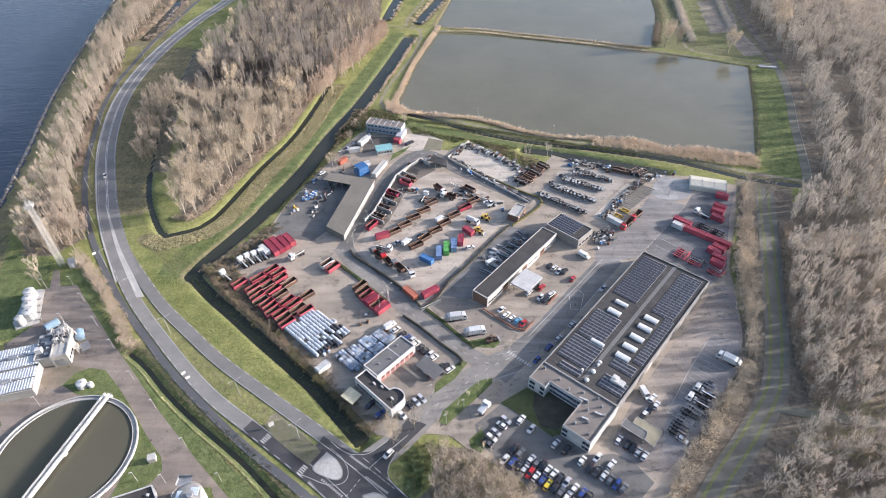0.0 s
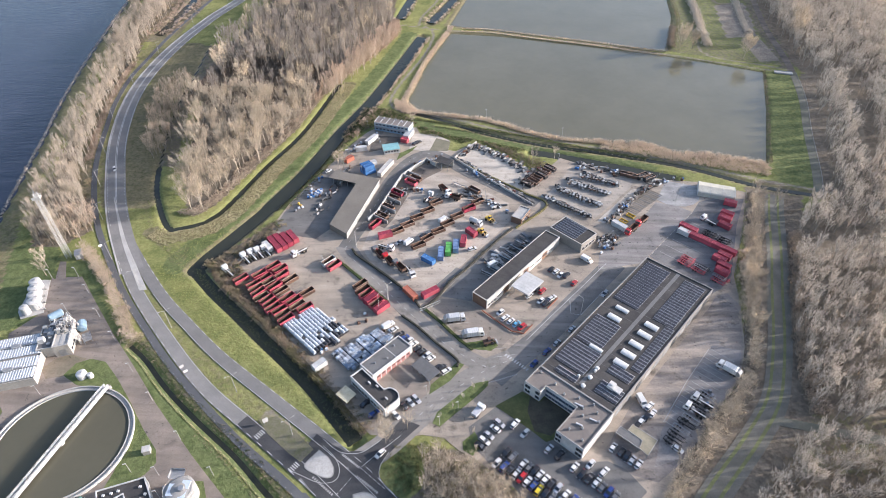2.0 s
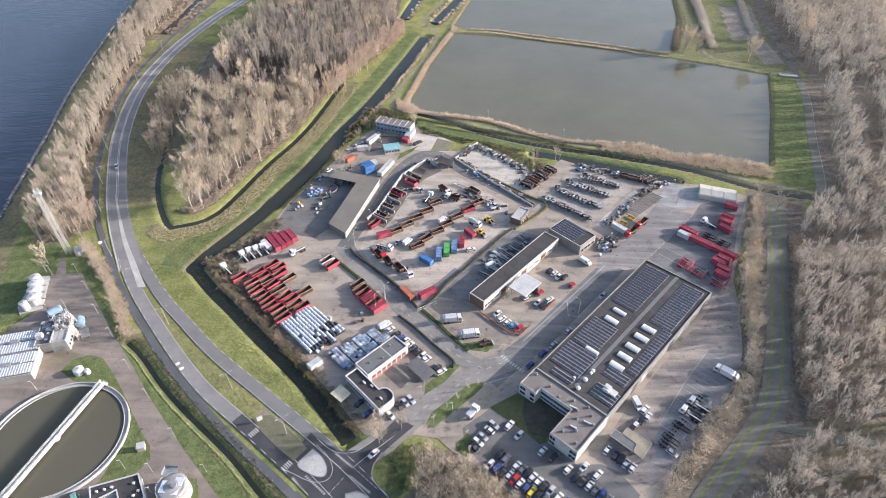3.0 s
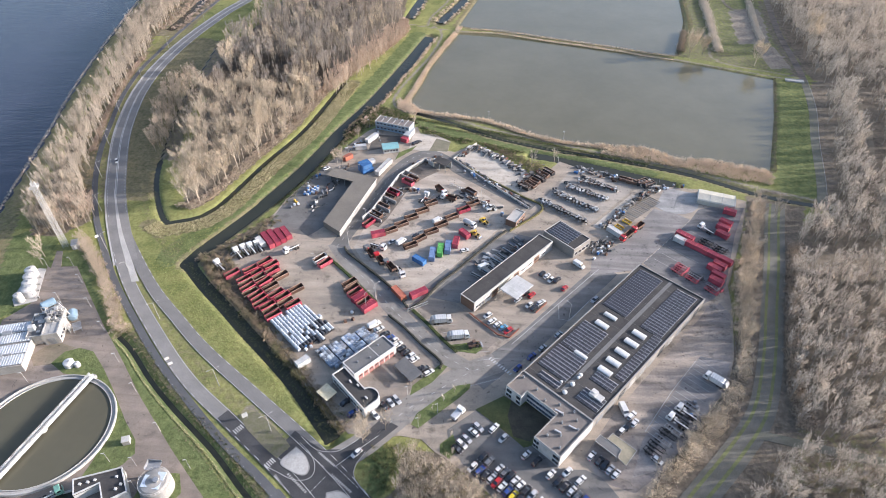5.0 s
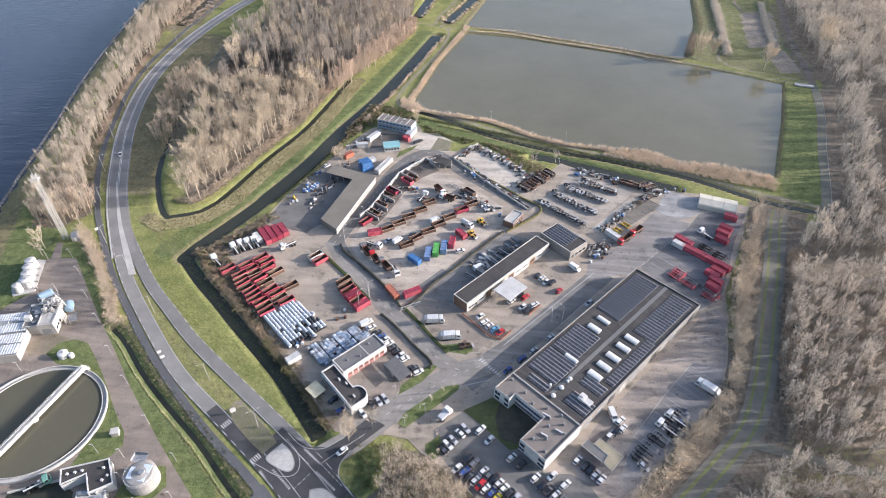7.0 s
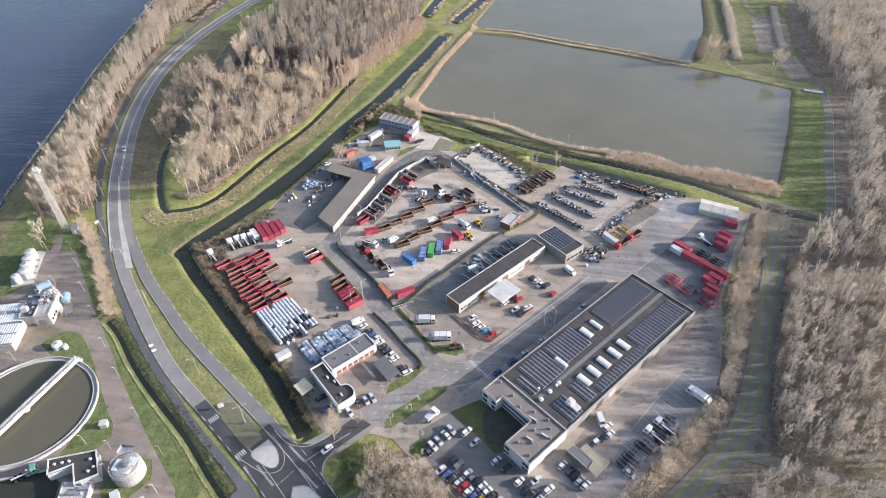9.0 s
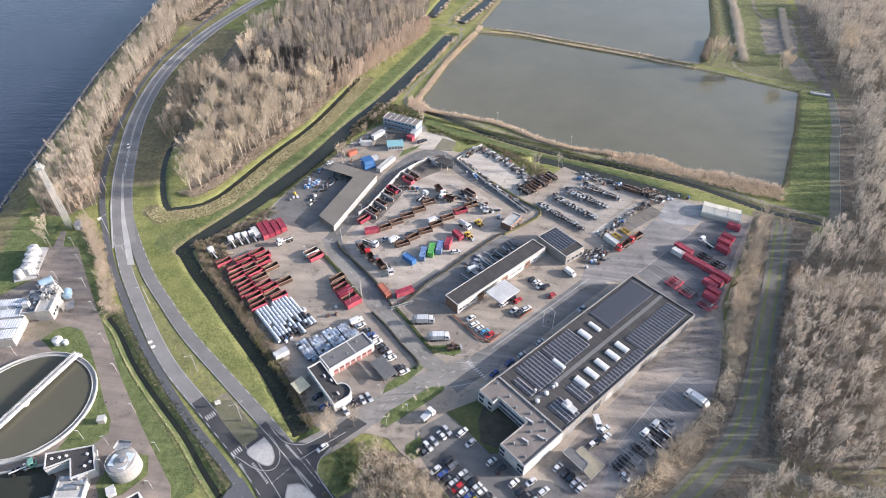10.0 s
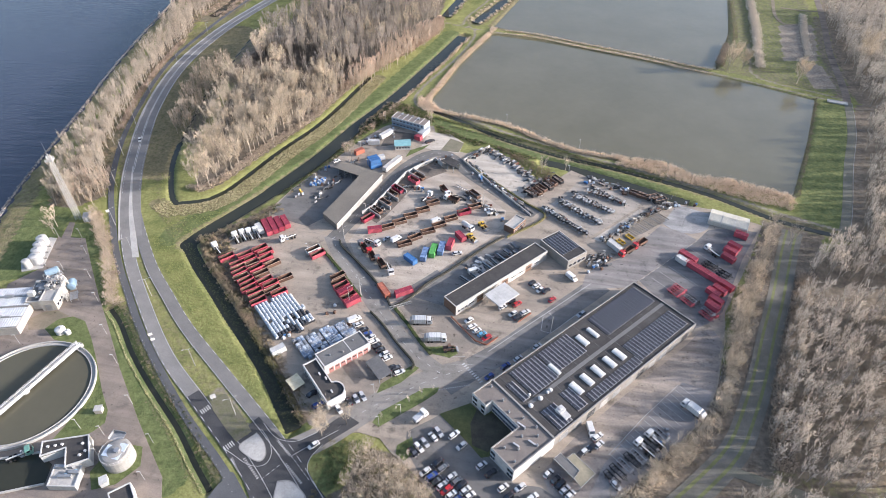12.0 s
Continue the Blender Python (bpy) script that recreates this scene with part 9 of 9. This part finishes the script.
def crate_kit(colour, h):
    ob = root("wheeled_container", pose(0, 0, 0), {"blue": "pale blue", "white": "white", "grey": "dark grey"}[colour] + " wheeled refuse container in storage", "bin", "stored wheeled bins")
    mat_ = {"blue": BINBLUE, "white": BINWHITE, "grey": BINGREY}[colour]
    bm = bmesh.new()
    box(bm, -0.6, 0.6, -0.5, 0.5, 0.15, h, None, -0.06)
    part("body", bm, mat_, ob)
    if h > 1.3:
        part("rim", boxes((-0.66, 0.66, -0.56, -0.46, h, h + 0.06), (-0.66, 0.66, 0.46, 0.56, h, h + 0.06), (-0.66, -0.56, -0.46, 0.46, h, h + 0.06), (0.56, 0.66, -0.46, 0.46, h, h + 0.06)), mat_, ob)
        # Flat grey sheet on the solid top: the inside's shade as colour.
        part("opening", boxes((-0.4, 0.4, -0.32, 0.32, h, h + 0.012)), BINGREY, ob, "flat grey sheet for the shaded inside")
        part("cap", boxes((-0.2, 0.2, -0.2, 0.2, h + 0.012, h + 0.1)), BINWHITE, ob)
    else:
        bm = bmesh.new()
        side_profile(bm, [(-0.7, h), (-0.7, h + 0.05), (-0.2, h + 0.22), (0.4, h + 0.2), (0.7, h + 0.04), (0.7, h)], -0.6, 0.6)
        part("lid", bm, mat_, ob)
    part("base", boxes((-0.5, 0.5, -0.4, 0.4, 0, 0.16)), TYRE, ob)
    return ob


field = np.array([(-42.8, 139.8), (-30.4, 150.2), (-27.3, 153.4), (-20.6, 148.6), (-23.2, 145.2), (-34.3, 132.0)])
for i in range(18):
    for j in range(12):
        p = np.array([-42.6, 139.0]) + u * (1.34 * i + 0.5 * (i // 4)) + v * 1.26 * j
        if within(p[None, :], field)[0] and rng_t.random() > 0.08:
            put(crate_kit, ("crate", ("blue", "grey", "white", "grey", "blue", "white")[int(rng_t.integers(6))], (1.2, 1.35)[int(rng_t.integers(2))]), pose(p[0], p[1], 0.06, 0, 0, 45 + rng_t.uniform(-5, 5)))

# tank lorries and machines in the yard
tl = root("tank_lorry", pose(11.3, 218.2, 0.06, 0, 0, -36), "white tank lorry parked by the hedge", "lorry")
lorry_frame(tl, 4.6, (0.9, -2.2, -3.4))
cab(tl, PAINTS["w"])
bm = bmesh.new()
tube(bm, (-4.5, 0, 2.0), (-0.3, 0, 2.0), 1.1, 1.1, 16)
part("tank", bm, WHITE, tl)
for x, y, a, label in ((16.7, 221.6, -39, "yellow and white wheel loader by the hedge"), (19.4, 231.8, 30, "white material handler with raised arm"), (13.0, 212.1, -33, "small yellow loader by the hedge"), (15.2, 147.8, 20, "rusty red loader on the grass island")):
    wl = root("wheel_loader", pose(x, y, 0.06, 0, 0, a), label, "machine", "loading machines")
    s = WHITE if "handler" in label else (RUST if "rusty" in label else YELLOW)
    part("body", boxes((-2.2, 0.4, -0.9, 0.9, 0.8, 1.8), (-0.6, 0.6, -0.75, 0.75, 1.8, 2.0)), s, wl)
    part("cab", boxes((-0.6, 0.6, -0.7, 0.7, 2.0, 3.0, None, 0.12)), GLASS, wl)
    part("roof", boxes((-0.6, 0.6, -0.7, 0.7, 3.0, 3.1)), s, wl)
    bm = bmesh.new()
    for yy in (-0.6, 0.6):
        tube(bm, (0.3, yy, 1.5), (1.8, yy, 2.6 if s is WHITE else 1.6), 0.12, 0.12, 6)
        tube(bm, (1.8, yy, 2.6 if s is WHITE else 1.6), (2.7, yy, 0.8), 0.12, 0.1, 6)
    part("arm", bm, s, wl)
    bm = bmesh.new()
    side_profile(bm, [(2.6, 0.2), (2.6, 1.0), (2.75, 1.0), (2.8, 0.35), (3.5, 0.25), (3.5, 0.15)], -1.2, 1.2)
    part("bucket", bm, STEEL, wl)
    for xx in (-1.5, 1.1):
        for yy in (-0.85, 0.85):
            wheel(wl, xx, yy, 0.65, 0.45)
for x, y in ((78.7, 223.4), (82.8, 227.6)):
    fr = root("steel_frame", pose(x, y, 0.06, 0, 0, -43), "yellow open steel frame on the ground", "frame", "yellow frames")
    for y0 in (-1.1, 0.9):
        part("beam", boxes((-2.0, 2.0, y0, y0 + 0.2, 0.0, 0.7)), YELLOW, fr)
    for x0 in (-2.0, -0.1, 1.8):
        part("crossbar", boxes((x0, x0 + 0.2, -0.9, 0.9, 0.25, 0.55)), YELLOW, fr)
jib = root("crane_jib", pose(6.0, 247.1, 0.06, 0, 0, -31), "grey steel lattice jib lying on the yard", "crane part")
for yy, zz in ((-0.55, 0.25), (0.55, 0.25), (0.0, 1.15)):
    bm = bmesh.new()
    tube(bm, (-8.5, yy, zz), (8.5, yy, zz), 0.09, 0.09, 5)
    part("chord", bm, STEEL, jib)
bm = bmesh.new()
for k in range(14):
    x0, x1 = -8.2 + 1.2 * k, -7.6 + 1.2 * k
    for yy in (-0.55, 0.55):
        tube(bm, (x0, yy, 0.25), (x1, 0, 1.15), 0.05, 0.05, 3)
        tube(bm, (x1, 0, 1.15), (x0 + 1.2, yy, 0.25), 0.05, 0.05, 3)
part("lacing", bm, STEEL, jib)
bt_l = root("street_sweeper", pose(11.6, 118.3, 0.08, 0, 0, 55), "white hook lorry with raised arm on the entrance road", "lorry")
lorry_frame(bt_l, 3.6, (0.9, -2.6))
cab(bt_l, PAINTS["w"])
part("hopper", boxes((-3.4, -0.2, -1.0, 1.0, 1.0, 2.2)), PAINTS["s"], bt_l)

# ---- Street furniture, fences ----
def tall_lamp(arms):
    ob = root("street_lamp", pose(0, 0, 0), "tall grey street lamp with " + ("two arms" if arms == 2 else "one arm"), "street lamp", "street lamps")
    bm = bmesh.new()
    tube(bm, (0, 0, 0), (0, 0, 9.3), 0.12, 0.07, 7)
    part("pole", bm, PALE, ob)
    for k in range(arms):
        s = -1 if k else 1
        bm = bmesh.new()
        tube(bm, (0, 0, 9.25), (s * 1.6, 0, 9.6), 0.06, 0.05, 5)
        a = part("arm", bm, PALE, ob)
        part("lantern", boxes((min(s * 1.5, s * 2.2), max(s * 1.5, s * 2.2), -0.15, 0.15, 9.52, 9.68)), PALE, a)
    return ob


def small_lamp(h):
    ob = root("lamp_post", pose(0, 0, 0), "slim pale lamp post with a short arm", "street lamp", "lamp posts")
    bm = bmesh.new()
    tube(bm, (0, 0, 0), (0, 0, h), 0.09, 0.06, 6)
    part("pole", bm, PALE, ob)
    part("lantern", boxes((-0.9, 0.1, -0.11, 0.11, h - 0.04, h + 0.1)), WHITE, ob)
    return ob


for x, y, a in ((-106.9, 151.3, 35), (-72.6, 122.8, 35), (-49.2, 106.7, 35), (-128.5, 172.8, 40)):
    put(tall_lamp, ("tall", 2), pose(x, y, 0, 0, 0, a))
for x, y, a in ((-147.8, 189, 45), (-165, 216.4, 35), (-178.8, 243, 30), (-190.8, 273.7, 25), (-200.6, 306.4, 15), (-208.6, 351.6, 5), (-213.0, 402.1, 0), (-205.5, 450.9, -8), (-195.2, 502.8, -15), (-186, 545, -15), (-25.0, 168.5, 130), (-42.5, 200.8, 60), (14.7, 237.2, 30), (-24.6, 168.2, 40), (106.7, 240.2, 30), (51.2, 163.5, 140), (-27.8, 163, 40)):
    put(tall_lamp, ("tall", 1), pose(x, y, 0, 0, 0, a))
for x, y in ((-167.5, 176.4), (-157.1, 178), (-147.7, 168.2), (-137.1, 155.6), (-125.7, 144.2), (-112.6, 129.9), (-150.9, 157.4), (-100.4, 118.1), (-85.3, 103.8), (-96.5, 92), (-87.5, 91.4), (-140.7, 119.1), (-70.5, 92.0), (-66, 80), (-84, 84), (-38.7, 221.6), (-54.9, 188.9), (-51.5, 304.3), (-48.1, 258), (-58, 276.2), (58.5, 300), (16.4, 319.6), (53.7, 273.3), (-1.5, 112.4), (4.4, 118.2), (-6.5, 124.2), (-70, 240), (71, 210)):
    put(small_lamp, ("small", 5.2), pose(x, y, 0, 0, 0, 20))

sign = root("road_sign", pose(-58.9, 110.6, 0, 0, 0, 35), "large white road direction sign on posts", "sign")
part("board", boxes((-0.9, 0.9, -0.04, 0.04, 1.3, 3.4)), WHITE, sign)
part("text_bar", boxes(*[(-0.7, 0.6 - 0.3 * k, -0.055, -0.04, 2.9 - 0.45 * k, 3.05 - 0.45 * k) for k in range(3)]), STEEL, sign)
for x in (-0.6, 0.6):
    part("post", boxes((x - 0.06, x + 0.06, 0.04, 0.14, 0, 3.4)), STEEL, sign)
for x, y, a in ((-155.2, 195.2, 50), (-94.6, 131.2, 40), (-92.4, 129.2, 40)):
    sg = root("road_sign", pose(x, y, 0, 0, 0, a), "white traffic sign on a grey pole", "sign", "traffic signs")
    part("board", boxes((-0.75, 0.75, -0.03, 0.03, 1.9, 3.1)), WHITE, sg)
    part("post", boxes((-0.05, 0.05, 0.03, 0.12, 0, 3.1)), STEEL, sg)


def fence(line, label, gap=3.0, h=2.0, post_mat=None, wire=BLACK):
    """A wire fence: posts, rails and mesh wires."""
    ob = tagged(new("fence"), label, "fence")
    pm = bpy.data.meshes.new("post")
    b = bmesh.new()
    tube(b, (0, 0, 0), (0, 0, h), 0.05, 0.05, 5)
    b.to_mesh(pm), b.free()
    pm.materials.append(post_mat or STEEL)
    seg = np.linalg.norm(np.diff(line, axis=0), axis=1)
    run = np.concatenate([[0], np.cumsum(seg)])
    for s in np.arange(0, run[-1], gap):
        share("post", pm, ob, pose(np.interp(s, run, line[:, 0]), np.interp(s, run, line[:, 1]), 0))
    bm = bmesh.new()
    for z in (0.2, 0.8, 1.4, h - 0.05):
        for p, q in zip(line, line[1:]):
            tube(bm, (*p, z), (*q, z), 0.02, 0.02, 3)
    part("wire", bm, wire, ob)
    return ob


fence(smooth_line([(143.5, 250), (134.5, 226), (118.5, 188), (115.8, 172), (110, 149.5), (104, 136), (92, 121.5), (75, 101.5), (63, 84)], 6), "grey wire fence along the eastern edge", 2.6, 1.6, WHITE)
fence(smooth_line([(-94, 186), (-66, 153), (-54, 139), (-38, 120), (-27, 109)], 6), "grey wire fence along the canal", 4.0)
fence(smooth_line([(71.4, 222.6), (83.6, 238), (106.8, 265.5)], 5), "grey wire fence between storage yards", 3.0, 2.0)
BARRIER = surf("rusty_barrier_paint", (0.27, 0.10, 0.06), (0.18, 0.075, 0.05), 0.8, 0.8, 3.0, 0.2)
rf = root("barrier_fence", pose(0, 0, 0), "low rust-red timber barrier round the forecourt", "fence")
for a, b in (((12.8, 164.2), (17.1, 160.2)), ((17.1, 160.2), (23.9, 154.0)), ((23.9, 154), (28.4, 152.8)), ((28.4, 152.8), (32, 157.4)), ((38.6, 166.4), (43.2, 172.2))):
    part("rail", band(np.array([a, b], float), 0.3, 0.75, 0.5), BARRIER, rf)
gate = root("sliding_gate", pose(-11.5, 163.2, 0, 0, 0, 33), "white sliding gate across the yard entrance", "gate")
part("gate_frame", boxes((0, 9, -0.05, 0.05, 0.2, 0.35), (0, 9, -0.05, 0.05, 1.5, 1.65)), WHITE, gate)
for k in range(19):
    part("bar", boxes((0.5 * k - 0.02, 0.5 * k + 0.03, -0.03, 0.03, 0.3, 1.6)), WHITE, gate)
slats = root("timber_stack", pose(0, 0, 0), "rows of weathered timber beams laid on the ground", "timber")
for k in range(17):
    t = k / 16
    part("beam", boxes((-3.6, 3.6, -0.1, 0.1, 0.02, 0.2)), BARK if k % 3 else CONC, slats).matrix_basis = pose(82.5 + 16 * t, 230.5 + 16.5 * t, 0.05, 0, 0, -41)


def rack_kit(n):
    """A low rack of pipes and beams."""
    ob = root("storage_rack", pose(0, 0, 0), "steel rack with stacked pipes and beams", "rack", "storage racks")
    for x in (-2.6, 0, 2.6):
        part("upright", boxes((x - 0.06, x + 0.06, -0.9, -0.8, 0, 1.6), (x - 0.06, x + 0.06, 0.8, 0.9, 0, 1.6), (x - 0.05, x + 0.05, -0.9, 0.9, 0.4, 0.5), (x - 0.05, x + 0.05, -0.9, 0.9, 1.1, 1.2)), STEEL, ob)
    for k in range(n):
        y, z = -0.7 + 0.34 * (k % 5), 0.6 + 0.72 * (k // 5)
        bm = bmesh.new()
        tube(bm, (-3.1 + 0.2 * (k % 3), y, z), (3.0 - 0.3 * (k % 2), y, z), 0.12, 0.12, 6)
        part("pipe", bm, (STEEL, BLACK, SKYBLUE, WHITE)[k % 4], ob)
    return ob


for k in range(4, 11):
    t = k / 10
    put(rack_kit, ("rack", 8 if k % 2 else 6), pose(4.5 + 26 * t, 172.5 + 32.5 * t, 0.07, 0, 0, -38 + rng_t.uniform(-6, 6)))
kerb_wall = root("yard_wall", pose(0, 0, 0), "low pale concrete wall round the storage yard", "wall")
for a, b in (((10.4, 291.2), (-1.2, 274.8)), ((-1.0, 274.0), (18.7, 253.2)), ((18.9, 253.0), (37.6, 234.4))):
    part("panel", band(np.array([a, b], float), 0.35, 1.1, 1.1), PALE, kerb_wall)


def scrap(line, n, spread, size, seed, label, tall=1.0, along=None):
    """Loose scrap, beams and slabs strewn along a line, joined as one heap nobody could count."""
    rng = np.random.default_rng(seed)
    bm = bmesh.new()
    p = smooth_line(line, 0.5)
    for k in range(n):
        i = int(rng.integers(len(p) - 1))
        d = p[i + 1] - p[i]
        a = math.degrees(math.atan2(d[1], d[0])) + (rng.normal(0, 25) if along is None else along + rng.normal(0, 12))
        l, w, h = size * rng.uniform(0.4, 1.8), size * rng.uniform(0.15, 0.5), tall * rng.uniform(0.15, 0.9)
        c = p[i] + rng.normal(0, spread, 2)
        m = pose(c[0], c[1], 0.06 + rng.uniform(0, 0.25), rng.normal(0, 7), rng.normal(0, 9), a)
        box(bm, -l / 2, l / 2, -w / 2, w / 2, -0.1, h, m)
    tagged(part("scrap_heap", bm, SCRAP), label, "scrap", kind="stuff")


scrap([(9, 288), (24.5, 276.5), (37, 263)], 150, 1.2, 2.0, 61, "grey slabs, beams and scrap along the yard edge", 1.1, 90)
scrap([(1, 275), (19.5, 255), (37, 236.5)], 90, 0.7, 1.6, 62, "pale stones and scrap along the low wall")
scrap([(3, 279), (9, 288)], 45, 1.0, 1.6, 63, "scrap heaped in the corner of the yard", 1.4)
scrap([(71.5, 222), (88.5, 244), (103, 258)], 150, 1.1, 1.4, 64, "mixed stones, pots and timber stored in a strip", 1.2)
scrap([(64, 271.5), (80, 265), (97, 259.5)], 70, 1.2, 2.2, 65, "dull machine parts along the ditch fence", 1.1)
scrap([(17, 191), (25, 200), (34, 210)], 80, 1.6, 3.4, 66, "long pale beams and pipes behind the garage", 0.5, 95)
scrap([(33, 252), (40, 259), (46, 268)], 60, 2.4, 1.6, 79, "rusty iron and timber thrown between the containers", 1.2)
scrap([(66, 206), (73, 213)], 60, 2.0, 1.5, 67, "scrap and timber beside the workshop", 1.2)
scrap([(-25, 246), (-30, 236), (-35, 222)], 80, 2.0, 1.3, 68, "loose waste heaped in the concrete bays", 0.9)
scrap([(6, 243), (16, 236), (22, 233)], 40, 1.2, 1.8, 69, "loose steel parts on the yard")
scrap([(-14, 236), (-4, 240), (4, 240)], 45, 1.8, 1.6, 70, "grey machine parts on the yard", 1.3)
for k, (x, y, a, l) in enumerate(((53.9, 233.8, -39, 26), (60.5, 242.2, -38, 24), (66.2, 250.3, -33.5, 22), (73.8, 257.2, -33, 19))):
    c, s = math.cos(radians(a)) * l / 2, math.sin(radians(a)) * l / 2
    scrap([(x - c, y - s), (x, y), (x + c, y + s)], 110, 0.5, 1.2, 71 + k, "steel arms, hoses and blades between the machines", 1.5)
scrap([(-58, 282), (-50, 290), (-44, 298)], 40, 2.0, 1.6, 76, "boxes and timber beside the site office", 1.1)
scrap([(-92, 190), (-84, 203)], 45, 1.4, 1.3, 77, "pale machine parts by the fence", 1.3)
scrap([(-66, 225), (-60, 248), (-56, 262)], 50, 1.8, 1.5, 78, "loose machine parts along the yard edge", 1.1)


def pallet_kit(colour):
    ob = root("pallet_stack", pose(0, 0, 0), colour + " pallet load under a wrap", "pallet", "pallet loads")
    part("pallet", boxes((-0.6, 0.6, -0.5, 0.5, 0.0, 0.14)), BRICK, ob)
    bm = bmesh.new()
    box(bm, -0.55, 0.55, -0.48, 0.48, 0.14, 1.15, None, 0.04)
    bmesh.ops.bevel(bm, geom=bm.edges[:], offset=0.06, segments=1, affect="EDGES")
    part("load", bm, {"white": BINWHITE, "grey": BINGREY, "blue": BLUE, "brown": RUST, "yellow": YELLOW}[colour], ob)
    return ob


CLUTTER = [(-8, 276, -20, 268, 12), (60, 268, 84, 262, 14), (72, 224, 82, 236, 10), (98, 255, 116, 258, 9), (-60, 278, -44, 300, 10), (64, 199, 72, 210, 9), (22, 229, 36, 224, 7), (-30, 243, -12, 246, 8), (84, 118, 92, 128, 6), (52, 116, 60, 125, 6), (24, 250, 8, 262, 10), (-22, 152, -34, 158, 5), (-46, 146, -44, 140, 4), (12, 226, 22, 238, 8)]
for k in range(26):
    put(pallet_kit, ("pallet", ("blue", "white", "blue", "grey", "brown", "white")[k % 6]), pose(-71.5 + 1.25 * (k % 5) + rng_t.normal(0, 0.25), 236.6 + 1.3 * (k // 5) + 0.35 * (k % 5) + rng_t.normal(0, 0.25), 0.08, 0, 0, 20 + rng_t.normal(0, 14)))
for x, y, c in ((-69.6, 252.6, "blue"), (-68.2, 254.0, "blue"), (-69.0, 250.6, "grey"), (-75.2, 231.2, "yellow"), (-73.8, 229.6, "yellow"), (-74.4, 227.8, "white"), (-72.8, 228.6, "white"), (-75.6, 226.0, "grey")):
    put(pallet_kit, ("pallet", c), pose(x, y, 0.08, 0, 0, rng_t.uniform(0, 90)))
for x0, y0, x1, y1, n in CLUTTER:
    for k in range(n):
        t = rng_t.random()
        put(pallet_kit, ("pallet", ("white", "grey", "blue", "brown", "grey", "brown")[int(rng_t.integers(6))] if rng_t.random() > 0.12 else "white"), pose(x0 + (x1 - x0) * t + rng_t.normal(0, 1.2), y0 + (y1 - y0) * t + rng_t.normal(0, 1.2), 0.08, 0, 0, rng_t.uniform(0, 90)))

# broken stone along the river's edge
rng_s = np.random.default_rng(120)
bm = bmesh.new()
for p in smooth_line([tuple(q) for q in RIVER_BANK[6:60:4]], 0.55):
    for k in range(2):
        r = rng_s.uniform(0.14, 0.34)
        box(bm, -r, r, -r * 0.7, r * 0.7, -0.3, r * 0.8, pose(p[0] + rng_s.normal(0.4, 0.45), p[1] + rng_s.normal(0, 0.4), -0.5, rng_s.normal(0, 14), rng_s.normal(0, 14), rng_s.uniform(0, 180)))
tagged(part("shore_stones", bm, CONC), "pale broken stones along the river's edge", "stones", kind="stuff")
